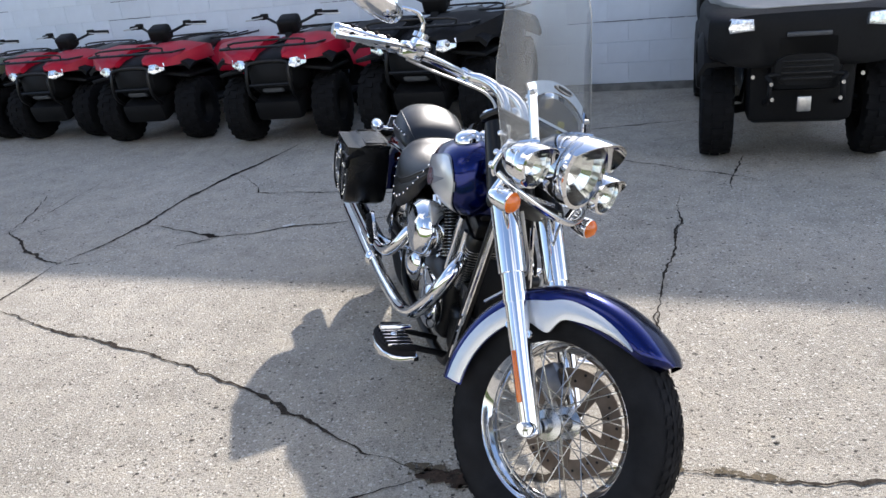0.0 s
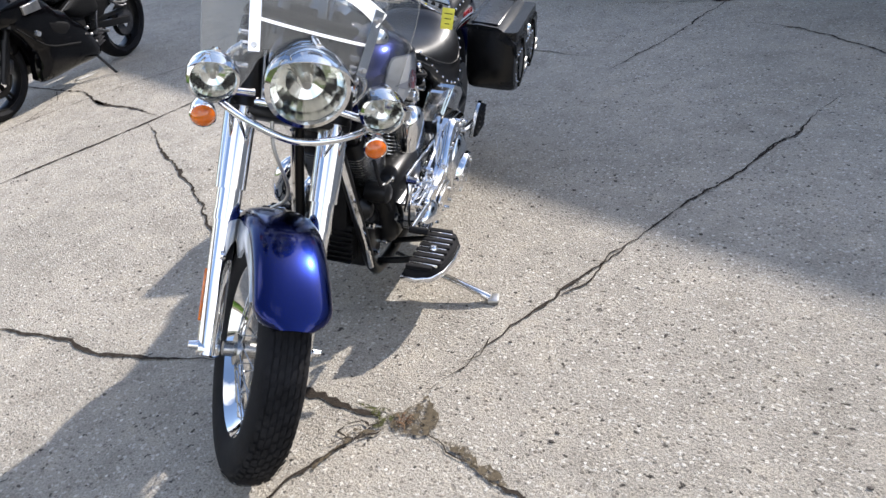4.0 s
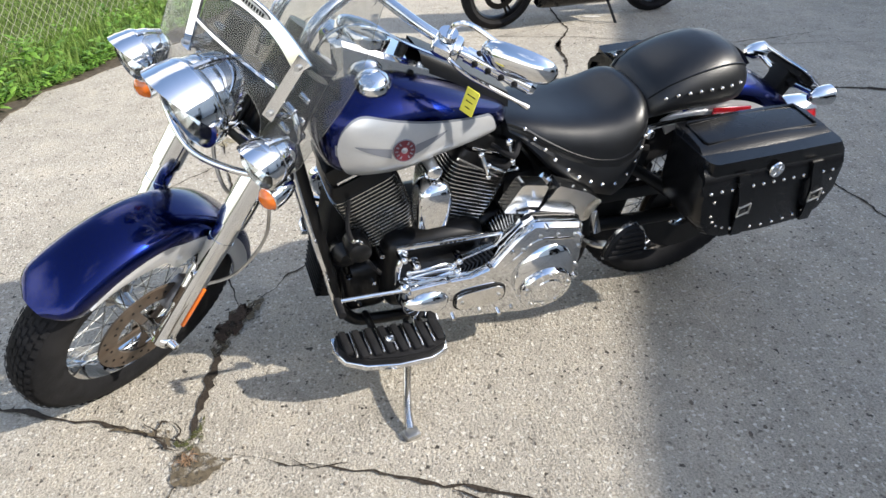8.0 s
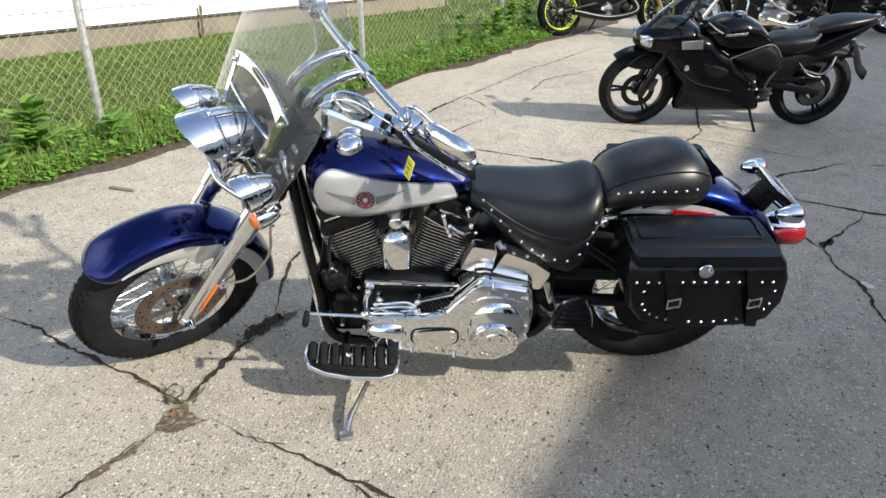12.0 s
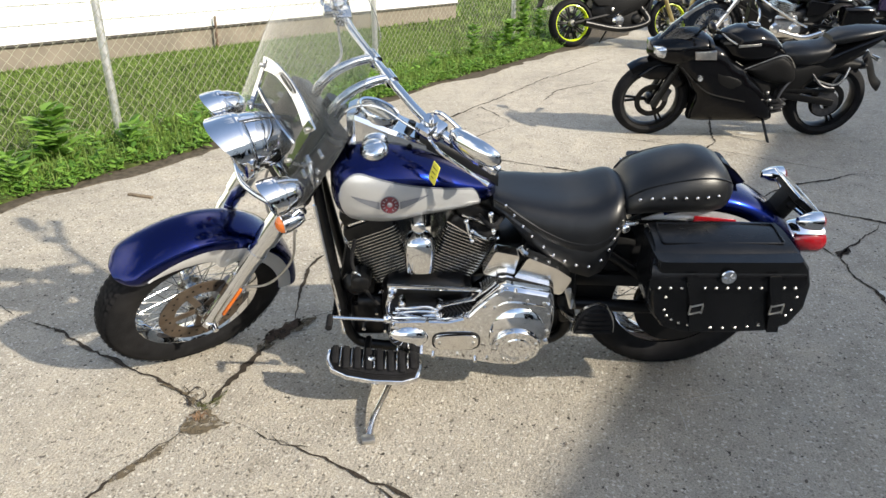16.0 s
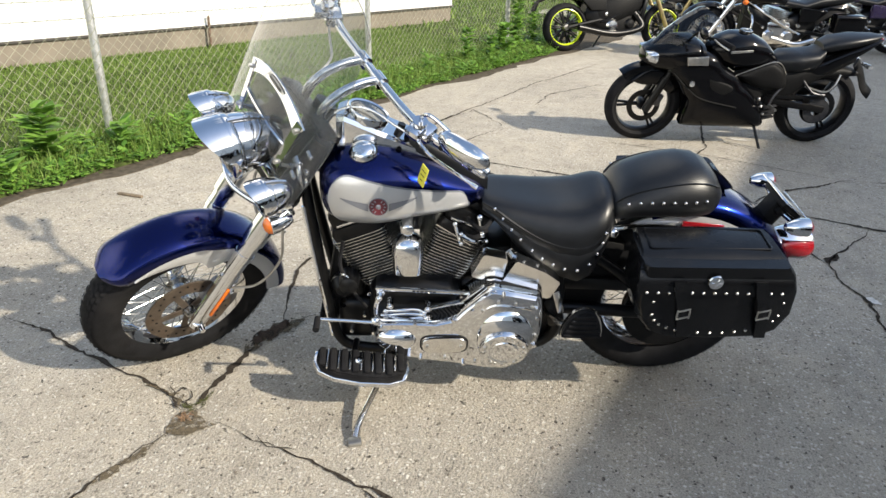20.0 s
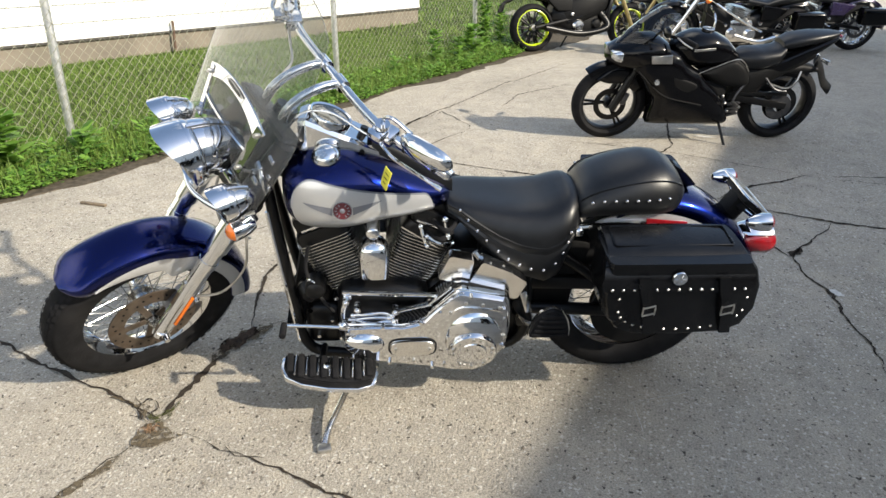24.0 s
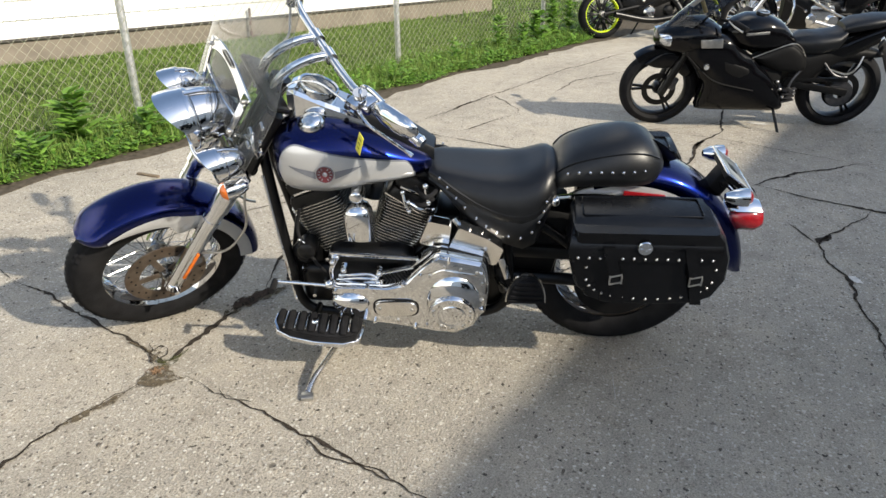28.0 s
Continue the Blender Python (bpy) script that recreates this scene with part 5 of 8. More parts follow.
PIN = mat("grey_pinstripe", (0.16, 0.17, 0.2), 0.3, 0.3, coat=0.6)
EMBLEM = mat("emblem_red", (0.1, 0.012, 0.02), 0.3, coat=0.5, vary=0.1)
WING = mat("emblem_grey", (0.2, 0.21, 0.24), 0.35, 0.4, vary=0.1)
for s in (-1, 1):
    bp("pinstripe", tank_panel(s, 0.004, 0.0035), PIN, tank, "thin grey pinstripe")
    pan = bp("silver_panel", tank_panel(s, 0.0, 0.0055), SILVER, tank, "silver teardrop panel")
    y = tank_y(0.972, 0.778) + 0.006
    at = Matrix.Translation((0.972, s * y, 0.778)) @ pose(0, 0, 0, 6 * s, 0, 0)
    b = revolve(B(), [(0.0, s * 0.004), (0.026, s * 0.004), (0.0285, s * 0.002), (0.0285, 0)], at, 32)
    em = bp("round_emblem", b, EMBLEM, pan, "round dark red emblem")
    b = revolve(B(), [(0.0262, s * 0.0045), (0.0285, s * 0.0045), (0.0285, s * 0.001)], at, 32)
    for k in range(12):
        if k % 6:
            box(b, (0.0035, 0.001, 0.007), at @ pose(0, s * 0.0046, 0, 0, 30 * k, 0) @ pose(0, 0, 0.019))
    revolve(b, [(0.0, s * 0.006), (0.006, s * 0.005), (0.008, s * 0.004)], at, 12)
    bp("emblem_ring", b, WING, pan, "plain grey ring")
    for q in (-1, 1):
        b = B()
        secs = []
        for k in range(9):
            t = k / 8
            x = 0.972 + q * (0.03 + 0.083 * t)
            z0 = 0.7835 + 0.014 * t - (0.024 * (1 - t) ** 0.8) * (t < 0.999)
            z1 = 0.786 + 0.014 * t
            secs.append([Vector((x, s * (tank_y(x, z0) + 0.0068), z0)), Vector((x, s * (tank_y(x, z1) + 0.0068), z1))])
        loft(b, secs, close=False)
        bp("emblem_wing", b, WING, pan, "grey wing shape")
    # filler caps
    c = Vector((1.018, s * 0.108, tank_row(1.018)[2] - 0.012))
    up = Vector((0.12, s * 0.28, 1)).normalized().to_track_quat("Y", "Z").to_matrix().to_4x4()
    b = revolve(B(), [(0.043, 0.0), (0.043, 0.008), (0.038, 0.016), (0.034, 0.022), (0.02, 0.029), (0.0, 0.031)], Matrix.Translation(c) @ up, 32)
    bp("filler_cap", b, CHROME, tank, "round chrome filler cap")
# dash console and speedometer
b = B()
secs = []
for x, w, lo, hi in ((1.1, 0.06, 0.87, 0.99), (1.075, 0.07, 0.86, 0.997), (0.98, 0.073, 0.86, 0.957), (0.86, 0.062, 0.84, 0.907), (0.74, 0.046, 0.8, 0.852)):
    secs.append([Vector((x, -w * 1.06, lo)), Vector((x, -w, hi - 0.012)), Vector((x, -w * 0.88, hi)), Vector((x, w * 0.88, hi)), Vector((x, w, hi - 0.012)), Vector((x, w * 1.06, lo))])
loft(b, secs)
dash = bp("dash_console", b, CHROME, None, "chrome dash console on the tank", False, False)
at = Matrix.Translation((1.012, 0, 0.976)) @ Vector((-0.4, 0, 1)).normalized().to_track_quat("Y", "Z").to_matrix().to_4x4()
speedo = bp("speedometer", revolve(B(), [(0.066, -0.01), (0.068, 0.012), (0.064, 0.019), (0.057, 0.016)], at, 40), CHROME, dash, "round speedometer with a chrome bezel")
bp("dial_face", revolve(B(), [(0.0, 0.0105), (0.058, 0.0105)], at, 32), mat("dial_white", (0.2, 0.2, 0.19), 0.5, vary=0.1, scale=40), speedo, "grey dial")
b = B()
for k in range(21):
    a = radians(-120 + 12 * k)
    box(b, (0.0025, 0.001, 0.009 if k % 2 == 0 else 0.005), at @ pose(0, 0.0122, 0, 0, -120 + 12 * k, 0) @ pose(0, 0, 0.048))
box(b, (0.0025, 0.0012, 0.05), at @ pose(0, 0.0126, 0, 0, 200, 0) @ pose(0, 0, 0.02))
bp("dial_marks", b, BLACK_MATT, speedo)
g = bp("glass", revolve(B(), [(0.0, 0.02), (0.04, 0.0185), (0.058, 0.0165)], at, 32), LENS, speedo, "clear dial glass")
g.visible_shadow = False
for s in (-1, 1):
    bp("dash_screw", cyl(B(), (0.915, s * 0.064, 0.9), (0.915, s * 0.072, 0.901), 0.008, seg=12), BLACK, dash)
b = B()
cyl(b, (0.915, 0, 0.925), (0.907, 0, 0.95), 0.014, 0.012, 16)
bp("switch_knob", b, BLACK, dash, "black ignition knob")
b = B()
secs = []
for x, w, z in ((0.885, 0.06, 0.937), (0.86, 0.064, 0.926), (0.8, 0.062, 0.894), (0.74, 0.06, 0.858), (0.69, 0.058, 0.826), (0.64, 0.05, 0.795)):
    secs.append([Vector((x, -w, z - 0.04)), Vector((x, -w * 0.97, z - 0.012)), Vector((x, -w * 0.85, z)), Vector((x, 0, z + 0.004)), Vector((x, w * 0.85, z)), Vector((x, w * 0.97, z - 0.012)), Vector((x, w, z - 0.04))])
loft(b, secs, close=False)
bib = bp("tank_bib", b, LEATHER, None, "black leather tank strip")
b = B()
for k in range(5):
    a = 2 * math.pi * k / 5
    box(b, (0.016, 0.006, 0.003), Matrix.Translation((0.735, 0.0, 0.842)) @ pose(0, 0, 0, 0, 24, 0) @ pose(0, 0, 0, 0, 0, 72 * k) @ pose(0.007, 0, 0))
bp("star_stud", b, STEEL, bib, "small steel star stud")

# seat
def pad(secs_in, n=28, ey=0.62, ez=0.72):
    """A cushion: rows of x, half width, edge height, top height, crown dip."""
    b = B()
    secs = []
    for x, w, lo, hi, dip in secs_in:
        ring = []
        for k in range(n + 1):
            a = math.pi * k / n
            y = w * powc(math.cos(a), ey)
            z = lo + (hi - lo) * abs(math.sin(a)) ** ez - dip * max(0, 1 - (y / (w * 0.8)) ** 2) * math.sin(a)
            ring.append(Vector((x, y, z)))
        for k in range(1, n):
            ring.append(Vector((x, -w * 0.94 * math.cos(math.pi * k / n), lo - 0.02)))
        secs.append(ring)
    loft(b, secs)
    return b


SEAT = [(0.668, 0.06, 0.71, 0.725, 0.0), (0.655, 0.095, 0.71, 0.742, 0.002), (0.62, 0.118, 0.7, 0.744, 0.006), (0.56, 0.143, 0.665, 0.742, 0.012), (0.49, 0.164, 0.63, 0.738, 0.018), (0.42, 0.177, 0.605, 0.738, 0.022),
        (0.35, 0.182, 0.598, 0.744, 0.02), (0.305, 0.176, 0.615, 0.758, 0.012), (0.28, 0.166, 0.64, 0.764, 0.006), (0.262, 0.15, 0.66, 0.764, 0.002), (0.24, 0.12, 0.67, 0.755, 0)]
seat = bp("rider_seat", pad(SEAT, 28, 0.72, 0.85), LEATHER, None, "wide black leather rider seat")
STUD = mat("steel_stud", (0.75, 0.74, 0.72), 0.16, 1.0)


def seat_low(x):
    """Lower edge of the side skirt."""
    pts = [(0.655, 0.722), (0.6, 0.662), (0.543, 0.6), (0.478, 0.547), (0.405, 0.509), (0.341, 0.49), (0.299, 0.511), (0.26, 0.617), (0.246, 0.68)]
    for (a, za), (c, zc) in zip(pts, pts[1:]):
        if c <= x <= a:
            return za + (zc - za) * (a - x) / (a - c)
    return pts[0][1] if x > pts[0][0] else pts[-1][1]


def seat_w(x):
    for a, c in zip(SEAT, SEAT[1:]):
        if c[0] <= x <= a[0]:
            t = (a[0] - x) / (a[0] - c[0])
            return a[1] + (c[1] - a[1]) * t, a[2] + (c[2] - a[2]) * t
    return SEAT[0][1:3]


def stud(bm, p, r=0.0058, n=(0, 1, 0)):
    bmesh.ops.create_icosphere(bm, subdivisions=1, radius=r, matrix=Matrix.Translation(p))


SEAT_STUDS = [(0.62, 0.728), (0.594, 0.7), (0.565, 0.668), (0.536, 0.638), (0.498, 0.606), (0.465, 0.58), (0.429, 0.562), (0.392, 0.548), (0.352, 0.545), (0.316, 0.566),
              (0.295, 0.603), (0.282, 0.64), (0.274, 0.672)]
for s in (-1, 1):
    b = B()
    secs = []
    for i in range(34):
        x = 0.655 - 0.413 * i / 33
        w, top = seat_w(x)
        lo = seat_low(x)
        ring = [Vector((x, s * (w * 0.985 - 0.004), top + 0.012)), Vector((x, s * (w + 0.006), top - 0.15 * (top - lo))), Vector((x, s * (w + 0.004), lo + 0.35 * (top - lo))), Vector((x, s * (w - 0.012), lo)),
                Vector((x, s * (w - 0.02), lo + 0.003)), Vector((x, s * (w - 0.012), top))]
        secs.append(ring)
    loft(b, secs)
    sk = bp("seat_skirt", b, LEATHER, seat, "black leather skirt with steel studs")
    for x, z in SEAT_STUDS:
        b = B()
        stud(b, (x, s * (seat_w(x)[0] + 0.005), z))
        bp("stud", b, STUD, sk)
    b = tube(B(), [(SEAT[i][0], s * SEAT[i][1] * 0.97, SEAT[i][2] + 0.022) for i in range(1, 10)], 0.0055, 6)
    bp("piping", b, LEATHER, seat, "raised leather piping")
PIL = [(0.252, 0.1, 0.705, 0.735, 0), (0.242, 0.122, 0.712, 0.757, 0), (0.22, 0.134, 0.722, 0.785, 0), (0.19, 0.14, 0.73, 0.808, 0.002), (0.145, 0.144, 0.734, 0.83, 0.004), (0.095, 0.146, 0.736, 0.848, 0.004),
       (0.035, 0.145, 0.736, 0.861, 0.003), (-0.015, 0.138, 0.736, 0.858, 0.002), (-0.052, 0.124, 0.738, 0.84, 0), (-0.08, 0.1, 0.742, 0.81, 0), (-0.1, 0.065, 0.748, 0.778, 0)]
pil = bp("pillion_seat", pad(PIL, 28, 0.8, 0.92), LEATHER, None, "raised black leather pillion pad")
for s in (-1, 1):
    line = [Vector((x, s * w * 0.8, lo + (hi - lo) * 0.66 + 0.004)) for x, w, lo, hi, dip in PIL[1:-1]]
    bp("piping", tube(B(), line, 0.0026, 6), LEATHER, pil, "raised leather piping")
for s in (-1, 1):
    for i in range(8):
        x = 0.212 - 0.24 * i / 7
        for a, c in zip(PIL, PIL[1:]):
            if c[0] <= x <= a[0]:
                t = (a[0] - x) / (a[0] - c[0])
                w = a[1] + (c[1] - a[1]) * t
                z = a[2] + (c[2] - a[2]) * t
        b = B()
        stud(b, (x, s * (w - 0.001), z + 0.034))
        bp("stud", b, STUD, pil)
b = tube(B(), [(-0.06, 0, 0.81), (-0.1, 0.0, 0.785), (-0.14, 0, 0.745)], 0.025, 10, flat=0.2)
bp("rear_strap", b, LEATHER, pil, "leather strap to the mudguard")


# saddlebags
BAG = mat("shiny_black_leather", (0.0028, 0.003, 0.0036), 0.25, spec=0.3, vary=0.3, scale=30, bump=0.12, bump_scale=240, dirt=0.2, dirt_color=(0.008, 0.008, 0.009), dirt_scale=7)


def saddlebag(s):
    bag = new("saddlebag")
    bag.parent = bike
    bag["label"] = "black studded leather saddlebag"
    yi, yo = (0.175, 0.368) if s > 0 else (0.165, 0.345)
    out = [(0.205, 0.69), (0.208, 0.56), (0.19, 0.49), (0.155, 0.445), (0.1, 0.424), (-0.05, 0.42), (-0.19, 0.428), (-0.245, 0.455), (-0.275, 0.52), (-0.272, 0.6), (-0.25, 0.66), (-0.225, 0.69)]
    b = B()
    secs = []
    cx, cz = -0.03, 0.56
    for y, q in ((yi, 0.9), (yi + 0.006, 0.96), (yi + 0.03, 1.0), (yo - 0.05, 1.0), (yo - 0.018, 0.985), (yo - 0.004, 0.95), (yo, 0.9)):
        secs.append([Vector((cx + (x - cx) * q, s * y, cz + (z - cz) * (q if z < cz else 1.0))) for x, z in out])
    loft(b, secs)
    body = bp("body", b, BAG, bag)
    # lid: sloped top and a front flap
    b = B()
    secs = []
    for t in range(13):
        f = t / 12
        x = 0.222 - 0.462 * f
        bow = 0.006 * math.sin(math.pi * f)
        skew = -0.018 if 0 < t < 12 else 0
        prof = ((0.86, yi - 0.004, 0.7 + bow), (0.87, yi + 0.04, 0.705 + bow), (0.885, yo - 0.075, 0.7 + bow), (0.91, yo - 0.05, 0.69 + bow), (0.955, yo - 0.02, 0.668 + bow * 0.5), (0.98, yo + 0.004, 0.648),
                (1.0, yo + 0.009, 0.625), (1.0 - 0.06 * (abs(2 * f - 1) ** 6), yo + 0.009, 0.6 + skew * 0.3), (0.98, yo + 0.003, 0.6 + skew * 0.3), (0.97, yo - 0.006, 0.64), (0.86, yi + 0.05, 0.68), (0.85, yi - 0.004, 0.688))
        secs.append([Vector((-0.009 + (x + 0.009) * q, s * y, z)) for q, y, z in prof])
    loft(b, secs)
    lid = bp("lid", b, BAG, bag, "sloped leather lid with a deep flap")
    b = tube(B(), [(0.212, s * (yo - 0.02), 0.671), (0.1, s * (yo - 0.018), 0.674), (-0.1, s * (yo - 0.018), 0.674), (-0.23, s * (yo - 0.02), 0.671)], 0.0035, 6)
    bp("lid_piping", b, BAG, lid)
    loop = [(0.165, yi + 0.012, 0.704), (-0.183, yi + 0.012, 0.704), (-0.186, yi + 0.02, 0.705), (-0.188, yo - 0.085, 0.703), (-0.184, yo - 0.078, 0.702), (0.168, yo - 0.078, 0.702), (0.173, yo - 0.085, 0.703), (0.17, yi + 0.02, 0.705), (0.165, yi + 0.012, 0.704)]
    b = tube(B(), [(x, s * y, z + 0.006 * math.sin(math.pi * (0.222 - x) / 0.462)) for x, y, z in loop], 0.0032, 6, smooth=False)
    bp("panel_piping", b, BAG, lid)
    c = Vector((-0.005, s * (yo + 0.009), 0.645))
    b = revolve(B(), [(0.0, s * 0.007), (0.012, s * 0.006), (0.021, s * 0.004), (0.023, 0)], Matrix.Translation(c), 24)
    for k in range(6):
        box(b, (0.009, 0.003, 0.004), Matrix.Translation(c) @ pose(0, s * 0.006, 0, 0, 60 * k, 0) @ pose(0.011, 0, 0))
    bp("concho", b, CHROME, lid, "round chrome medallion")
    for i in range(13):
        x = 0.19 - 0.4 * i / 12
        b = B()
        stud(b, (x, s * (yo + 0.0095), 0.606), 0.0052)
        bp("stud", b, STUD, lid)
    for i in range(17):
        t = i / 16
        a = math.pi * t
        x = -0.035 + 0.195 * math.cos(a)
        z = 0.565 - 0.118 * math.sin(a) ** 0.55
        b = B()
        stud(b, (x, s * (yo - 0.001), z), 0.0052)
        bp("stud", b, STUD, body)
    for x in (0.075, -0.165):
        b = B()
        loft(b, [[Vector((px - 0.017, s * py, pz)), Vector((px + 0.017, s * py, pz)), Vector((px + 0.017, s * (py + 0.007), pz)), Vector((px - 0.017, s * (py + 0.007), pz))]
                 for px, py, pz in ((x + 0.026, yo + 0.008, 0.65), (x + 0.018, yo + 0.012, 0.61), (x + 0.006, yo + 0.014, 0.575), (x - 0.004, yo + 0.012, 0.53), (x - 0.014, yo + 0.007, 0.48), (x - 0.026, yo - 0.004, 0.432))])
        st = bp("strap", b, BAG, bag, "leather closing strap")
        b = B()
        for zz in (0.55, 0.522):
            box(b, (0.04, 0.005, 0.005), Matrix.Translation((x - 0.004, s * (yo + 0.021), zz)) @ pose(0, 0, 0, 0, 16, 0), 0.002)
        for q in (-1, 1):
            box(b, (0.005, 0.005, 0.03), Matrix.Translation((x - 0.004 + q * 0.018, s * (yo + 0.021), 0.535)), 0.002)
        bp("buckle", b, STEEL, st, "steel buckle")
    if s < 0:
        bag.matrix_local = pose(-0.028, -0.008, -0.01) @ Matrix.Diagonal((0.82, 1, 1, 1))
    return bag


for s in (-1, 1):
    saddlebag(s)

# tail
tail = bp("tail_lamp", loft(B(), [[Vector((x, w * math.cos(a), 0.54 + h * math.sin(a) * 1.0 + dz)) for a in (2 * math.pi * k / 20 for k in range(20))] for x, w, h, dz in
                                  ((-0.36, 0.04, 0.035, 0.0), (-0.39, 0.056, 0.05, 0), (-0.45, 0.056, 0.05, -0.004), (-0.475, 0.042, 0.036, -0.006), (-0.48, 0.02, 0.016, -0.006))]),
          RED_LENS, None, "red tail lamp lens")
b = loft(B(), [[Vector((x, w * math.cos(a), 0.546 + h * math.sin(a))) for a in (math.pi * (0.2 + 0.6 * k / 12) for k in range(13))] for x, w, h in
               ((-0.34, 0.042, 0.045), (-0.38, 0.058, 0.055), (-0.44, 0.058, 0.055), (-0.462, 0.054, 0.049))], close=False)
bp("lamp_cover", b, CHROME, tail, "chrome tail lamp cover")
b = box(B(), (0.06, 0.07, 0.13), pose(-0.305, 0, 0.668, 0, -30, 0), 0.014)
box(b, (0.05, 0.1, 0.03), pose(-0.325, 0, 0.69, 0, 30, 0), 0.01)
box(b, (0.022, 0.15, 0.08), pose(-0.345, 0.0, 0.715, 0, 53, 0) @ pose(0.0135, 0, 0), 0.006)
bracket = bp("plate_bracket", b, BLACK_MATT, None, "black plate bracket")
pm = pose(-0.345, 0.0, 0.715, 0, 53, 0)
bp("plate", box(B(), (0.004, 0.19, 0.105), pm, 0.0015), mat("dark_plate", (0.03, 0.035, 0.04), 0.3, coat=0.4), bracket, "blank dealer plate")
b = B()
for y in (-0.095, 0.095):
    box(b, (0.006, 0.005, 0.112), pm @ pose(0, y, 0), 0.002)
for z in (-0.054, 0.054):
    box(b, (0.008, 0.196, 0.007), pm @ pose(0, 0, z), 0.002)
bp("plate_frame", b, CHROME, bracket, "chrome plate frame")
for s in (-1, 1):
    c = Vector((-0.345, s * 0.15, 0.695))
    b = revolve(B(), [(0.0, -0.062), (0.012, -0.058), (0.024, -0.036), (0.0295, -0.008), (0.03, 0.012), (0.027, 0.014)], Matrix.Translation(c) @ pose(0, 0, 0, 0, 0, 90), 22)
    sig = bp("turn_signal", b, CHROME, None, "chrome rear turn signal")
    bp("red_lens", revolve(B(), [(0.027, 0.013), (0.018, 0.024), (0.0, 0.029)], Matrix.Translation(c) @ pose(0, 0, 0, 0, 0, 90), 20), RED_LENS, sig, "red domed lens")
    bp("stem", cyl(B(), c - Vector((0.0, 0, 0.01)), (-0.325, s * 0.03, 0.68), 0.01), CHROME, sig)

# frame
b = B()
for s in (-1, 1):
    tube(b, [(1.215, s * 0.03, 0.82), (1.192, s * 0.06, 0.64), (1.15, s * 0.1, 0.36), (1.118, s * 0.12, 0.21), (1.02, s * 0.125, 0.165), (0.7, s * 0.125, 0.16), (0.42, s * 0.125, 0.2), (0.38, s * 0.12, 0.36), (0.4, s * 0.1, 0.56)], 0.018, 12)
    tube(b, [(0.4, s * 0.11, 0.34), (0.2, s * 0.12, 0.335), (0.0, s * 0.12, 0.322)], 0.022, 10)
    tube(b, [(0.36, s * 0.1, 0.6), (0.18, s * 0.12, 0.48), (0.0, s * 0.12, 0.335)], 0.018, 10)
tube(b, [(1.22, 0, 0.84), (1.0, 0, 0.75), (0.6, 0, 0.66), (0.35, 0, 0.6)], 0.03, 12)
cyl(b, (1.27, 0, 0.76), (1.16, 0, 0.94), 0.038, seg=20)
bp("frame", b, BLACK, None, "black tubular frame")
for s in (-1, 1):
    b = tube(B(), [(1.215, s * 0.06, 0.69), (1.186, s * 0.088, 0.5), (1.158, s * 0.112, 0.34), (1.14, s * 0.125, 0.22)], 0.0085, 8)
    bp("tube_cover", b, CHROME, None, "slim chrome tube cover")
b = box(B(), (0.06, 0.12, 0.26), pose(1.12, 0, 0.42, 0, -11, 0), 0.02)
bp("oil_cooler", b, BLACK_MATT, None, "black box between the down tubes")
bp("horn", revolve(B(), [(0.0, 0.03), (0.02, 0.028), (0.035, 0.012), (0.045, 0.0), (0.04, -0.03)], Matrix.Translation((1.1, 0.09, 0.4)), 20), BLACK, None, "black round horn")

# engine
CR = Vector((0.88, 0, 0.22))
engine = new("engine")
engine.parent = bike
engine["label"] = "air-cooled black V-twin engine with bright fin edges"
FIN = mat("fin_edge", (0.55, 0.55, 0.54), 0.25, 1.0, vary=0.15, scale=60)
b = box(B(), (0.3, 0.3, 0.26), pose(0.86, 0.01, 0.33), 0.05, 3)
box(b, (0.26, 0.2, 0.2), pose(0.6, 0, 0.34), 0.04, 3)
bp("crankcase", b, BLACK, engine, "black crankcase")
for lean in (22.5, -22.5):
    m = Matrix.Translation(CR) @ pose(0, 0, 0, 0, lean, 0)
    def ring(wx, wy, z):
        return [m @ Vector((wx * powc(math.cos(a), 0.3), wy * powc(math.sin(a), 0.3), z)) for a in (2 * math.pi * (i + 0.5) / 28 for i in range(28))]
    b = loft(B(), [ring(0.06, 0.09, 0.2), ring(0.066, 0.099, 0.235), ring(0.082, 0.1, 0.3), ring(0.091, 0.102, 0.44), ring(0.08, 0.095, 0.46)])
    cy = bp("cylinder", b, BLACK, engine, "black finned cylinder")
    for k in range(17):
        z = 0.236 + 0.0114 * k
        q = min(1.0, k / 6)
        wx, wy = 0.072 + 0.016 * q + 0.008 * k / 17, 0.104 + 0.003 * q
        b = slab(B(), [(wx * powc(math.cos(a), 0.3), wy * powc(math.sin(a), 0.3)) for a in (2 * math.pi * (i + 0.5) / 28 for i in range(28))], 0.0026, m @ pose(0, 0, z))
        bp("fin", b, FIN, cy)
    b = box(B(), (0.15, 0.18, 0.06), m @ pose(0, 0, 0.485), 0.018, 2)
    box(b, (0.11, 0.15, 0.04), m @ pose(0, 0, 0.525), 0.014, 2)
    bp("rocker_box", b, BLACK, engine, "black rocker box")
    b = box(B(), (0.11, 0.004, 0.008), m @ pose(0, 0.092, 0.47), 0.001)
    bp("trim_strip", b, CHROME, engine)
    for q in (-0.035, 0.035):
        b = cyl(B(), m @ Vector((q, -0.112, 0.16)), m @ Vector((q, -0.1, 0.46)), 0.011, seg=10)
        bp("pushrod_tube", b, CHROME, engine)
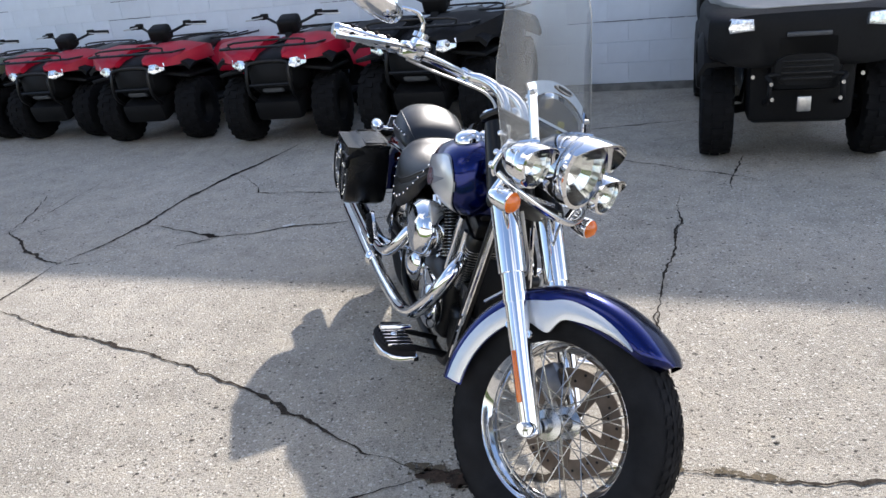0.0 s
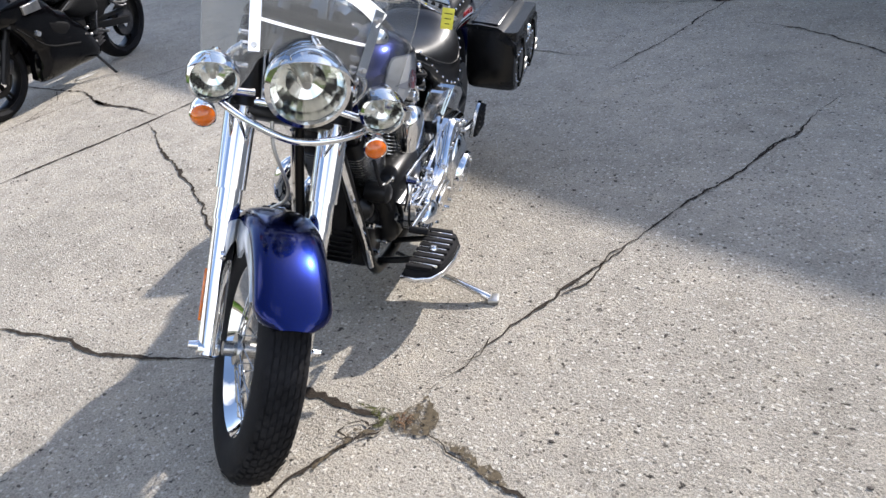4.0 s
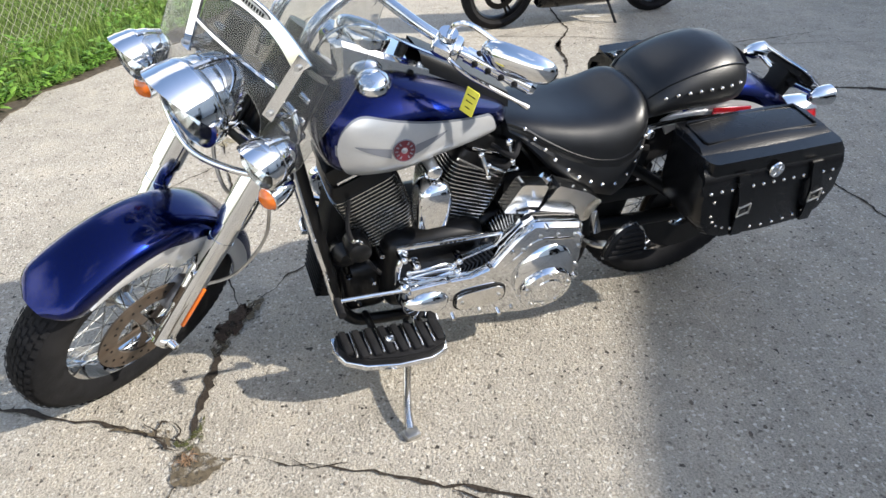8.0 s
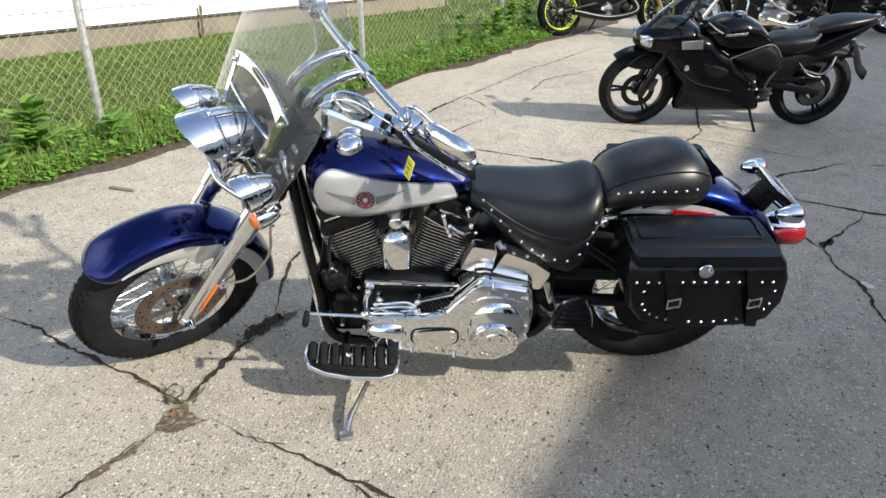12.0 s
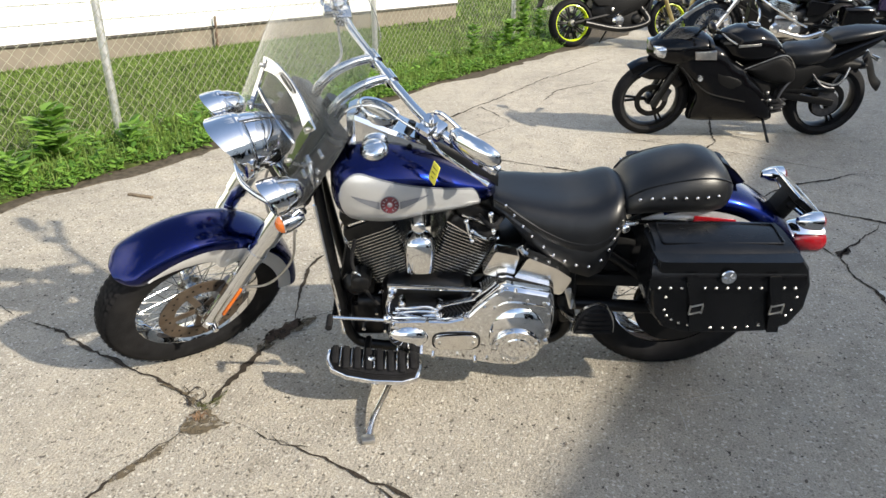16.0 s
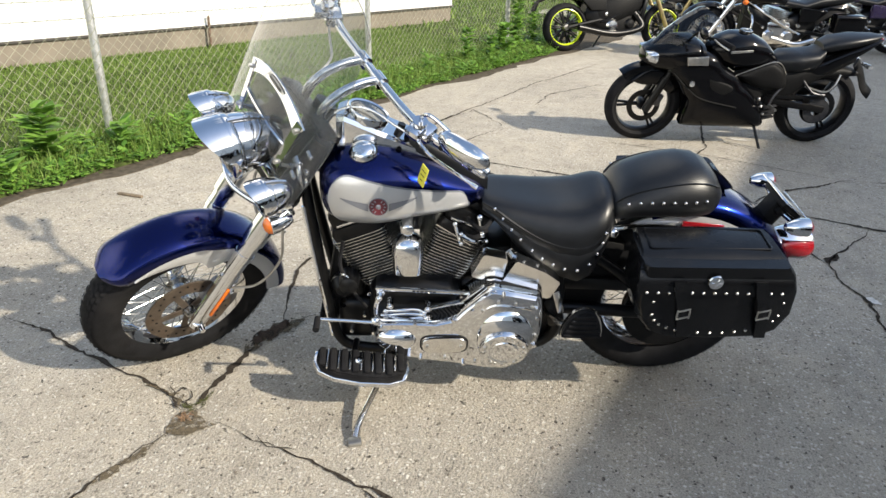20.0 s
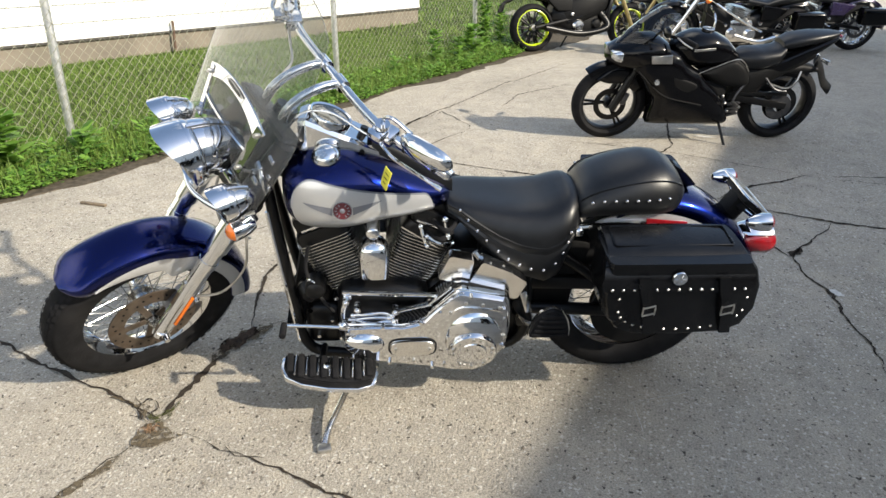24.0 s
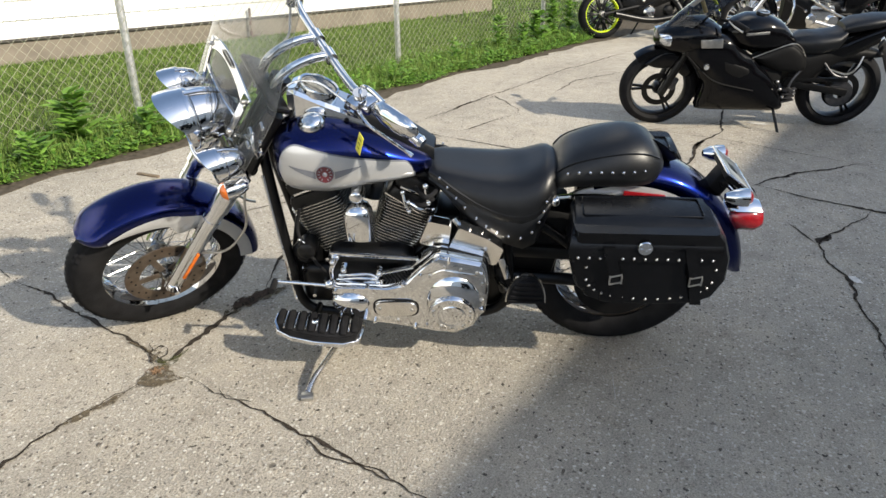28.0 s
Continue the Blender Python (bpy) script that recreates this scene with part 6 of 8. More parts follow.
# added black boxes stand for the shadowed ground seen between down tubes and crankcase
b = box(B(), (0.13, 0.22, 0.17), pose(1.055, 0, 0.27), 0.03, 3)
box(b, (0.09, 0.18, 0.1), pose(1.075, 0, 0.4), 0.02, 2)
bp("gap_filler", b, BLACK, engine, "black filler added for the shaded gap ahead of the crankcase")
b = box(B(), (0.05, 0.15, 0.12), pose(1.14, 0.0, 0.3, 0, -10, 0), 0.006)
for k in range(7):
    box(b, (0.02, 0.15, 0.004), pose(1.17 - 0.003 * (k - 3), 0, 0.252 + 0.016 * k, 0, -10, 0), 0.001)
bp("regulator", b, BLACK_MATT, engine, "black ribbed regulator between the tubes")
b = revolve(B(), [(0.0, 0.035), (0.02, 0.034), (0.03, 0.026), (0.033, 0.012), (0.033, -0.04), (0.0, -0.04)], Matrix.Translation((1.075, 0.135, 0.452)), 20)
sw = bp("oil_switch", b, BLACK, engine, "black round canister with a chrome clip")
bp("clip", tube(B(), [(1.09, 0.14, 0.48), (1.095, 0.165, 0.5), (1.085, 0.18, 0.515), (1.075, 0.175, 0.5)], 0.005, 8), CHROME, sw)
for x, y, z, r in ((1.1, 0.115, 0.345, 0.012), (1.075, 0.118, 0.235, 0.008), (1.01, 0.13, 0.405, 0.009), (1.03, 0.115, 0.3, 0.007), (1.0, 0.118, 0.225, 0.009)):
    b = cyl(B(), (x, y - 0.03, z), (x, y + 0.008, z), r, r * 0.85, 8)
    bp("mount_bolt", b, CHROME, engine)
b = tube(B(), [(1.09, 0.12, 0.6), (1.1, 0.14, 0.52), (1.07, 0.15, 0.44), (1.02, 0.15, 0.36)], 0.006, 8)
bp("breather_hose", b, RUBBER, engine)
# small fittings between the tank and the rear cylinder
for pts, r in (([(0.74, 0.13, 0.675), (0.73, 0.145, 0.64), (0.72, 0.14, 0.61)], 0.006), ([(0.72, 0.14, 0.645), (0.68, 0.15, 0.628), (0.64, 0.14, 0.62)], 0.005), ([(0.665, 0.13, 0.7), (0.66, 0.14, 0.67), (0.655, 0.14, 0.645)], 0.007)):
    b = tube(B(), pts, r, 8)
    ball(b, pts[0], r * 1.6, u=10, v=8)
    ball(b, pts[-1], r * 1.5, u=10, v=8)
    bp("pipe_fitting", b, CHROME, engine, "small bright fitting")
b = tube(B(), [(0.8, 0.12, 0.668), (0.74, 0.125, 0.63), (0.69, 0.13, 0.598)], 0.006, 6, flat=0.5)
bp("trim_strip", b, CHROME_WORN, engine)
# horn cover on the left between the cylinders
b = B()
secs = []
for z, w, d in ((0.515, 0.038, 0.012), (0.52, 0.045, 0.02), (0.56, 0.048, 0.026), (0.6, 0.049, 0.03), (0.625, 0.046, 0.03), (0.645, 0.034, 0.024), (0.655, 0.014, 0.012)):
    secs.append([Vector((0.885 + w * powc(math.cos(a), 0.6), 0.165 + d * 1.5 * powc(math.sin(a), 0.7), z)) for a in (2 * math.pi * k / 28 for k in range(28))])
loft(b, secs)
hc = bp("horn_cover", b, CHROME, engine, "rounded chrome horn cover")
b = cyl(B(), (0.886, 0.13, 0.685), (0.886, 0.185, 0.685), 0.022, 0.02, 20)
ball(b, (0.886, 0.185, 0.685), 0.02, 1, 0.4, 1, 14, 8)
box(b, (0.03, 0.02, 0.07), pose(0.886, 0.14, 0.66), 0.006)
bp("horn_mount", b, CHROME, hc)
# primary cover
POUT = [(0.985, 0.37), (0.99, 0.31), (0.965, 0.262), (0.91, 0.228), (0.83, 0.212), (0.7, 0.192), (0.62, 0.175), (0.555, 0.172), (0.497, 0.205), (0.462, 0.27), (0.452, 0.36), (0.458, 0.44), (0.474, 0.478), (0.54, 0.492), (0.612, 0.506), (0.64, 0.49), (0.7, 0.428), (0.735, 0.388), (0.8, 0.368), (0.9, 0.372)]
b = B()
pc = Vector((0.7, 0, 0.34))
secs = []
for y, q in ((0.11, 0.98), (0.16, 1.0), (0.215, 1.0), (0.236, 0.975), (0.246, 0.93), (0.249, 0.86)):
    secs.append([Vector((pc.x + (x - pc.x) * (1 - (1 - q) * 0.6), y, pc.z + (z - pc.z) * q)) for x, z in POUT])
loft(b, secs)
prim = bp("primary_cover", b, CHROME, engine, "long polished chrome primary drive cover")
b = tube(B(), [(pc.x + (x - pc.x) * 1.004, 0.2, pc.z + (z - pc.z) * 1.006) for x, z in POUT + POUT[:1]], 0.0035, 6, n=3)
bp("gasket_seam", b, BLACK, prim, "dark seam round the cover")
b = tube(B(), [(pc.x + (x - pc.x) * 0.985, 0.228, pc.z + (z - pc.z) * 0.975) for x, z in POUT[9:] + POUT[:1]], 0.0045, 8, n=4)
bp("raised_rim", b, CHROME, prim, "raised bright rim")
b = tube(B(), [(0.7, 0.244, 0.376), (0.655, 0.246, 0.418), (0.606, 0.247, 0.452), (0.54, 0.247, 0.443), (0.486, 0.245, 0.43), (0.474, 0.243, 0.39)], 0.005, 8, n=3)
bp("raised_rim", b, CHROME, prim, "raised bright rim")
for x, z in ((0.648, 0.43), (0.6, 0.466), (0.545, 0.458), (0.492, 0.446), (0.472, 0.4), (0.47, 0.33), (0.5, 0.24), (0.66, 0.215), (0.76, 0.232)):
    bp("cover_bolt", cyl(B(), (x, 0.24, z), (x, 0.254, z), 0.0062, 0.005, 10), STEEL, prim)
b = B()
secs = []
for k in range(9):
    a = math.pi / 2 * k / 8
    r = 0.1 * math.cos(a) + 0.004
    secs.append([Vector((0.567 + 0.94 * r * math.cos(t), 0.236 + 0.045 * math.sin(a), 0.312 + 1.16 * r * math.sin(t))) for t in (2 * math.pi * i / 36 for i in range(36))])
loft(b, secs[:7])
bp("clutch_bulge", b, CHROME, prim, "domed clutch bulge")
dc = Matrix.Translation((0.573, 0.268, 0.288)) @ pose(0, 0, 0, -9, 0, 0)
b = revolve(B(), [(0.078, -0.02), (0.08, 0.006), (0.076, 0.013), (0.05, 0.0155), (0.047, 0.0135), (0.044, 0.0165), (0.0, 0.018)], dc, 40)
derby = bp("derby_cover", b, CHROME, prim, "round chrome derby cover")
for k in range(5):
    a = 2 * math.pi * k / 5 + 0.3
    b = cyl(B(), dc @ Vector((0.066 * math.cos(a), 0.011, 0.066 * math.sin(a))), dc @ Vector((0.066 * math.cos(a), 0.018, 0.066 * math.sin(a))), 0.0055, seg=10)
    bp("screw", b, STEEL, derby)
for k in range(16):
    if k % 4 != 1:
        bp("engraved_bar", box(B(), (0.009, 0.001, 0.005), dc @ pose(0, 0.0162, 0, 0, 22.5 * k, 0) @ pose(0, 0, 0.062)), STEEL, derby)
b = B()
outl = [(0.072 * powc(math.cos(a), 0.5), 0.03 * powc(math.sin(a), 0.62)) for a in (2 * math.pi * k / 32 for k in range(32))]
slab(b, outl, 0.012, Matrix.Translation((0.765, 0.247, 0.29)) @ pose(0, 0, 0, -90, 0, 0) @ pose(0, 0, 0, 0, 0, 2), 0.004)
bp("inspection_cover", b, CHROME_WORN, prim, "oval inspection cover")
b = tube(B(), [(0.765 + 0.076 * powc(math.cos(a), 0.5), 0.25, 0.29 + 0.034 * powc(math.sin(a), 0.62)) for a in (2 * math.pi * k / 32 for k in range(33))], 0.003, 6, smooth=False)
bp("cover_groove", b, BLACK, prim, "dark groove round the inspection cover")
for q in (-1, 1):
    bp("cover_bolt", cyl(B(), (0.765 + q * 0.055, 0.255, 0.29), (0.765 + q * 0.055, 0.263, 0.29), 0.006, 0.005, 10), STEEL, prim)
b = B()
ball(b, (0.92, 0.24, 0.305), 0.056, 1.2, 0.6, 0.8, 24, 14)
bp("stator_bulge", b, CHROME, prim, "rounded bulge at the front")
for k, (x, z) in enumerate(((0.97, 0.355), (0.955, 0.262), (0.84, 0.228), (0.7, 0.207), (0.47, 0.29), (0.475, 0.44), (0.585, 0.49), (0.68, 0.43), (0.74, 0.392), (0.86, 0.372))):
    b = cyl(B(), (x, 0.235, z), (x, 0.258, z), 0.0075, 0.006, 10)
    bp("cover_bolt", b, CHROME, prim)

# chrome trim spear, grille blocks and oil lines above the primary cover
b = box(B(), (0.3, 0.012, 0.013), pose(0.838, 0.19, 0.462, 0, -2.5, 0), 0.004)
sp = bp("trim_spear", b, CHROME, engine, "chrome trim spear")
for k in range(6):
    bp("engraved_bar", box(B(), (0.01, 0.002, 0.004), pose(0.8 + 0.013 * k, 0.197, 0.4605 + 0.0006 * k)), BLACK, sp)
for x, z, turn, n in ((0.762, 0.392, 15, 8), (0.664, 0.446, 43, 6)):
    b = B()
    m = pose(x, 0.2, z, 0, turn, 0)
    for zz in (-0.022, 0.022):
        box(b, (0.13 if n == 8 else 0.1, 0.02, 0.006), m @ pose(0, 0, zz), 0.002)
    gr = bp("finned_block", b, CHROME, engine, "chrome framed finned block")
    b = box(B(), (0.11 if n == 8 else 0.085, 0.012, 0.036), m @ pose(0, -0.008, 0))
    bp("backing", b, BLACK_MATT, gr)
    for k in range(n):
        b = box(B(), (0.004, 0.012, 0.036), m @ pose(-0.042 + 0.012 * k, 0, 0) @ pose(0, 0, 0, 0, 25, 0))
        bp("slat", b, BLACK, gr)
for k, pts in enumerate(([(0.985, 0.19, 0.35), (0.985, 0.2, 0.41), (0.965, 0.19, 0.452)], [(0.95, 0.205, 0.345), (0.88, 0.215, 0.365), (0.82, 0.212, 0.372)], [(0.955, 0.2, 0.385), (0.91, 0.215, 0.4), (0.86, 0.205, 0.396), (0.83, 0.205, 0.385)], [(0.965, 0.2, 0.365), (0.9, 0.21, 0.383), (0.84, 0.21, 0.38)])):
    b = tube(B(), pts, 0.006 if k else 0.009, 10)
    for p in (pts[0], pts[-1]):
        ball(b, p, 0.01, u=10, v=8)
    bp("oil_line", b, CHROME, engine, "chrome oil line")
for x, z in ((0.825, 0.374), (0.7, 0.404), (0.82, 0.41), (0.975, 0.452), (0.94, 0.42)):
    b = cyl(B(), (x, 0.19, z), (x, 0.222, z), 0.013, 0.011, 8)
    ball(b, (x, 0.222, z), 0.009, u=10, v=8)
    bp("banjo_bolt", b, CHROME, engine)
# covers behind the rear cylinder
SATIN = mat("satin_chrome", (0.74, 0.73, 0.72), 0.14, 1.0, vary=0.06, scale=18, dirt=0.15, dirt_color=(0.3, 0.28, 0.25), dirt_scale=12)
b = slab(B(), [(0.684, 0.52), (0.68, 0.512), (0.655, 0.506), (0.598, 0.496), (0.59, 0.502), (0.578, 0.596), (0.584, 0.605), (0.644, 0.616), (0.654, 0.611)], 0.05, Matrix.Translation((0, 0.2, 0)) @ pose(0, 0, 0, 90, 0, 0), 0.008)
for v in b.verts:
    v.co.y += (v.co.z - 0.56) * 0.24 - (v.co.x - 0.63) * 0.1
bp("coil_cover", b, SATIN, None, "square chrome coil cover", False, False)
b = B()
slab(b, [(0.588, 0.505), (0.556, 0.594), (0.548, 0.602), (0.46, 0.562), (0.411, 0.524), (0.408, 0.512), (0.428, 0.446), (0.438, 0.44), (0.51, 0.462)], 0.06, Matrix.Translation((0, 0.21, 0)) @ pose(0, 0, 0, 90, 0, 0), 0.008)
for v in b.verts:
    v.co.y += (v.co.z - 0.52) * 0.24 - (v.co.x - 0.5) * 0.1
bp("oil_tank_cover", b, SATIN, None, "folded chrome oil tank cover", False, False)
b = tube(B(), [(0.57, 0.16, 0.6), (0.55, 0.172, 0.565), (0.57, 0.172, 0.5)], 0.011, 8)
bp("breather_pipe", b, CHROME, None)
b = box(B(), (0.2, 0.22, 0.16), pose(0.46, 0, 0.51), 0.04)
bp("oil_tank", b, BLACK, None, "black oil tank under the seat")
b = box(B(), (0.2, 0.2, 0.3), pose(0.3, 0, 0.46, 0, -12, 0), 0.03)
bp("battery_box", b, BLACK_MATT, None, "black box ahead of the rear wheel")
b = box(B(), (0.19, 0.22, 0.25), pose(0.445, 0.0, 0.31), 0.03)
box(b, (0.06, 0.05, 0.12), pose(0.395, 0.12, 0.34, 0, 14, 0), 0.012)
bp("gearbox_rear", b, BLACK, engine, "black rear gearbox casing")
b = box(B(), (0.16, 0.18, 0.14), pose(0.57, 0.0, 0.5), 0.03)
bp("gearbox", b, BLACK, engine, "black gearbox casing")
for p0, p1 in (((0.64, 0.12, 0.65), (0.72, 0.11, 0.64)), ((0.62, 0.1, 0.68), (0.7, 0.1, 0.68))):
    bp("intake_hose", tube(B(), [p0, ((p0[0] + p1[0]) / 2, 0.15, p0[2] - 0.01), p1], 0.008, 8), RUBBER, engine)
# left floorboard, right floorboard
for s in (-1, 1):
    z0 = 0.238
    fb = new("floorboard")
    fb.parent = bike
    fb["label"] = "half-round floorboard with black rubber ribs and a chrome rim"
    outl = [(0.148, -0.055), (0.15, -0.01), (0.13, 0.03), (0.08, 0.055), (0.0, 0.066), (-0.09, 0.062), (-0.138, 0.04), (-0.15, 0.0), (-0.15, -0.055)]
    m = Matrix.Translation((1.03, s * 0.295, z0)) @ pose(0, 0, 0, 0, -6, 0) @ Matrix.Diagonal((1, s, 1, 1) if s > 0 else (0.86, -0.9, 1, 1))
    b = slab(B(), [(x * 1.05, y * 1.09 - 0.002) for x, y in outl], 0.016, m @ pose(0, 0, -0.028), 0.004)
    bp("rim_plate", b, CHROME, fb, "chrome rim")
    b = slab(B(), [(x * 0.975, y * 0.97) for x, y in outl], 0.016, m @ pose(0, 0, -0.0122))
    bp("rubber_edge", b, RUBBER, fb)
    b = slab(B(), [(x * 0.94, y * 0.92) for x, y in outl], 0.006, m @ pose(0, 0, 0.0032))
    bp("rubber_mat", b, RUBBER, fb)
    for k in range(8):
        x = -0.125 + 0.036 * k
        w = 0.1 if abs(x) < 0.1 else 0.08
        b = box(B(), (0.02, w, 0.012), m @ pose(x, -0.002 if abs(x) < 0.1 else -0.012, 0.0125) @ pose(0, 0, 0, 0, 0, 4), 0.004)
        bp("rubber_rib", b, RUBBER, fb)
        if k < 7:
            b = box(B(), (0.006, w * 0.9, 0.008), m @ pose(x + 0.018, -0.004, 0.013), 0.002)
            bp("metal_strip", b, CHROME_WORN, fb)
    b = revolve(B(), [(0.0, 0.012), (0.009, 0.011), (0.014, 0.006), (0.015, 0)], m @ pose(0.01, 0.0, 0.016, 90, 0, 0), 18)
    bp("centre_badge", b, CHROME, fb, "round chrome badge")
    b = tube(B(), [(1.06, s * 0.12, 0.19), (1.06, s * 0.22, 0.215), (1.05, s * 0.27, 0.232)], 0.011, 8)
    tube(b, [(0.93, s * 0.12, 0.185), (0.93, s * 0.25, 0.22)], 0.01, 8, smooth=False)
    bp("support_arm", b, BLACK, fb)
# heel-toe shifter, brake pedal
b = tube(B(), [(1.165, 0.262, 0.4), (1.08, 0.262, 0.395), (0.99, 0.262, 0.388)], 0.0065, 10)
ball(b, (0.985, 0.255, 0.388), 0.017, u=12, v=8)
sh = bp("gear_shifter", b, CHROME, None, "heel and toe chrome gear shifter")
b = cyl(B(), (1.165, 0.258, 0.4), (1.165, 0.315, 0.4), 0.0105, seg=12)
bp("rubber_peg", b, RUBBER, sh)
b = tube(B(), [(0.97, -0.24, 0.25), (1.06, -0.28, 0.3), (1.12, -0.3, 0.32)], 0.009, 8)
box(b, (0.035, 0.1, 0.014), pose(1.13, -0.315, 0.328, 0, -12, 0), 0.005)
bp("brake_pedal", b, CHROME, None, "chrome brake pedal")
# side stand, resting on the ground
foot = Vector((1.042, 0.487, 0.0))
foot.z = (0.012 + math.sin(radians(11.15)) * foot.y) / math.cos(radians(11.15))
b = tube(B(), [(0.94, 0.13, 0.145), (0.98, 0.27, 0.13), foot + Vector((-0.012, -0.06, 0.012)), foot], lambda t: 0.011 if t < 0.6 else 0.011 + 0.006 * (t - 0.6), 10)
st = bp("side_stand", b, CHROME_WORN, None, "bright steel side stand, folded out")
b = box(B(), (0.042, 0.036, 0.016), Matrix.Translation(foot + Vector((0, 0.012, -0.002))) @ pose(0, 0, 0, 11.15, 0, 10), 0.005)
bp("stand_foot", b, STEEL, st)
# passenger footboards folded at the swing arm
for s in (-1, 1):
    fb = new("passenger_footboard")
    fb.parent = bike
    fb["label"] = "black half-round passenger footboard"
    m = Matrix.Translation((0.328, s * 0.262, 0.338)) @ pose(0, 0, 0, s * 84, 0, 0) @ Matrix.Diagonal((1, s, 1, 1))
    outl = [(0.068, 0.0)] + [(0.068 * math.cos(radians(a)), 0.124 * math.sin(radians(a))) for a in range(15, 180, 15)] + [(-0.068, 0.0)]
    bp("plate", slab(B(), outl, 0.014, m, 0.003), CHROME_WORN, fb, "worn metal rim")
    b = slab(B(), [(x * 0.92, 0.005 + y * 0.9) for x, y in outl], 0.01, m @ pose(0, 0, -0.01))
    bp("rubber_mat", b, RUBBER, fb)
    for k in range(5):
        b = box(B(), (0.115 - 0.012 * k, 0.012, 0.008), m @ pose(0, 0.014 + 0.021 * k, -0.012), 0.002)
        bp("rubber_rib", b, RUBBER, fb)
    b = tube(B(), [(0.42, s * 0.13, 0.34), (0.385, s * 0.22, 0.36), (0.345, s * 0.265, 0.395)], 0.013, 8)
    box(b, (0.025, 0.012, 0.09), pose(0.4, s * 0.2, 0.43, 0, 18, 0), 0.006)
    bp("arm", b, CHROME_WORN, fb)
# drive pulley and belt on the left
b = revolve(B(), [(0.07, 0.092), (0.15, 0.092), (0.15, 0.108), (0.07, 0.104), (0.07, 0.092)], Matrix.Translation(AX_R), 48)
bp("drive_pulley", b, BLACK, None, "drive pulley")
b = box(B(), (0.5, 0.035, 0.05), pose(0.24, 0.105, 0.44, 0, -2, 0), 0.012)
bp("belt_guard", b, BLACK, None, "black belt guard")
# right side: air cleaner and exhausts
b = B()
secs = []
for y, q in ((-0.14, 0.9), (-0.175, 1.0), (-0.2, 0.97), (-0.222, 0.8), (-0.232, 0.4)):
    secs.append([Vector((0.87 + 0.105 * q * math.cos(a) - (0.03 * q if math.cos(a) < 0 else 0) * abs(math.cos(a)), y, 0.57 + 0.098 * q * math.sin(a))) for a in (2 * math.pi * k / 36 for k in range(36))])
loft(b, secs)
bp("air_cleaner", b, CHROME, None, "teardrop chrome air cleaner")
for pts in ([(1.06, -0.09, 0.545), (1.12, -0.15, 0.5), (1.06, -0.2, 0.38), (0.88, -0.225, 0.265), (0.6, -0.24, 0.25), (0.3, -0.25, 0.262)], [(0.7, -0.09, 0.55), (0.66, -0.17, 0.5), (0.62, -0.22, 0.42), (0.5, -0.24, 0.36), (0.3, -0.25, 0.352)]):
    b = tube(B(), pts, lambda t: 0.024 if t > 0.12 else 0.021, 14)
    bp("exhaust_pipe", b, CHROME, None, "chrome exhaust pipe")
for z in (0.264, 0.354):
    b = tube(B(), [(0.36, -0.25, z - 0.002), (0.28, -0.252, z), (-0.1, -0.259, z + 0.015), (-0.32, -0.263, z + 0.024)], lambda t: 0.025 + 0.011 * min(1, t * 6), 18)
    mu = bp("silencer", b, CHROME, None, "straight chrome silencer")
    b = cyl(B(), (-0.315, -0.263, z + 0.024), (-0.327, -0.263, z + 0.025), 0.028, seg=18)
    bp("outlet", b, BLACK_MATT, mu)
b = box(B(), (0.26, 0.05, 0.16), pose(0.86, -0.13, 0.33), 0.03)
ball(b, (0.93, -0.155, 0.31), 0.085, 1, 0.4, 0.9, 24, 14)
bp("cam_cover", b, CHROME, engine, "chrome cam cover")
b = ball(B(), (0.62, -0.14, 0.36), 0.08, 1, 0.5, 1, 20, 12)
bp("gearbox_cover", b, CHROME, engine, "chrome gearbox end cover")

# ---- parked vehicles ----
ATV_TYRE = mat("mud_rubber", (0.006, 0.006, 0.0065), 0.85, spec=0.12, vary=0.35, scale=20, dirt=0.3, dirt_color=(0.018, 0.017, 0.016), dirt_scale=7)
LAMP_SILVER = mat("lamp_reflector", (0.62, 0.64, 0.66), 0.12, 0.85, vary=0.35, scale=38, bump=0.6, bump_scale=34)
GREY_PLASTIC = mat("grey_plastic", (0.045, 0.048, 0.052), 0.5, vary=0.15, scale=40)
PURPLE = mat("dark_violet_paint", (0.03, 0.02, 0.06), 0.25, 0.3, coat=0.8, vary=0.1)
NEON = mat("neon_yellow_paint", (0.6, 0.75, 0.02), 0.35, coat=0.4, vary=0.05)
DARK_STEEL = mat("dark_steel", (0.07, 0.07, 0.075), 0.4, 0.7, vary=0.25, scale=30)
BLACK_PAINT = mat("gloss_black_paint", (0.002, 0.002, 0.0025), 0.1, coat=0.0, spec=0.25, vary=0.1, scale=4)


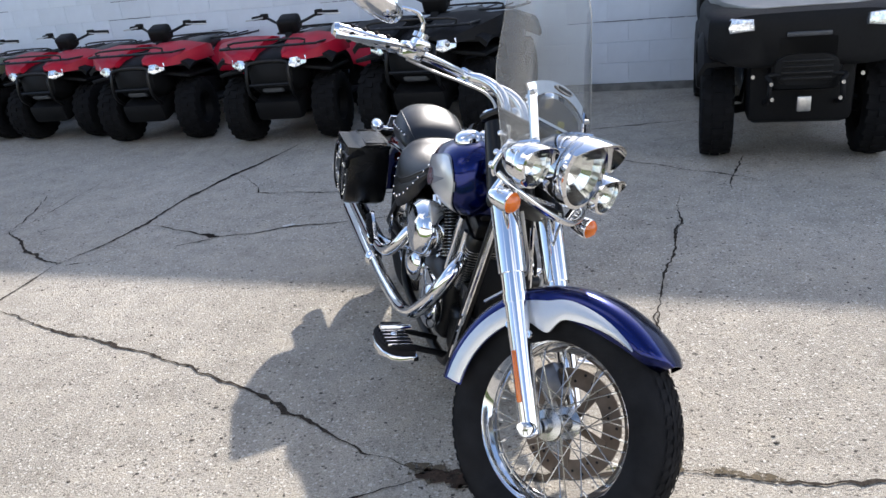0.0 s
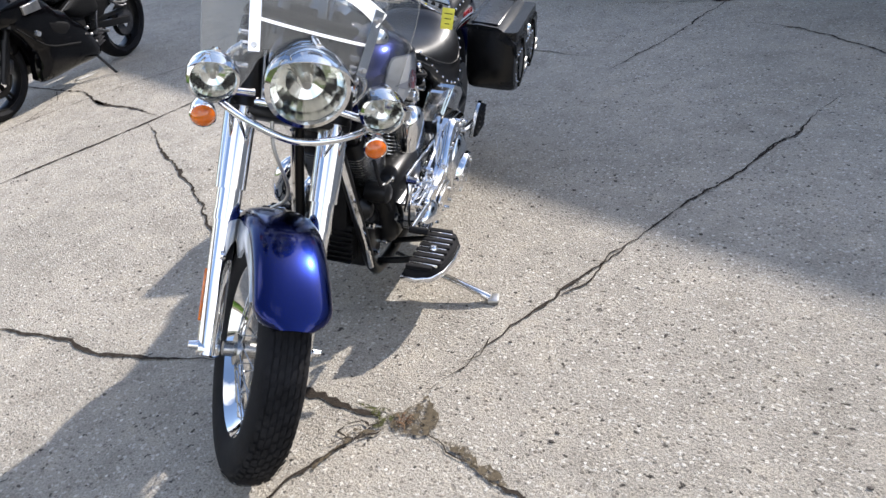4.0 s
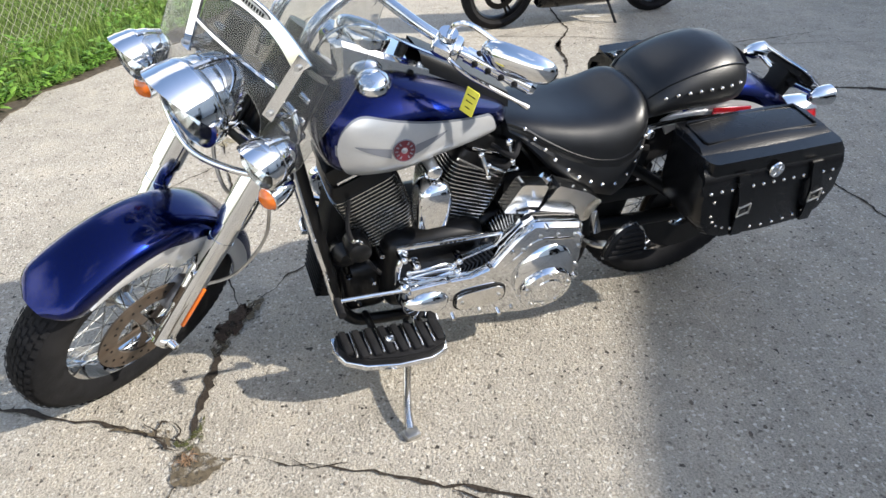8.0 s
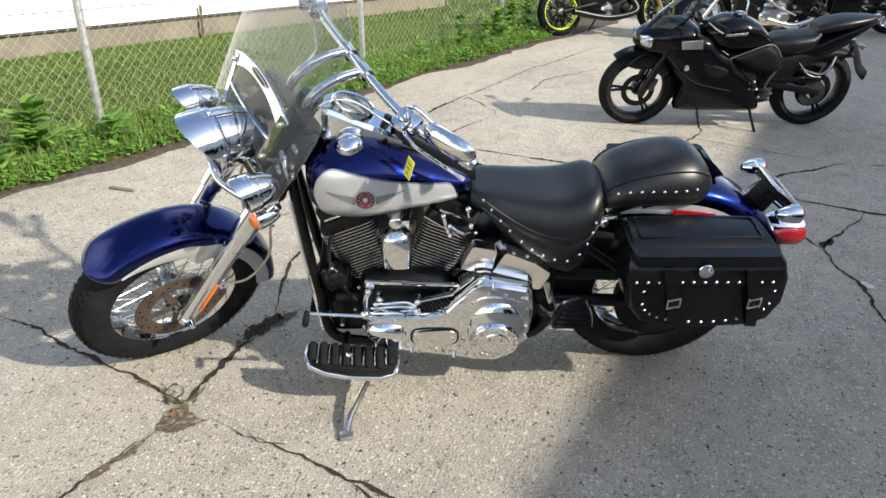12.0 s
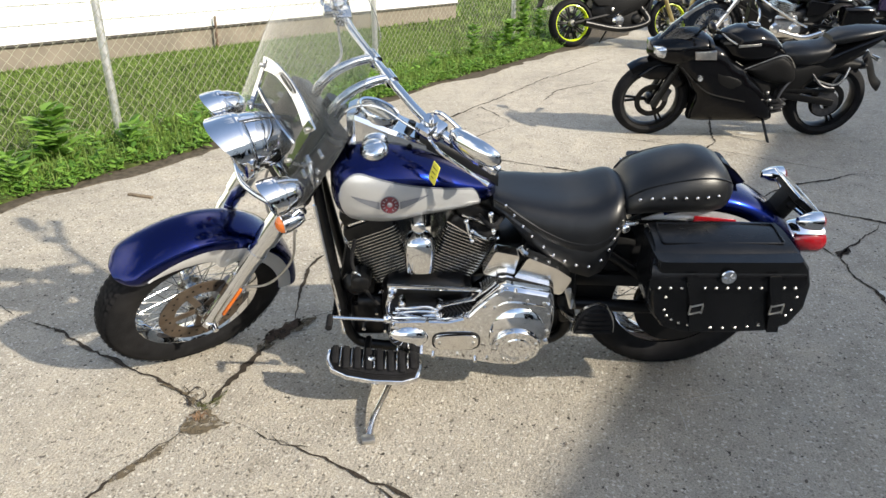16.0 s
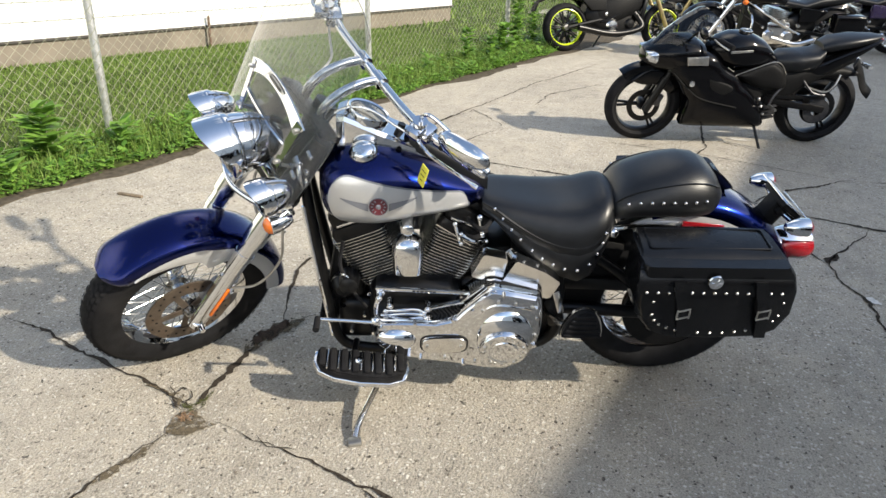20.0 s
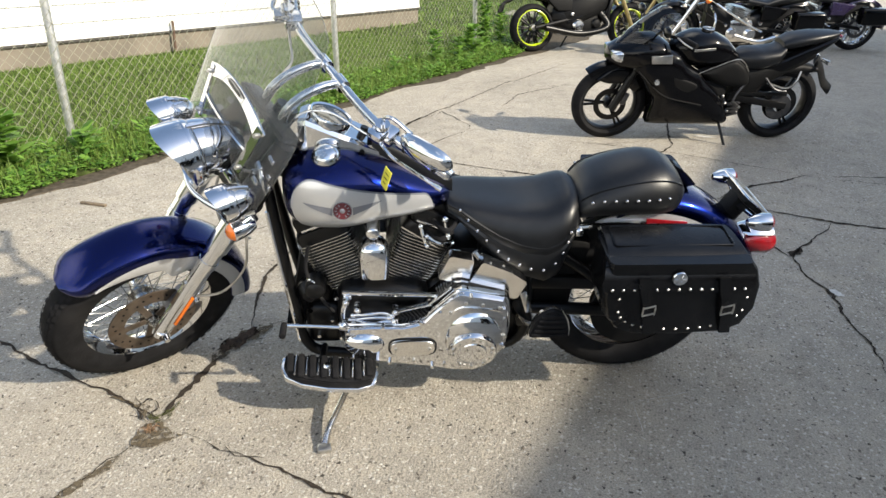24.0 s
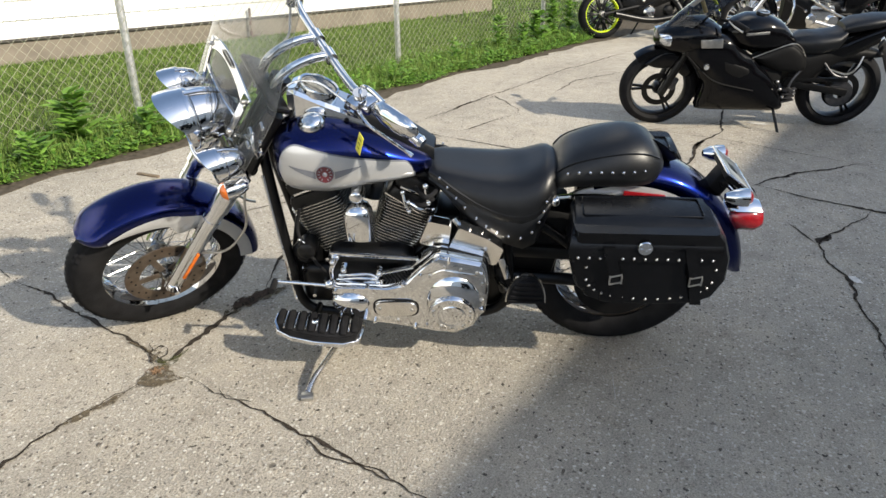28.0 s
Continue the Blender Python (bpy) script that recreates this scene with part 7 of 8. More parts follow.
def fat_wheel(parent, c, r, w, steer=0.0, rim_mat=None, label="knobbly black tyre"):
    """Axle along local Y."""
    m = Matrix.Translation(c) @ pose(0, 0, 0, 0, 0, steer)
    h = w / 2
    wheel = new("wheel")
    wheel.parent = parent
    b = revolve(B(), [(r * 0.5, -h * 0.8), (r * 0.62, -h), (r * 0.85, -h), (r * 0.95, -h * 0.82), (r * 0.965, 0), (r * 0.95, h * 0.82), (r * 0.85, h), (r * 0.62, h), (r * 0.5, h * 0.8), (r * 0.5, -h * 0.8)], m, 36)
    t = part("tyre", b, ATV_TYRE, wheel, label)
    b = B()
    for k in range(22):
        for j in (-1, 0, 1):
            a = 360 * (k + 0.5 * (j % 2)) / 22
            box(b, (r * 0.06, w * 0.27, r * 0.13), m @ pose(0, 0, 0, 0, a, 0) @ pose(r * 0.965 - (0.03 * r if j else 0), j * w * 0.33, 0) @ pose(0, 0, 0, 12 * j, 0, 10 * j))
    part("tread", b, ATV_TYRE, t)["kind"] = "stuff"
    b = revolve(B(), [(0.0, -h * 0.35), (r * 0.16, -h * 0.35), (r * 0.2, -h * 0.2), (r * 0.42, -h * 0.15), (r * 0.5, -h * 0.75), (r * 0.52, -h * 0.78), (r * 0.52, h * 0.78), (r * 0.5, h * 0.75), (r * 0.42, h * 0.15), (r * 0.2, h * 0.2), (r * 0.16, h * 0.35), (0.0, h * 0.35)], m, 28)
    part("rim", b, rim_mat or BLACK_MATT, wheel)
    return wheel


def hull(rows, n=24, e=0.75):
    """A lofted body from rows of x, half width, low, high."""
    b = B()
    loft(b, [[Vector((x, w * powc(math.cos(t), e), (lo + hi) / 2 + (hi - lo) / 2 * powc(math.sin(t), e))) for t in (2 * math.pi * k / n for k in range(n))] for x, w, lo, hi in rows])
    return recalc(b)


def quad(label, paint, m, size=1.0, rack=True, steer=0):
    """A utility quad bike: forward is local X, origin on the ground under its middle."""
    a = thing("quad_bike", label, "quad bike", m @ Matrix.Scale(size, 4), group="quad bikes along the wall")
    for s in (-1, 1):
        fat_wheel(a, (0.62, s * 0.42, 0.3), 0.3, 0.22, steer)
        fat_wheel(a, (-0.62, s * 0.4, 0.3), 0.3, 0.26)
    # front body: nose, fenders
    b = B()
    secs = []
    for x, w, lo, hi in ((0.95, 0.12, 0.56, 0.74), (0.92, 0.2, 0.5, 0.78), (0.8, 0.26, 0.44, 0.82), (0.6, 0.24, 0.44, 0.85), (0.4, 0.17, 0.46, 0.88)):
        secs.append([Vector((x, w * powc(math.cos(t), 0.6), (lo + hi) / 2 + (hi - lo) / 2 * powc(math.sin(t), 0.6))) for t in (2 * math.pi * k / 24 for k in range(24))])
    loft(b, secs)
    part("nose", recalc(b), BLACK_MATT, a, "black front body")
    for s in (-1, 1):
        b = B()
        secs = []
        for k in range(11):
            f = k / 10
            ang = radians(62 + 94 * f)
            x, z = 0.62 + 0.42 * math.cos(ang), 0.37 + 0.4 * math.sin(ang)
            wi, wo = 0.16 + 0.04 * f, 0.57 - 0.05 * abs(f - 0.45)
            th = 0.03
            secs.append([Vector((x, s * wi, z + 0.05)), Vector((x, s * (wi + wo) / 2, z + 0.065)), Vector((x, s * (wo - 0.05), z + 0.045)), Vector((x, s * wo, z)), Vector((x, s * (wo - 0.015), z - 0.035)), Vector((x, s * (wo - 0.06), z + 0.01)), Vector((x, s * wi, z + 0.02))])
        loft(b, secs)
        part("front_fender", recalc(b), BLACK_MATT, a, "black plastic wheel arch")
        b = B()
        secs = []
        for k in range(9):
            f = k / 8
            ang = radians(20 + 140 * f)
            x, z = -0.62 + 0.42 * math.cos(ang), 0.36 + 0.4 * math.sin(ang)
            secs.append([Vector((x, s * 0.16, z + 0.06)), Vector((x, s * 0.4, z + 0.07)), Vector((x, s * 0.56, z + 0.01)), Vector((x, s * 0.54, z - 0.02)), Vector((x, s * 0.4, z + 0.03)), Vector((x, s * 0.16, z + 0.03))])
        loft(b, secs)
        part("rear_fender", recalc(b), paint, a, "coloured plastic rear fender")
        b = B()
        loft(b, [[Vector((x, s * y0, z0)), Vector((x, s * y0, z1)), Vector((x, s * (y0 + y1) / 2, z1 + 0.012)), Vector((x, s * y1, z1 - 0.03)), Vector((x, s * (y1 + 0.02), z0 - 0.02))]
                 for x, y0, y1, z0, z1 in ((0.955, 0.15, 0.24, 0.78, 0.795), (0.93, 0.13, 0.31, 0.765, 0.82), (0.82, 0.12, 0.44, 0.77, 0.862), (0.68, 0.11, 0.56, 0.78, 0.905), (0.52, 0.1, 0.6, 0.79, 0.925), (0.36, 0.1, 0.55, 0.78, 0.9))])
        part("hood_wedge", recalc(b), paint, a, "sloping coloured hood beside the lamp")
        b = B()
        lm = pose(0.91, s * 0.245, 0.735, 0, -12, s * 24)
        slab(b, [(-0.07 * s, -0.035), (-0.02 * s, -0.06), (0.085 * s, -0.03), (0.09 * s, 0.04), (-0.05 * s, 0.03)], 0.05, lm @ pose(0, 0, 0, 90, 0, 90), 0.006)
        hl = part("headlamp", recalc(b), LAMP_SILVER, a, "clear angular headlamp")
        b = ball(B(), lm @ Vector((0.052, s * 0.02, 0.0)), 0.022, 0.6, 1, 1, 10, 8)
        part("bulb_cover", b, STEEL, hl)
        b = tube(B(), [(0.5, s * 0.2, 0.36), (0.62, s * 0.3, 0.29)], 0.02, 8, smooth=False)
        part("suspension_arm", b, BLACK, a)
        b = tube(B(), [(0.5, s * 0.2, 0.5), (0.6, s * 0.26, 0.62)], 0.03, 8, smooth=False)
        part("suspension_arm", b, BLACK, a)
        b = box(B(), (0.5, 0.22, 0.03), pose(0.0, s * 0.32, 0.3), 0.01)
        part("footwell", b, BLACK_MATT, a)
    # bumper
    b = tube(B(), [(0.86, -0.2, 0.4), (0.98, -0.2, 0.5), (0.99, -0.19, 0.66), (0.95, -0.16, 0.74), (0.95, 0.16, 0.74), (0.99, 0.19, 0.66), (0.98, 0.2, 0.5), (0.86, 0.2, 0.4)], 0.016, 8)
    tube(b, [(0.985, -0.2, 0.56), (0.985, 0.2, 0.56)], 0.014, 8, smooth=False)
    part("bumper", b, BLACK, a, "black tubular bumper")
    b = box(B(), (0.06, 0.2, 0.2), pose(0.9, 0, 0.58), 0.02)
    for k in range(5):
        box(b, (0.01, 0.18, 0.012), pose(0.935, 0, 0.51 + 0.035 * k))
    part("grille", b, GREY_PLASTIC, a, "dark slatted grille")
    # racks
    if rack:
        for x0, x1, z in ((0.42, 0.9, 0.87), (-1.0, -0.42, 0.86)):
            b = tube(B(), [(x0, -0.42, z), (x1 - 0.05, -0.44, z), (x1, -0.36, z), (x1, 0.36, z), (x1 - 0.05, 0.44, z), (x0, 0.42, z), (x0, -0.42, z)], 0.011, 7, n=3)
            for k in range(5):
                y = -0.3 + 0.15 * k
                cyl(b, (x0, y, z), (x1, y, z), 0.008, seg=6)
            tube(b, [(x1, -0.34, z), (x1 + 0.01, -0.3, z + 0.05), (x1 + 0.01, 0.3, z + 0.05), (x1, 0.34, z)], 0.009, 6, n=3)
            part("rack", b, BLACK, a, "black tubular cargo rack")
    # tank, seat, engine
    b = B()
    secs = []
    for x, w, lo, hi in ((0.42, 0.1, 0.6, 0.86), (0.36, 0.15, 0.55, 0.9), (0.2, 0.16, 0.5, 0.88), (0.1, 0.13, 0.5, 0.8)):
        secs.append([Vector((x, w * powc(math.cos(t), 0.7), (lo + hi) / 2 + (hi - lo) / 2 * powc(math.sin(t), 0.7))) for t in (2 * math.pi * k / 20 for k in range(20))])
    loft(b, secs)
    part("tank_cover", recalc(b), paint, a)
    b = box(B(), (0.75, 0.3, 0.13), pose(-0.25, 0, 0.8, 0, 3, 0), 0.05, 3)
    part("seat", b, LEATHER, a, "black seat")
    b = box(B(), (1.2, 0.42, 0.36), pose(-0.02, 0, 0.42), 0.06)
    part("engine", b, BLACK_MATT, a)
    b = box(B(), (0.34, 0.44, 0.2), pose(0.74, 0, 0.36, 0, 18, 0), 0.05)
    part("skid_plate", b, BLACK_MATT, a, "black skid plate under the nose")
    for s in (-1, 1):
        b = box(B(), (0.56, 0.34, 0.03), pose(0.55, s * 0.36, 0.66, s * -8, 0, 0), 0.01)
        part("wheel_arch_liner", b, BLACK_MATT, a)
    # bars
    b = tube(B(), [(0.16, -0.4, 1.06), (0.22, -0.28, 1.07), (0.3, -0.12, 1.01), (0.32, 0, 0.985), (0.3, 0.12, 1.01), (0.22, 0.28, 1.07), (0.16, 0.4, 1.06)], 0.013, 8)
    bar = part("handlebar", b, BLACK, a, "black handlebar")
    b = box(B(), (0.06, 0.08, 0.2), pose(0.36, 0, 0.91, 0, -18, 0), 0.02)
    part("steering_column", b, BLACK_MATT, bar)
    b = box(B(), (0.17, 0.2, 0.15), pose(0.32, 0, 1.0, 0, 20, 0), 0.04, 3)
    part("bar_pod", b, BLACK_MATT, bar, "dark instrument pod")
    for s in (-1, 1):
        b = cyl(B(), (0.205, s * 0.3, 1.07), (0.15, s * 0.43, 1.06), 0.019, seg=10)
        part("grip", b, RUBBER, bar)
        b = box(B(), (0.06, 0.07, 0.055), pose(0.24, s * 0.27, 1.075), 0.012)
        part("switch_block", b, BLACK_MATT, bar)
        b = tube(B(), [(0.27, s * 0.27, 1.07), (0.27, s * 0.36, 1.06), (0.22, s * 0.47, 1.05)], 0.007, 6)
        part("lever", b, STEEL, bar)
    return a


def facing(x, y, fx, fy, size=1.0):
    return pose(x, y, 0, 0, 0, math.degrees(math.atan2(fy, fx)))


# the front axles stand at the given places
def quad_at(label, paint, ax, ay, fx, fy, size=1.0, steer=0):
    f = Vector((fx, fy)).normalized()
    ax, ay = ax + 0.1, ay - 0.026
    quad(label, paint, facing(ax - 0.62 * size * f.x, ay - 0.62 * size * f.y, f.x, f.y), size, True, steer)


quad_at("red quad bike with black racks parked by the wall", PLASTIC_RED, -1.566, 6.688, -0.16, -0.99, 0.98)
quad_at("red quad bike with black racks parked by the wall", PLASTIC_RED, -2.955, 7.15, -0.18, -0.98, 0.975, 6)
quad_at("red quad bike with black racks parked by the wall", PLASTIC_RED, -4.185, 7.693, -0.2, -0.98, 0.947)
quad_at("olive green quad bike parked between red ones", PLASTIC_GREEN, -5.353, 8.02, -0.2, -0.98, 0.922, -6)
quad_at("red quad bike at the far end of the row", PLASTIC_RED, -6.459, 8.358, -0.2, -0.98, 0.917)
quad_at("large black quad bike parked behind the cruiser", BLACK_MATT, -0.259, 6.337, -0.3, -0.95, 1.065)
quad_at("quad bike standing inside the open garage door", BLACK_MATT, -10.3, 11.45, 0.2, -0.98, 1.0)


def side_by_side(label, paint, m):
    """A two-seat utility vehicle; forward local X, origin under the front axle."""
    a = thing("utility_vehicle", label, "utility vehicle", m)
    for s in (-1, 1):
        fat_wheel(a, (0, s * 0.515, 0.32), 0.32, 0.22)
        fat_wheel(a, (-1.95, s * 0.5, 0.32), 0.32, 0.28)
    part("front_shell", hull([(0.47, 0.3, 0.66, 0.9), (0.45, 0.5, 0.64, 0.95), (0.36, 0.6, 0.66, 0.97), (0.0, 0.63, 0.68, 0.99), (-0.55, 0.64, 0.6, 1.0)], 32, 0.35), BLACK_MATT, a, "black plastic front shell")
    part("hood", hull([(0.36, 0.26, 0.96, 0.975), (0.32, 0.36, 0.95, 0.985), (0.15, 0.5, 0.95, 1.02), (-0.2, 0.58, 0.94, 1.06), (-0.5, 0.6, 0.95, 1.09)], 32, 0.5), paint, a, "glossy hood coloured grey for its reflections")
    b = box(B(), (0.1, 0.44, 0.36), pose(0.42, 0, 0.68), 0.05)
    gr = part("front_panel", b, BLACK, a, "black front panel")
    b = slab(B(), [(0.19 * powc(math.cos(t), 0.6), 0.09 * powc(math.sin(t), 0.6)) for t in (2 * math.pi * k / 28 for k in range(28))], 0.03, pose(0.46, 0, 0.63) @ pose(0, 0, 0, 90, 0, 90), 0.008)
    part("grille_surround", b, BLACK_MATT, gr, "oval grille surround")
    for k in range(4):
        b = box(B(), (0.02, 0.3, 0.014), pose(0.492, 0, 0.58 + 0.033 * k), 0.004)
        part("grille_bar", b, BLACK, gr)
    b = box(B(), (0.02, 0.26, 0.025), pose(0.485, 0, 0.83), 0.006)
    part("badge_bar", b, GREY_PLASTIC, gr, "grey bar")
    b = box(B(), (0.02, 0.085, 0.09), pose(0.485, 0.0, 0.43), 0.008)
    part("winch_plate", b, STEEL, gr, "small steel plate")
    b = tube(B(), [(0.3, -0.22, 0.4), (0.5, -0.22, 0.46), (0.51, -0.21, 0.56), (0.48, -0.2, 0.6), (0.48, 0.2, 0.6), (0.51, 0.21, 0.56), (0.5, 0.22, 0.46), (0.3, 0.22, 0.4)], 0.016, 8)
    part("bumper", b, BLACK_MATT, a, "black tube bumper")
    for s in (-1, 1):
        b = B()
        slab(b, [(-0.08 * s, -0.03), (0.07 * s, -0.048), (0.1 * s, 0.01), (0.07 * s, 0.04), (-0.07 * s, 0.034)], 0.06, pose(0.415, s * 0.385, 0.885, 0, -8, s * 16) @ pose(0, 0, 0, 90, 0, 90), 0.008)
        hl = part("headlamp", recalc(b), LAMP_SILVER, a, "clear angular headlamp")
        for q in (-0.03, 0.05):
            part("lamp_bulb", ball(B(), (0.447 - 0.1 * q, s * (0.39 + q), 0.903), 0.022, 0.5, 1, 1, 12, 8), GREY_PLASTIC, hl)
        b = B()
        secs = []
        for k in range(11):
            ang = radians(38 + 110 * k / 10)
            x, z = 0.44 * math.cos(ang), 0.36 + 0.42 * math.sin(ang)
            secs.append([Vector((x, s * 0.36, z + 0.06)), Vector((x, s * 0.62, z + 0.05)), Vector((x, s * 0.66, z - 0.02)), Vector((x, s * 0.64, z - 0.03)), Vector((x, s * 0.6, z + 0.02)), Vector((x, s * 0.36, z + 0.03))])
        loft(b, secs)
        part("fender_flare", recalc(b), BLACK_MATT, a)
        b = tube(B(), [(0.1, s * 0.16, 0.36), (0.0, s * 0.42, 0.3)], 0.03, 8, smooth=False)
        part("suspension_arm", b, BLACK_MATT, a)
        b = tube(B(), [(-0.05, s * 0.18, 0.42), (0.0, s * 0.42, 0.36)], 0.018, 8, smooth=False)
        part("suspension_arm", b, BLACK, a)
        b = cyl(B(), (0.02, s * 0.24, 0.75), (0.04, s * 0.34, 0.36), 0.035, seg=12)
        part("damper", b, BLACK, a)
        for x, y, z in ((0.53, 0.2, 0.47), (0.53, 0.21, 0.56), (0.5, 0.32, 0.6)):
            b = cyl(B(), (x, s * y, z), (x + 0.015, s * y, z), 0.012, seg=8)
            part("bolt", b, STEEL, a)
        b = tube(B(), [(-0.5, s * 0.6, 1.05), (-0.95, s * 0.6, 1.85), (-1.6, s * 0.6, 1.9), (-1.75, s * 0.6, 1.0)], 0.025, 8)
        part("roll_bar", b, BLACK, a)
        b = box(B(), (0.9, 0.1, 0.4), pose(-0.95, s * 0.6, 0.55), 0.03)
        part("side_sill", b, BLACK_MATT, a)
        b = box(B(), (0.5, 0.45, 0.14), pose(-1.2, s * 0.28, 0.72), 0.04)
        box(b, (0.14, 0.45, 0.5), pose(-1.42, s * 0.28, 0.98, 0, -12, 0), 0.04)
        part("seat", b, LEATHER, a)
    b = box(B(), (0.5, 0.66, 0.44), pose(0.08, 0, 0.5), 0.05)
    part("underbody", b, BLACK_MATT, a, "black underbody between the wheels")
    b = box(B(), (2.3, 0.6, 0.2), pose(-0.9, 0, 0.36), 0.03)
    part("chassis", b, BLACK, a)
    b = box(B(), (0.9, 1.25, 0.35), pose(-2.05, 0, 0.85), 0.04)
    part("cargo_bed", b, BLACK_MATT, a)
    return a


# hood: its grey-beige reflections are put into the plastic's colour
side_by_side("black utility vehicle with a glossy hood coloured grey for its reflections", mat("reflecting_grey_plastic", (0.2, 0.2, 0.185), 0.35, vary=0.2, scale=6, dirt=0.35, dirt_color=(0.3, 0.28, 0.24)), facing(2.25, 4.87, -0.26, -0.966) @ Matrix.Diagonal((1, 0.9, 1, 1)))


# ---- other motorcycles ----
def spoke_wheel(parent, c, r, w, rim, spokes=5, steer=0, name="wheel"):
    m = Matrix.Translation(c) @ pose(0, 0, 0, 0, 0, steer)
    h = w / 2
    wheel = new(name)
    wheel.parent = parent
    b = revolve(B(), [(r * 0.74, -h * 0.7), (r * 0.82, -h), (r * 0.92, -h * 0.85), (r * 0.985, -h * 0.45), (r, 0), (r * 0.985, h * 0.45), (r * 0.92, h * 0.85), (r * 0.82, h), (r * 0.74, h * 0.7), (r * 0.74, -h * 0.7)], m, 48)
    part("tyre", b, RUBBER, wheel, "smooth black road tyre")
    b = revolve(B(), [(r * 0.76, -h * 0.7), (r * 0.72, -h * 0.75), (r * 0.68, -h * 0.3), (r * 0.68, h * 0.3), (r * 0.72, h * 0.75), (r * 0.76, h * 0.7), (r * 0.76, -h * 0.7)], m, 48)
    part("rim", b, rim, wheel)
    for k in range(spokes):
        b = B()
        for d in (-5, 5):
            box(b, (r * 0.56, w * 0.22, 0.018), m @ pose(0, 0, 0, 0, 360 * k / spokes + d, 0) @ pose(r * 0.42, 0, 0), 0.004)
        part("spoke", b, BLACK if rim == NEON else rim, wheel)
    b = revolve(B(), [(0.0, -h * 0.9), (0.035, -h * 0.9), (0.045, -h * 0.4), (0.045, h * 0.4), (0.035, h * 0.9), (0.0, h * 0.9)], m, 20)
    part("hub", b, BLACK if rim == BLACK else STEEL, wheel)
    b = revolve(B(), [(r * 0.3, h * 0.75), (r * 0.44, h * 0.75), (r * 0.44, h * 0.82), (r * 0.3, h * 0.82), (r * 0.3, h * 0.75)], m, 36)
    part("brake_disc", b, BLACK if rim == BLACK else DARK_STEEL, wheel)
    return wheel


def panel(outline, y, depth, s, bevel=0.012):
    """A shaped side panel standing at y, outline in X and Z."""
    b = slab(B(), outline, depth, Matrix.Translation((0, s * y, 0)) @ Matrix(((1, 0, 0, 0), (0, 0, s, 0), (0, 1, 0, 0), (0, 0, 0, 1))), bevel)
    return recalc(b)


def side_stand(a, x, y, z, fx, fy, lean):
    fz = (0.008 + math.sin(lean) * fy) / math.cos(lean)
    part("side_stand", tube(B(), [(x, y, z), (fx, fy, fz)], 0.011, 8, smooth=False), BLACK, a, "black side stand")


def bulged(outline, y, depth, s):
    """A side panel that swells outwards from its rim."""
    cx = sum(p[0] for p in outline) / len(outline)
    cz = sum(p[1] for p in outline) / len(outline)
    line = [(p.x, p.y) for p in smooth_line([(x, z, 0) for x, z in outline + outline[:1]], 4)[:-1]]
    b = B()
    loft(b, [[Vector((cx + (x - cx) * q, s * (y + depth * d), cz + (z - cz) * q)) for x, z in line] for d, q in ((-0.9, 0.97), (0.0, 1.0), (0.35, 0.97), (0.7, 0.86), (0.9, 0.68), (1.0, 0.4))])
    return recalc(b)


sport = thing("sport_motorcycle", "black fully faired sport motorcycle on its side stand", "motorcycle", pose(-4.06, 4.43, 0, -11, 0, -73.5))
spoke_wheel(sport, (1.355, 0, 0.295), 0.295, 0.1, BLACK, 3, 0, "front_wheel")
spoke_wheel(sport, (-0.02, 0, 0.31), 0.31, 0.135, BLACK, 3, 0, "rear_wheel")
b = B()
loft(b, [[Vector((1.355 + rr * math.cos(radians(a)), y, 0.295 + rr * math.sin(radians(a)))) for y, rr in ((-0.068, 0.285), (-0.06, 0.325), (0, 0.345), (0.06, 0.325), (0.068, 0.285), (0.06, 0.283), (0, 0.33), (-0.06, 0.283))] for a in range(50, 185, 9)])
part("front_mudguard", recalc(b), BLACK_PAINT, sport, "glossy black front mudguard")
for s in (-1, 1):
    part("fork_leg", cyl(B(), (1.345, s * 0.085, 0.26), (1.12, s * 0.085, 0.8), 0.022, seg=14), BLACK, sport)
part("nose_fairing", hull([(1.44, 0.03, 0.655, 0.71), (1.42, 0.09, 0.63, 0.745), (1.34, 0.15, 0.6, 0.79), (1.22, 0.19, 0.585, 0.83), (1.08, 0.2, 0.6, 0.84), (1.0, 0.18, 0.62, 0.8)]), BLACK_PAINT, sport, "pointed black nose fairing")
b = B()
loft(b, [[Vector((x - 0.09 * v * v, w * v, z - 0.05 * v * v)) for v in (-1, -0.7, -0.35, 0, 0.35, 0.7, 1)] for x, w, z in ((1.38, 0.1, 0.77), (1.29, 0.15, 0.87), (1.18, 0.16, 0.965), (1.07, 0.14, 1.04), (1.03, 0.12, 1.05))], close=False)
o = part("windscreen", recalc(b), see_through("dark_screen", (0.25, 0.26, 0.27)), sport, "smoked low windscreen")
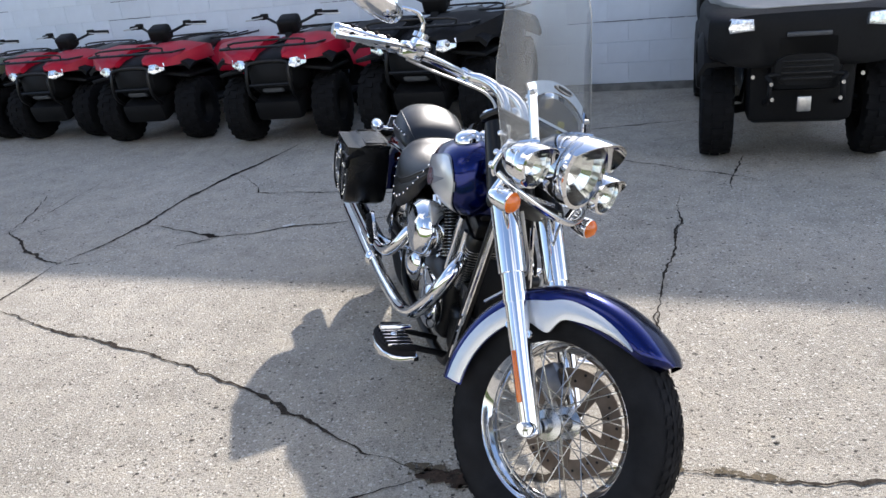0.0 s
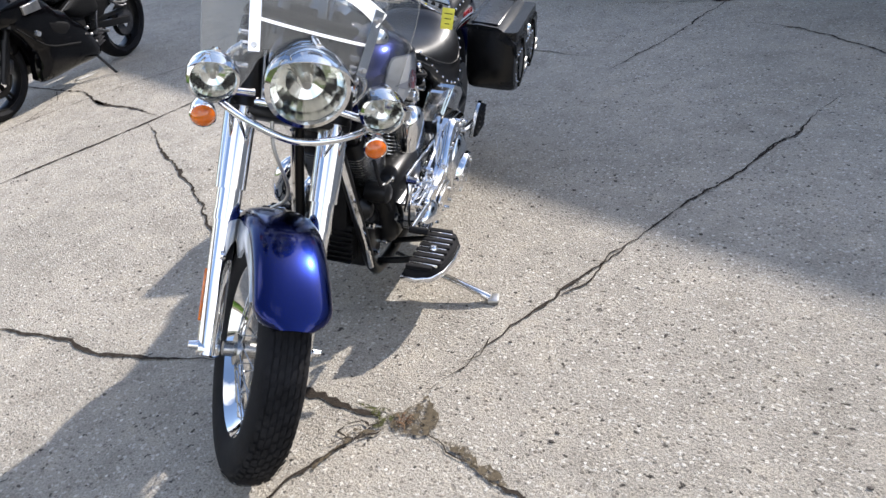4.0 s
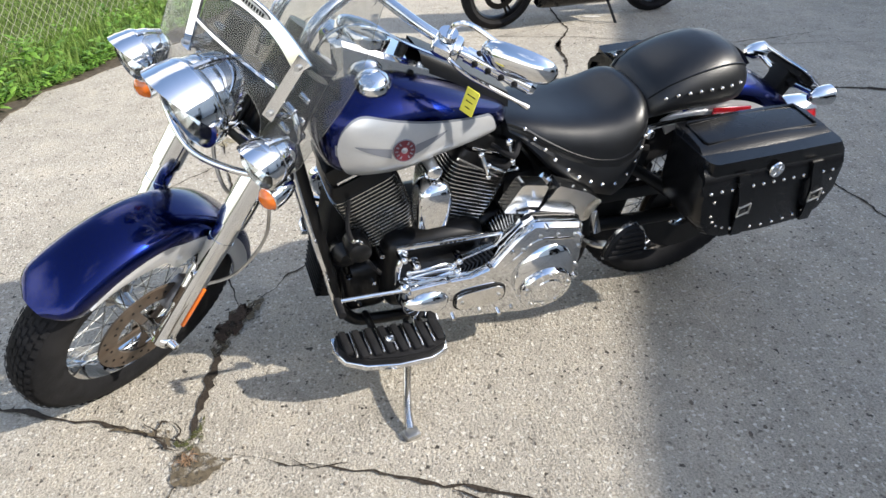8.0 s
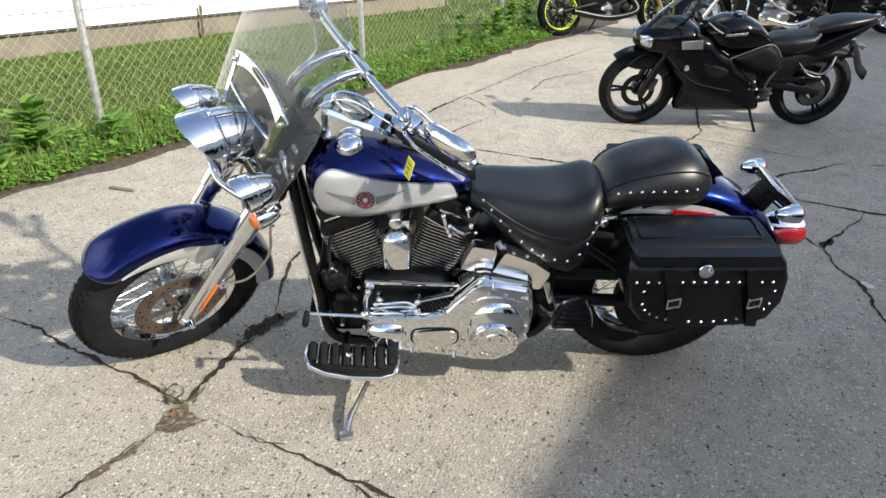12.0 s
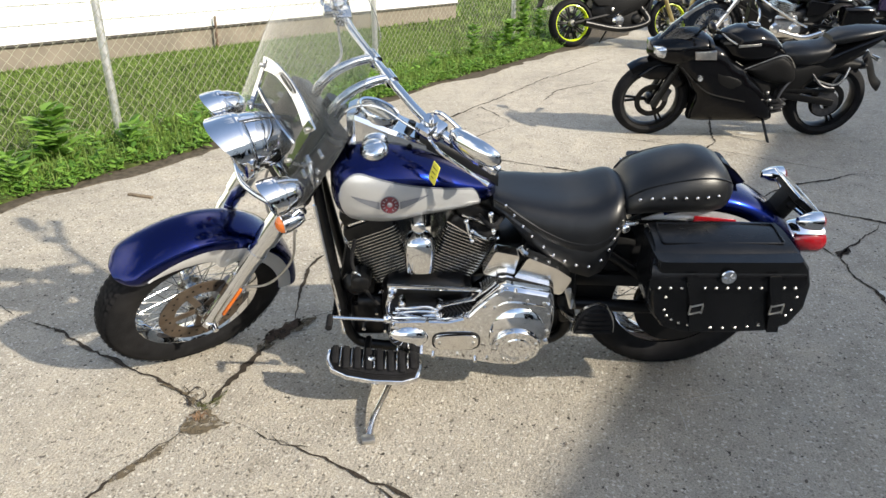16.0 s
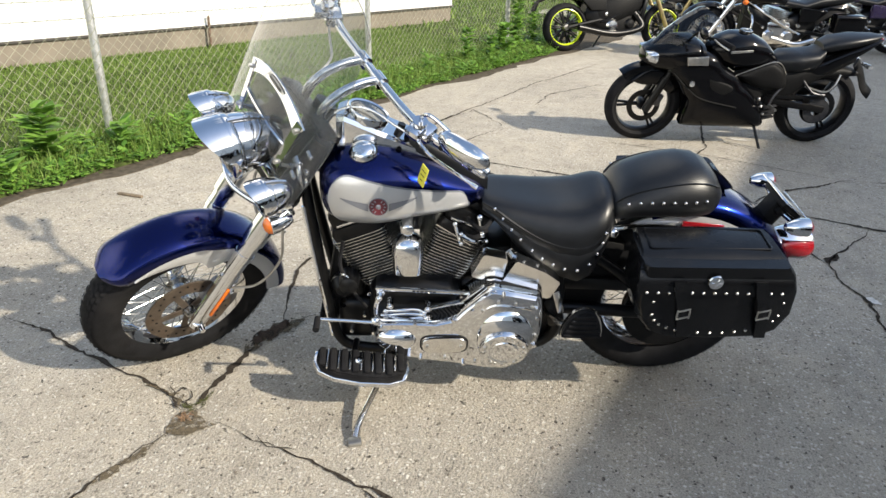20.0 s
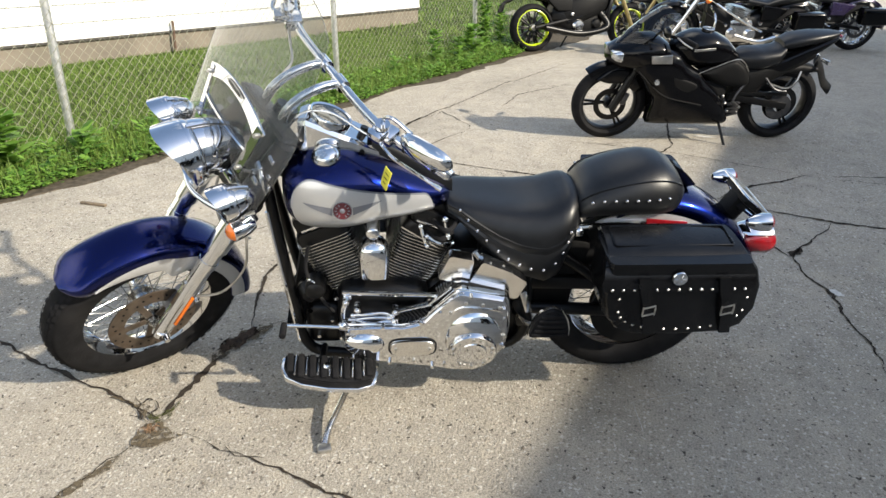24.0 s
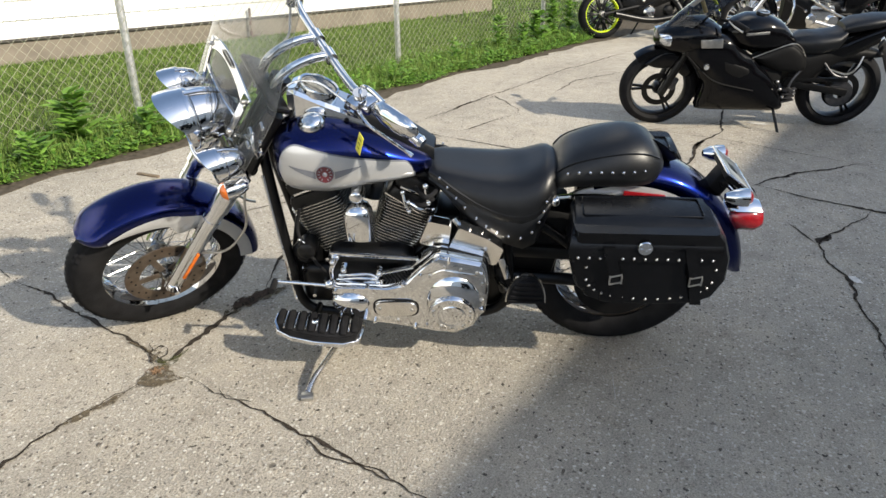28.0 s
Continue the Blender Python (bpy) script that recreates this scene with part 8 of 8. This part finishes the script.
for s in (-1, 1):
    part("headlamp", bulged([(1.425, 0.735), (1.35, 0.745), (1.31, 0.725), (1.325, 0.655), (1.41, 0.672)], 0.1, 0.045, s), LAMP_SILVER, sport, "clear slanted headlamp")
    part("side_fairing", bulged([(1.26, 0.62), (1.16, 0.52), (1.1, 0.43), (1.06, 0.37), (1.08, 0.215), (1.05, 0.18), (0.75, 0.175), (0.45, 0.178), (0.445, 0.27), (0.555, 0.435), (0.665, 0.525), (0.735, 0.6), (0.84, 0.66), (0.925, 0.74), (1.05, 0.76), (1.2, 0.74)], 0.13, 0.08, s), BLACK_PAINT, sport, "glossy black side fairing")
    part("fairing_edge", tube(B(), [(1.22, s * 0.185, 0.61), (1.1, s * 0.2, 0.5), (0.97, s * 0.212, 0.42), (0.7, s * 0.212, 0.36)], 0.006, 6), BLACK_MATT, sport)
    part("fairing_vent", bulged([(0.98, 0.6), (0.94, 0.5), (0.8, 0.44), (0.76, 0.52)], 0.2, 0.012, s), BLACK_MATT, sport)
    part("silver_badge", panel([(1.15, 0.735), (0.995, 0.745), (0.985, 0.68), (1.14, 0.678)], 0.19, 0.02, s, 0.004), STEEL, sport, "flat grey panel")
    part("turn_signal", cyl(B(), (1.075, s * 0.19, 0.54), (1.08, s * 0.225, 0.54), 0.024, 0.018, 12), LAMP_SILVER, sport)
    part("fairing_bolt", cyl(B(), (1.03, s * 0.17, 0.24), (1.03, s * 0.185, 0.24), 0.012, seg=10), STEEL, sport)
    b = tube(B(), [(1.15, s * 0.14, 0.84), (1.14, s * 0.2, 0.9), (1.13, s * 0.24, 0.93)], 0.008, 6)
    ball(b, (1.11, s * 0.3, 0.945), 0.065, 0.35, 1, 0.6, 14, 10)
    part("mirror", b, BLACK_PAINT, sport)
    b = tube(B(), [(1.0, s * 0.09, 0.85), (0.94, s * 0.2, 0.865), (0.88, s * 0.29, 0.85)], 0.012, 8)
    cyl(b, (0.935, s * 0.2, 0.865), (0.875, s * 0.31, 0.848), 0.018, seg=10)
    part("handlebar", b, RUBBER, sport)
    part("brake_lever", tube(B(), [(0.97, s * 0.17, 0.862), (0.95, s * 0.25, 0.85), (0.91, s * 0.32, 0.835)], 0.006, 6), STEEL, sport)
    part("frame_cover", bulged([(0.73, 0.58), (0.6, 0.64), (0.47, 0.69), (0.4, 0.66), (0.34, 0.6), (0.32, 0.48), (0.5, 0.475), (0.62, 0.52)], 0.1, 0.05, s), BLACK_MATT, sport, "matt black frame cover")
    part("cover_edge", tube(B(), [(0.73, s * 0.145, 0.59), (0.6, s * 0.15, 0.65), (0.47, s * 0.148, 0.698), (0.4, s * 0.142, 0.672), (0.345, s * 0.135, 0.6)], 0.0035, 6), STEEL, sport, "pale edge line")
    part("tail_panel", bulged([(0.3, 0.6), (0.12, 0.66), (0.0, 0.72), (-0.15, 0.79), (-0.34, 0.86), (-0.3, 0.81), (-0.15, 0.7), (0.02, 0.59), (0.15, 0.55)], 0.07, 0.04, s), BLACK_PAINT, sport, "pointed black tail panel")
    part("swing_arm", box(B(), (0.5, 0.03, 0.055), pose(0.2, s * 0.1, 0.345, 0, -9, 0), 0.01), BLACK, sport)
    part("footpeg", cyl(B(), (0.42, s * 0.15, 0.36), (0.41, s * 0.25, 0.36), 0.011, seg=8), STEEL, sport)
    part("peg_bracket", tube(B(), [(0.34, s * 0.12, 0.5), (0.4, s * 0.14, 0.42), (0.42, s * 0.15, 0.36)], 0.01, 6), DARK_STEEL, sport)
    part("pillion_bracket", tube(B(), [(0.2, s * 0.1, 0.56), (0.1, s * 0.13, 0.46), (0.0, s * 0.13, 0.44)], 0.009, 6), DARK_STEEL, sport)
part("fuel_tank", hull([(0.93, 0.08, 0.66, 0.79), (0.87, 0.14, 0.64, 0.835), (0.78, 0.165, 0.62, 0.87), (0.66, 0.165, 0.62, 0.875), (0.54, 0.14, 0.62, 0.83), (0.45, 0.1, 0.62, 0.75), (0.4, 0.07, 0.62, 0.69)]), BLACK_PAINT, sport, "glossy black tank")
cap = part("filler_cap", cyl(B(), (0.68, 0, 0.868), (0.678, 0, 0.884), 0.05, 0.046, 24), BLACK, sport, "round black filler cap")
part("cap_ring", revolve(B(), [(0.034, 0.0), (0.036, 0.006), (0.044, 0.006), (0.046, 0.0)], Matrix.Translation((0.678, 0, 0.882)) @ pose(0, 0, 0, 90, 0, 0), 28), LAMP_SILVER, cap, "bright steel ring")
for s in (-1, 1):
    part("tank_lettering", panel([(0.82, 0.775), (0.66, 0.79), (0.66, 0.772), (0.82, 0.757)], 0.152, 0.014, s, 0.002), STEEL, sport, "plain grey bar")
part("rider_seat", hull([(0.42, 0.07, 0.6, 0.71), (0.36, 0.12, 0.58, 0.74), (0.24, 0.14, 0.59, 0.745), (0.12, 0.13, 0.62, 0.76), (0.07, 0.1, 0.68, 0.79)]), LEATHER, sport, "black rider seat")
part("pillion_seat", hull([(0.09, 0.08, 0.74, 0.81), (0.02, 0.11, 0.75, 0.85), (-0.15, 0.11, 0.79, 0.875), (-0.3, 0.07, 0.83, 0.88), (-0.36, 0.03, 0.85, 0.875)]), LEATHER, sport, "raised grey pillion seat")
part("engine", box(B(), (0.4, 0.24, 0.34), pose(0.66, 0, 0.36), 0.05), BLACK_MATT, sport)
for k in range(4):
    part("engine_fin", box(B(), (0.1, 0.3, 0.006), pose(0.4, 0, 0.25 + 0.03 * k, 0, 14, 0), 0.002), DARK_STEEL, sport)
part("subframe_cover", hull([(0.42, 0.1, 0.3, 0.62), (0.3, 0.12, 0.34, 0.64), (0.15, 0.11, 0.47, 0.66), (-0.05, 0.09, 0.58, 0.72), (-0.2, 0.06, 0.66, 0.78)]), BLACK_MATT, sport, "black covers under the seat")
part("shock_absorber", cyl(B(), (0.34, 0.06, 0.36), (0.2, 0.05, 0.6), 0.03, seg=12), DARK_STEEL, sport)
for s in (-1, 1):
    part("mudguard_side", bulged([(1.5, 0.5), (1.36, 0.6), (1.22, 0.58), (1.12, 0.46), (1.17, 0.4), (1.29, 0.47), (1.4, 0.47)], 0.055, 0.02, s), BLACK_PAINT, sport, "glossy black mudguard side")
    part("fork_slider", cyl(B(), (1.35, s * 0.08, 0.27), (1.235, s * 0.08, 0.53), 0.032, 0.03, 14), BLACK, sport)
    part("brake_caliper", box(B(), (0.07, 0.04, 0.1), pose(1.27, s * 0.075, 0.36, 0, -20, 0), 0.012), DARK_STEEL, sport)
    part("rear_peg_loop", tube(B(), [(0.16, s * 0.11, 0.5), (0.02, s * 0.14, 0.47), (-0.04, s * 0.15, 0.52), (-0.08, s * 0.12, 0.6)], 0.008, 6), STEEL, sport)
    for k in range(3):
        part("case_bolt", ball(B(), (0.5 - 0.03 * k, s * 0.13, 0.4 - 0.06 * k), 0.014, u=8, v=6), STEEL, sport)
part("rear_hugger", hull([(0.2, 0.06, 0.5, 0.56), (0.05, 0.08, 0.54, 0.62), (-0.12, 0.08, 0.55, 0.64), (-0.26, 0.05, 0.56, 0.6)]), BLACK_MATT, sport)
b = tube(B(), [(-0.24, 0, 0.66), (-0.3, 0, 0.58), (-0.36, 0, 0.47), (-0.43, 0, 0.405)], 0.05, 8, flat=0.25)
part("plate_hanger", b, BLACK_MATT, sport, "black plate hanger")
for s in (-1, 1):
    part("rear_signal", cyl(B(), (-0.28, s * 0.03, 0.66), (-0.29, s * 0.12, 0.66), 0.014, 0.02, 10), LAMP_SILVER, sport, "small clear signal")
part("tail_lamp", ball(B(), (-0.36, 0, 0.84), 0.035, 0.6, 1.4, 0.6, 12, 8), RED_LENS, sport, "red tail lamp")
b = revolve(B(), [(0.04, 0.085), (0.1, 0.085), (0.1, 0.092), (0.04, 0.092), (0.04, 0.085)], Matrix.Translation((0, 0, 0.295)), 30)
part("sprocket", b, DARK_STEEL, sport)
part("chain_guard", box(B(), (0.46, 0.02, 0.03), pose(0.2, 0.105, 0.41, 0, 0, 0), 0.006), BLACK, sport)
part("silencer", tube(B(), [(0.6, -0.12, 0.24), (0.35, -0.16, 0.28), (-0.2, -0.18, 0.42)], lambda t: 0.03 + 0.022 * (t > 0.4), 14), BLACK_MATT, sport)
side_stand(sport, 0.5, 0.1, 0.24, 0.46, 0.28, radians(7))


def parked_bike(name, label, m, paint, rim, style, lean=8):
    """A naked or cruiser motorcycle further off; forward local X, origin at the rear contact."""
    a = thing(name, label, "motorcycle", m @ Matrix.Scale(1.08, 4) @ pose(0, 0, 0, -lean, 0, 0), group="motorcycles parked beyond the yard")
    cru = style == "cruiser"
    wb, rr = (1.6, 0.32) if cru else (1.4, 0.3)
    metal = CHROME if cru else BLACK
    spoke_wheel(a, (wb, 0, rr), rr, 0.12, rim, 10 if not cru else 12, 0, "front_wheel")
    spoke_wheel(a, (0, 0, rr), rr, 0.15, rim, 10 if not cru else 12, 0, "rear_wheel")
    k = 0.6 if cru else 0.45
    for s in (-1, 1):
        part("fork_leg", cyl(B(), (wb, s * 0.1, rr), (wb - k * 0.6, s * 0.1, rr + 0.6), 0.028, seg=12), metal if cru else mat("gold_fork", (0.5, 0.4, 0.2), 0.3, 1.0), a)
        b = tube(B(), [(wb - k * 0.65, s * 0.05, rr + 0.68), (wb - 0.5, s * 0.25, rr + 0.76), (wb - 0.62, s * 0.4, rr + 0.74)], 0.013, 8)
        part("handlebar", b, metal, a)
        b = tube(B(), [(wb - 0.55, s * 0.3, rr + 0.76), (wb - 0.5, s * 0.34, rr + 0.88)], 0.006, 6, smooth=False)
        ball(b, (wb - 0.5, s * 0.36, rr + 0.9), 0.065, 0.3, 1, 0.7, 12, 8)
        part("mirror", b, metal, a)
        part("side_panel", panel([(0.5, 0.5), (0.3, 0.5), (0.15, 0.64), (0.5, 0.68)], 0.1, 0.05, s, 0.015), paint if cru else BLACK_MATT, a)
        part("swing_arm", tube(B(), [(0.5, s * 0.11, 0.4), (0.0, s * 0.11, rr)], 0.025, 8, smooth=False), BLACK, a)
    b = revolve(B(), [(0.0, -0.12), (0.06, -0.1), (0.085, -0.04), (0.09, 0.0), (0.0, 0.01)], Matrix.Translation((wb - k * 0.5 + 0.06, 0, rr + 0.52)) @ FWD, 24)
    part("headlamp", b, CHROME if cru else BLACK, a)
    part("headlamp_glass", revolve(B(), [(0.085, 0.011), (0.0, 0.022)], Matrix.Translation((wb - k * 0.5 + 0.06, 0, rr + 0.52)) @ FWD, 24), LAMP_SILVER, a)
    part("fuel_tank", hull([(wb - 0.42, 0.08, 0.72, 0.84), (wb - 0.5, 0.15, 0.68, 0.9), (wb - 0.7, 0.15, 0.68, 0.88), (wb - 0.95, 0.08, 0.68, 0.76)]), paint, a)
    part("seat", hull([(wb - 0.9, 0.09, 0.66, 0.76), (0.45, 0.14, 0.64, 0.72), (0.25, 0.13, 0.66, 0.8), (-0.12, 0.1, 0.72, 0.84), (-0.25, 0.05, 0.76, 0.83)]), LEATHER, a)
    b = box(B(), (0.36, 0.26, 0.3), pose(0.72, 0, 0.36), 0.06)
    part("engine", b, CHROME_WORN if cru else BLACK_MATT, a)
    for j in range(7):
        b = box(B(), (0.22, 0.28, 0.008), pose(0.76, 0, 0.5 + 0.022 * j, 0, -10, 0), 0.003)
        part("engine_fin", b, FIN, a)
    part("exhaust", tube(B(), [(0.9, -0.1, 0.5), (1.0, -0.16, 0.3), (0.6, -0.18, 0.22), (-0.2 if cru else 0.1, -0.2, 0.3)], 0.04, 12), CHROME if cru else BLACK, a)
    part("exhaust_left", tube(B(), [(0.8, 0.12, 0.3), (0.5, 0.16, 0.24), (0.28, 0.18, 0.3)], 0.035, 10), CHROME_WORN, a)
    if cru:
        for c, a0, a1, q in (((wb, 0, rr), 30, 175, 1), ((0, 0, rr), 40, 190, 1.08)):
            b = B()
            loft(b, [[Vector((c[0] + r2 * q * math.cos(radians(t)), y, c[2] + r2 * q * math.sin(radians(t)))) for y, r2 in ((-0.08, 0.34), (-0.06, 0.37), (0, 0.385), (0.06, 0.37), (0.08, 0.34), (0, 0.37))] for t in range(a0, a1, 8)])
            part("mudguard", recalc(b), paint, a)
        b = B()
        loft(b, [[Vector((x - 0.06 * v * v, 0.2 * v, z)) for v in (-1, -0.6, -0.2, 0.2, 0.6, 1)] for x, z in ((wb - 0.34, 1.0), (wb - 0.44, 1.15), (wb - 0.55, 1.3))], close=False)
        sc = part("windshield", recalc(b), SHIELD, a)
        sc.visible_shadow = False
        for s in (-1, 1):
            part("saddlebag", box(B(), (0.38, 0.17, 0.22), pose(-0.06, s * 0.25, 0.52), 0.03, 3), BLACK_PAINT, a, "hard black case")
    else:
        part("side_cowl", hull([(wb - 0.38, 0.12, 0.5, 0.78), (wb - 0.5, 0.18, 0.42, 0.82), (wb - 0.75, 0.17, 0.32, 0.74), (0.45, 0.14, 0.3, 0.66), (0.32, 0.08, 0.4, 0.62)]), BLACK_MATT, a, "black engine and frame cowls")
        part("radiator", box(B(), (0.05, 0.3, 0.3), pose(wb - 0.36, 0, 0.52, 0, 12, 0), 0.01), BLACK, a)
        for s in (-1, 1):
            for j in range(2):
                part("header_pipe", tube(B(), [(wb - 0.4, s * (0.03 + 0.03 * j), 0.5), (wb - 0.36, s * (0.05 + 0.02 * j), 0.36), (wb - 0.5, s * 0.08, 0.24)], 0.014, 6), STEEL, a)
            part("tail_cowl", panel([(0.4, 0.66), (0.1, 0.76), (-0.28, 0.86), (-0.3, 0.8), (0.0, 0.66), (0.3, 0.58)], 0.06, 0.05, s, 0.015), BLACK_PAINT, a)
        b = B()
        loft(b, [[Vector((wb + 0.33 * math.cos(radians(t)), y, rr + 0.33 * math.sin(radians(t)))) for y in (-0.06, 0.06)] for t in range(40, 150, 10)], close=False)
        part("mudguard", b, BLACK_PAINT, a)
        b = box(B(), (0.02, 0.14, 0.12), pose(-0.42, 0, 0.55, 0, 20, 0), 0.004)
        tube(b, [(-0.1, 0, 0.72), (-0.4, 0, 0.6)], 0.02, 8, smooth=False)
        part("tail_bracket", b, BLACK_MATT, a)
    part("lower_frame", hull([(wb - 0.42, 0.05, 0.3, 0.7), (wb - 0.5, 0.1, 0.2, 0.7), (0.75, 0.13, 0.17, 0.5), (0.45, 0.13, 0.2, 0.62), (0.25, 0.08, 0.36, 0.66)]), BLACK, a, "black frame and crankcase")
    for s in (-1, 1):
        for j, (x, z, r) in enumerate(((0.85, 0.34, 0.07), (0.6, 0.32, 0.085), (0.7, 0.5, 0.03), (0.95, 0.44, 0.025), (0.5, 0.46, 0.03))):
            part("case_cover", revolve(B(), [(0.0, s * 0.05), (r * 0.7, s * 0.045), (r, s * 0.02), (r, 0.0)], Matrix.Translation((x, s * 0.115, z)), 16), (metal, CHROME_WORN, STEEL)[j % 3], a)
        part("frame_rail", tube(B(), [(wb - 0.45, s * 0.06, 0.72), (0.95, s * 0.14, 0.6), (0.6, s * 0.15, 0.42), (0.45, s * 0.13, 0.36)], 0.016, 8), metal, a)
        part("hose", tube(B(), [(wb - 0.4, s * 0.08, 0.78), (wb - 0.36, s * 0.12, 0.6), (0.98, s * 0.14, 0.46)], 0.008, 6), RUBBER, a)
        part("turn_signal", ball(B(), (wb - 0.34, s * 0.2, rr + 0.42), 0.03, 1.2, 1, 1, 10, 8), AMBER, a)
        if cru:
            part("spot_lamp", ball(B(), (wb - 0.2, s * 0.2, rr + 0.5), 0.06, 1, 1, 1, 16, 10), CHROME, a)
            part("engine_bar", tube(B(), [(wb - 0.42, s * 0.05, 0.3), (wb - 0.4, s * 0.3, 0.34), (wb - 0.42, s * 0.32, 0.55), (wb - 0.44, s * 0.08, 0.66)], 0.014, 8), CHROME, a)
    part("side_stand", tube(B(), [(0.6, 0.12, 0.25), (0.56, 0.3, 0.3 * math.tan(radians(lean)) + 0.01)], 0.012, 8, smooth=False), BLACK, a)
    return a


def heading(x, y, fx, fy):
    return pose(x, y, 0, 0, 0, math.degrees(math.atan2(fy, fx)))


parked_bike("naked_motorcycle", "black naked motorcycle with neon yellow wheel rims", heading(-8.361, 2.103, -0.49, 0.87), BLACK_PAINT, NEON, "naked", 6)
parked_bike("cruiser_motorcycle", "black cruiser motorcycle with much chrome and a windshield", heading(-9.06, 5.56, 0.32, -0.95), BLACK_PAINT, CHROME, "cruiser")
parked_bike("red_motorcycle", "red and black motorcycle parked further off", heading(-11.32, 5.1, 0.3, -0.95), PLASTIC_RED, BLACK, "naked")
parked_bike("dark_cruiser", "dark violet cruiser motorcycle with black saddlebags", heading(-10.27, 6.73, 0.3, -0.95), PURPLE, CHROME, "cruiser")
parked_bike("grey_cruiser", "black and grey cruiser motorcycle in the shade", heading(-13.0, 7.27, 0.3, -0.95), BLACK_PAINT, STEEL, "cruiser")

# pickup far beyond the end of the building
truck = thing("pickup_truck", "white pickup truck parked far beyond the building", "pickup", pose(-36, 22, 0, 0, 0, 20))
TRUCK_WHITE = mat("white_car_paint", (0.7, 0.7, 0.7), 0.3, coat=0.8, vary=0.03)
part("body", hull([(2.6, 0.8, 0.5, 0.95), (2.4, 0.92, 0.45, 1.1), (0.6, 0.95, 0.45, 1.2), (-2.4, 0.95, 0.5, 1.2), (-2.6, 0.9, 0.55, 1.1)], 24, 0.3), TRUCK_WHITE, truck)
part("cab", hull([(1.2, 0.75, 1.1, 1.25), (0.6, 0.8, 1.1, 1.85), (-0.5, 0.8, 1.1, 1.88), (-0.9, 0.78, 1.1, 1.3)], 24, 0.35), BLACK_PAINT, truck)
for x in (1.7, -1.7):
    for s in (-1, 1):
        fat_wheel(truck, (x, s * 0.82, 0.38), 0.38, 0.26, label="black truck tyre")
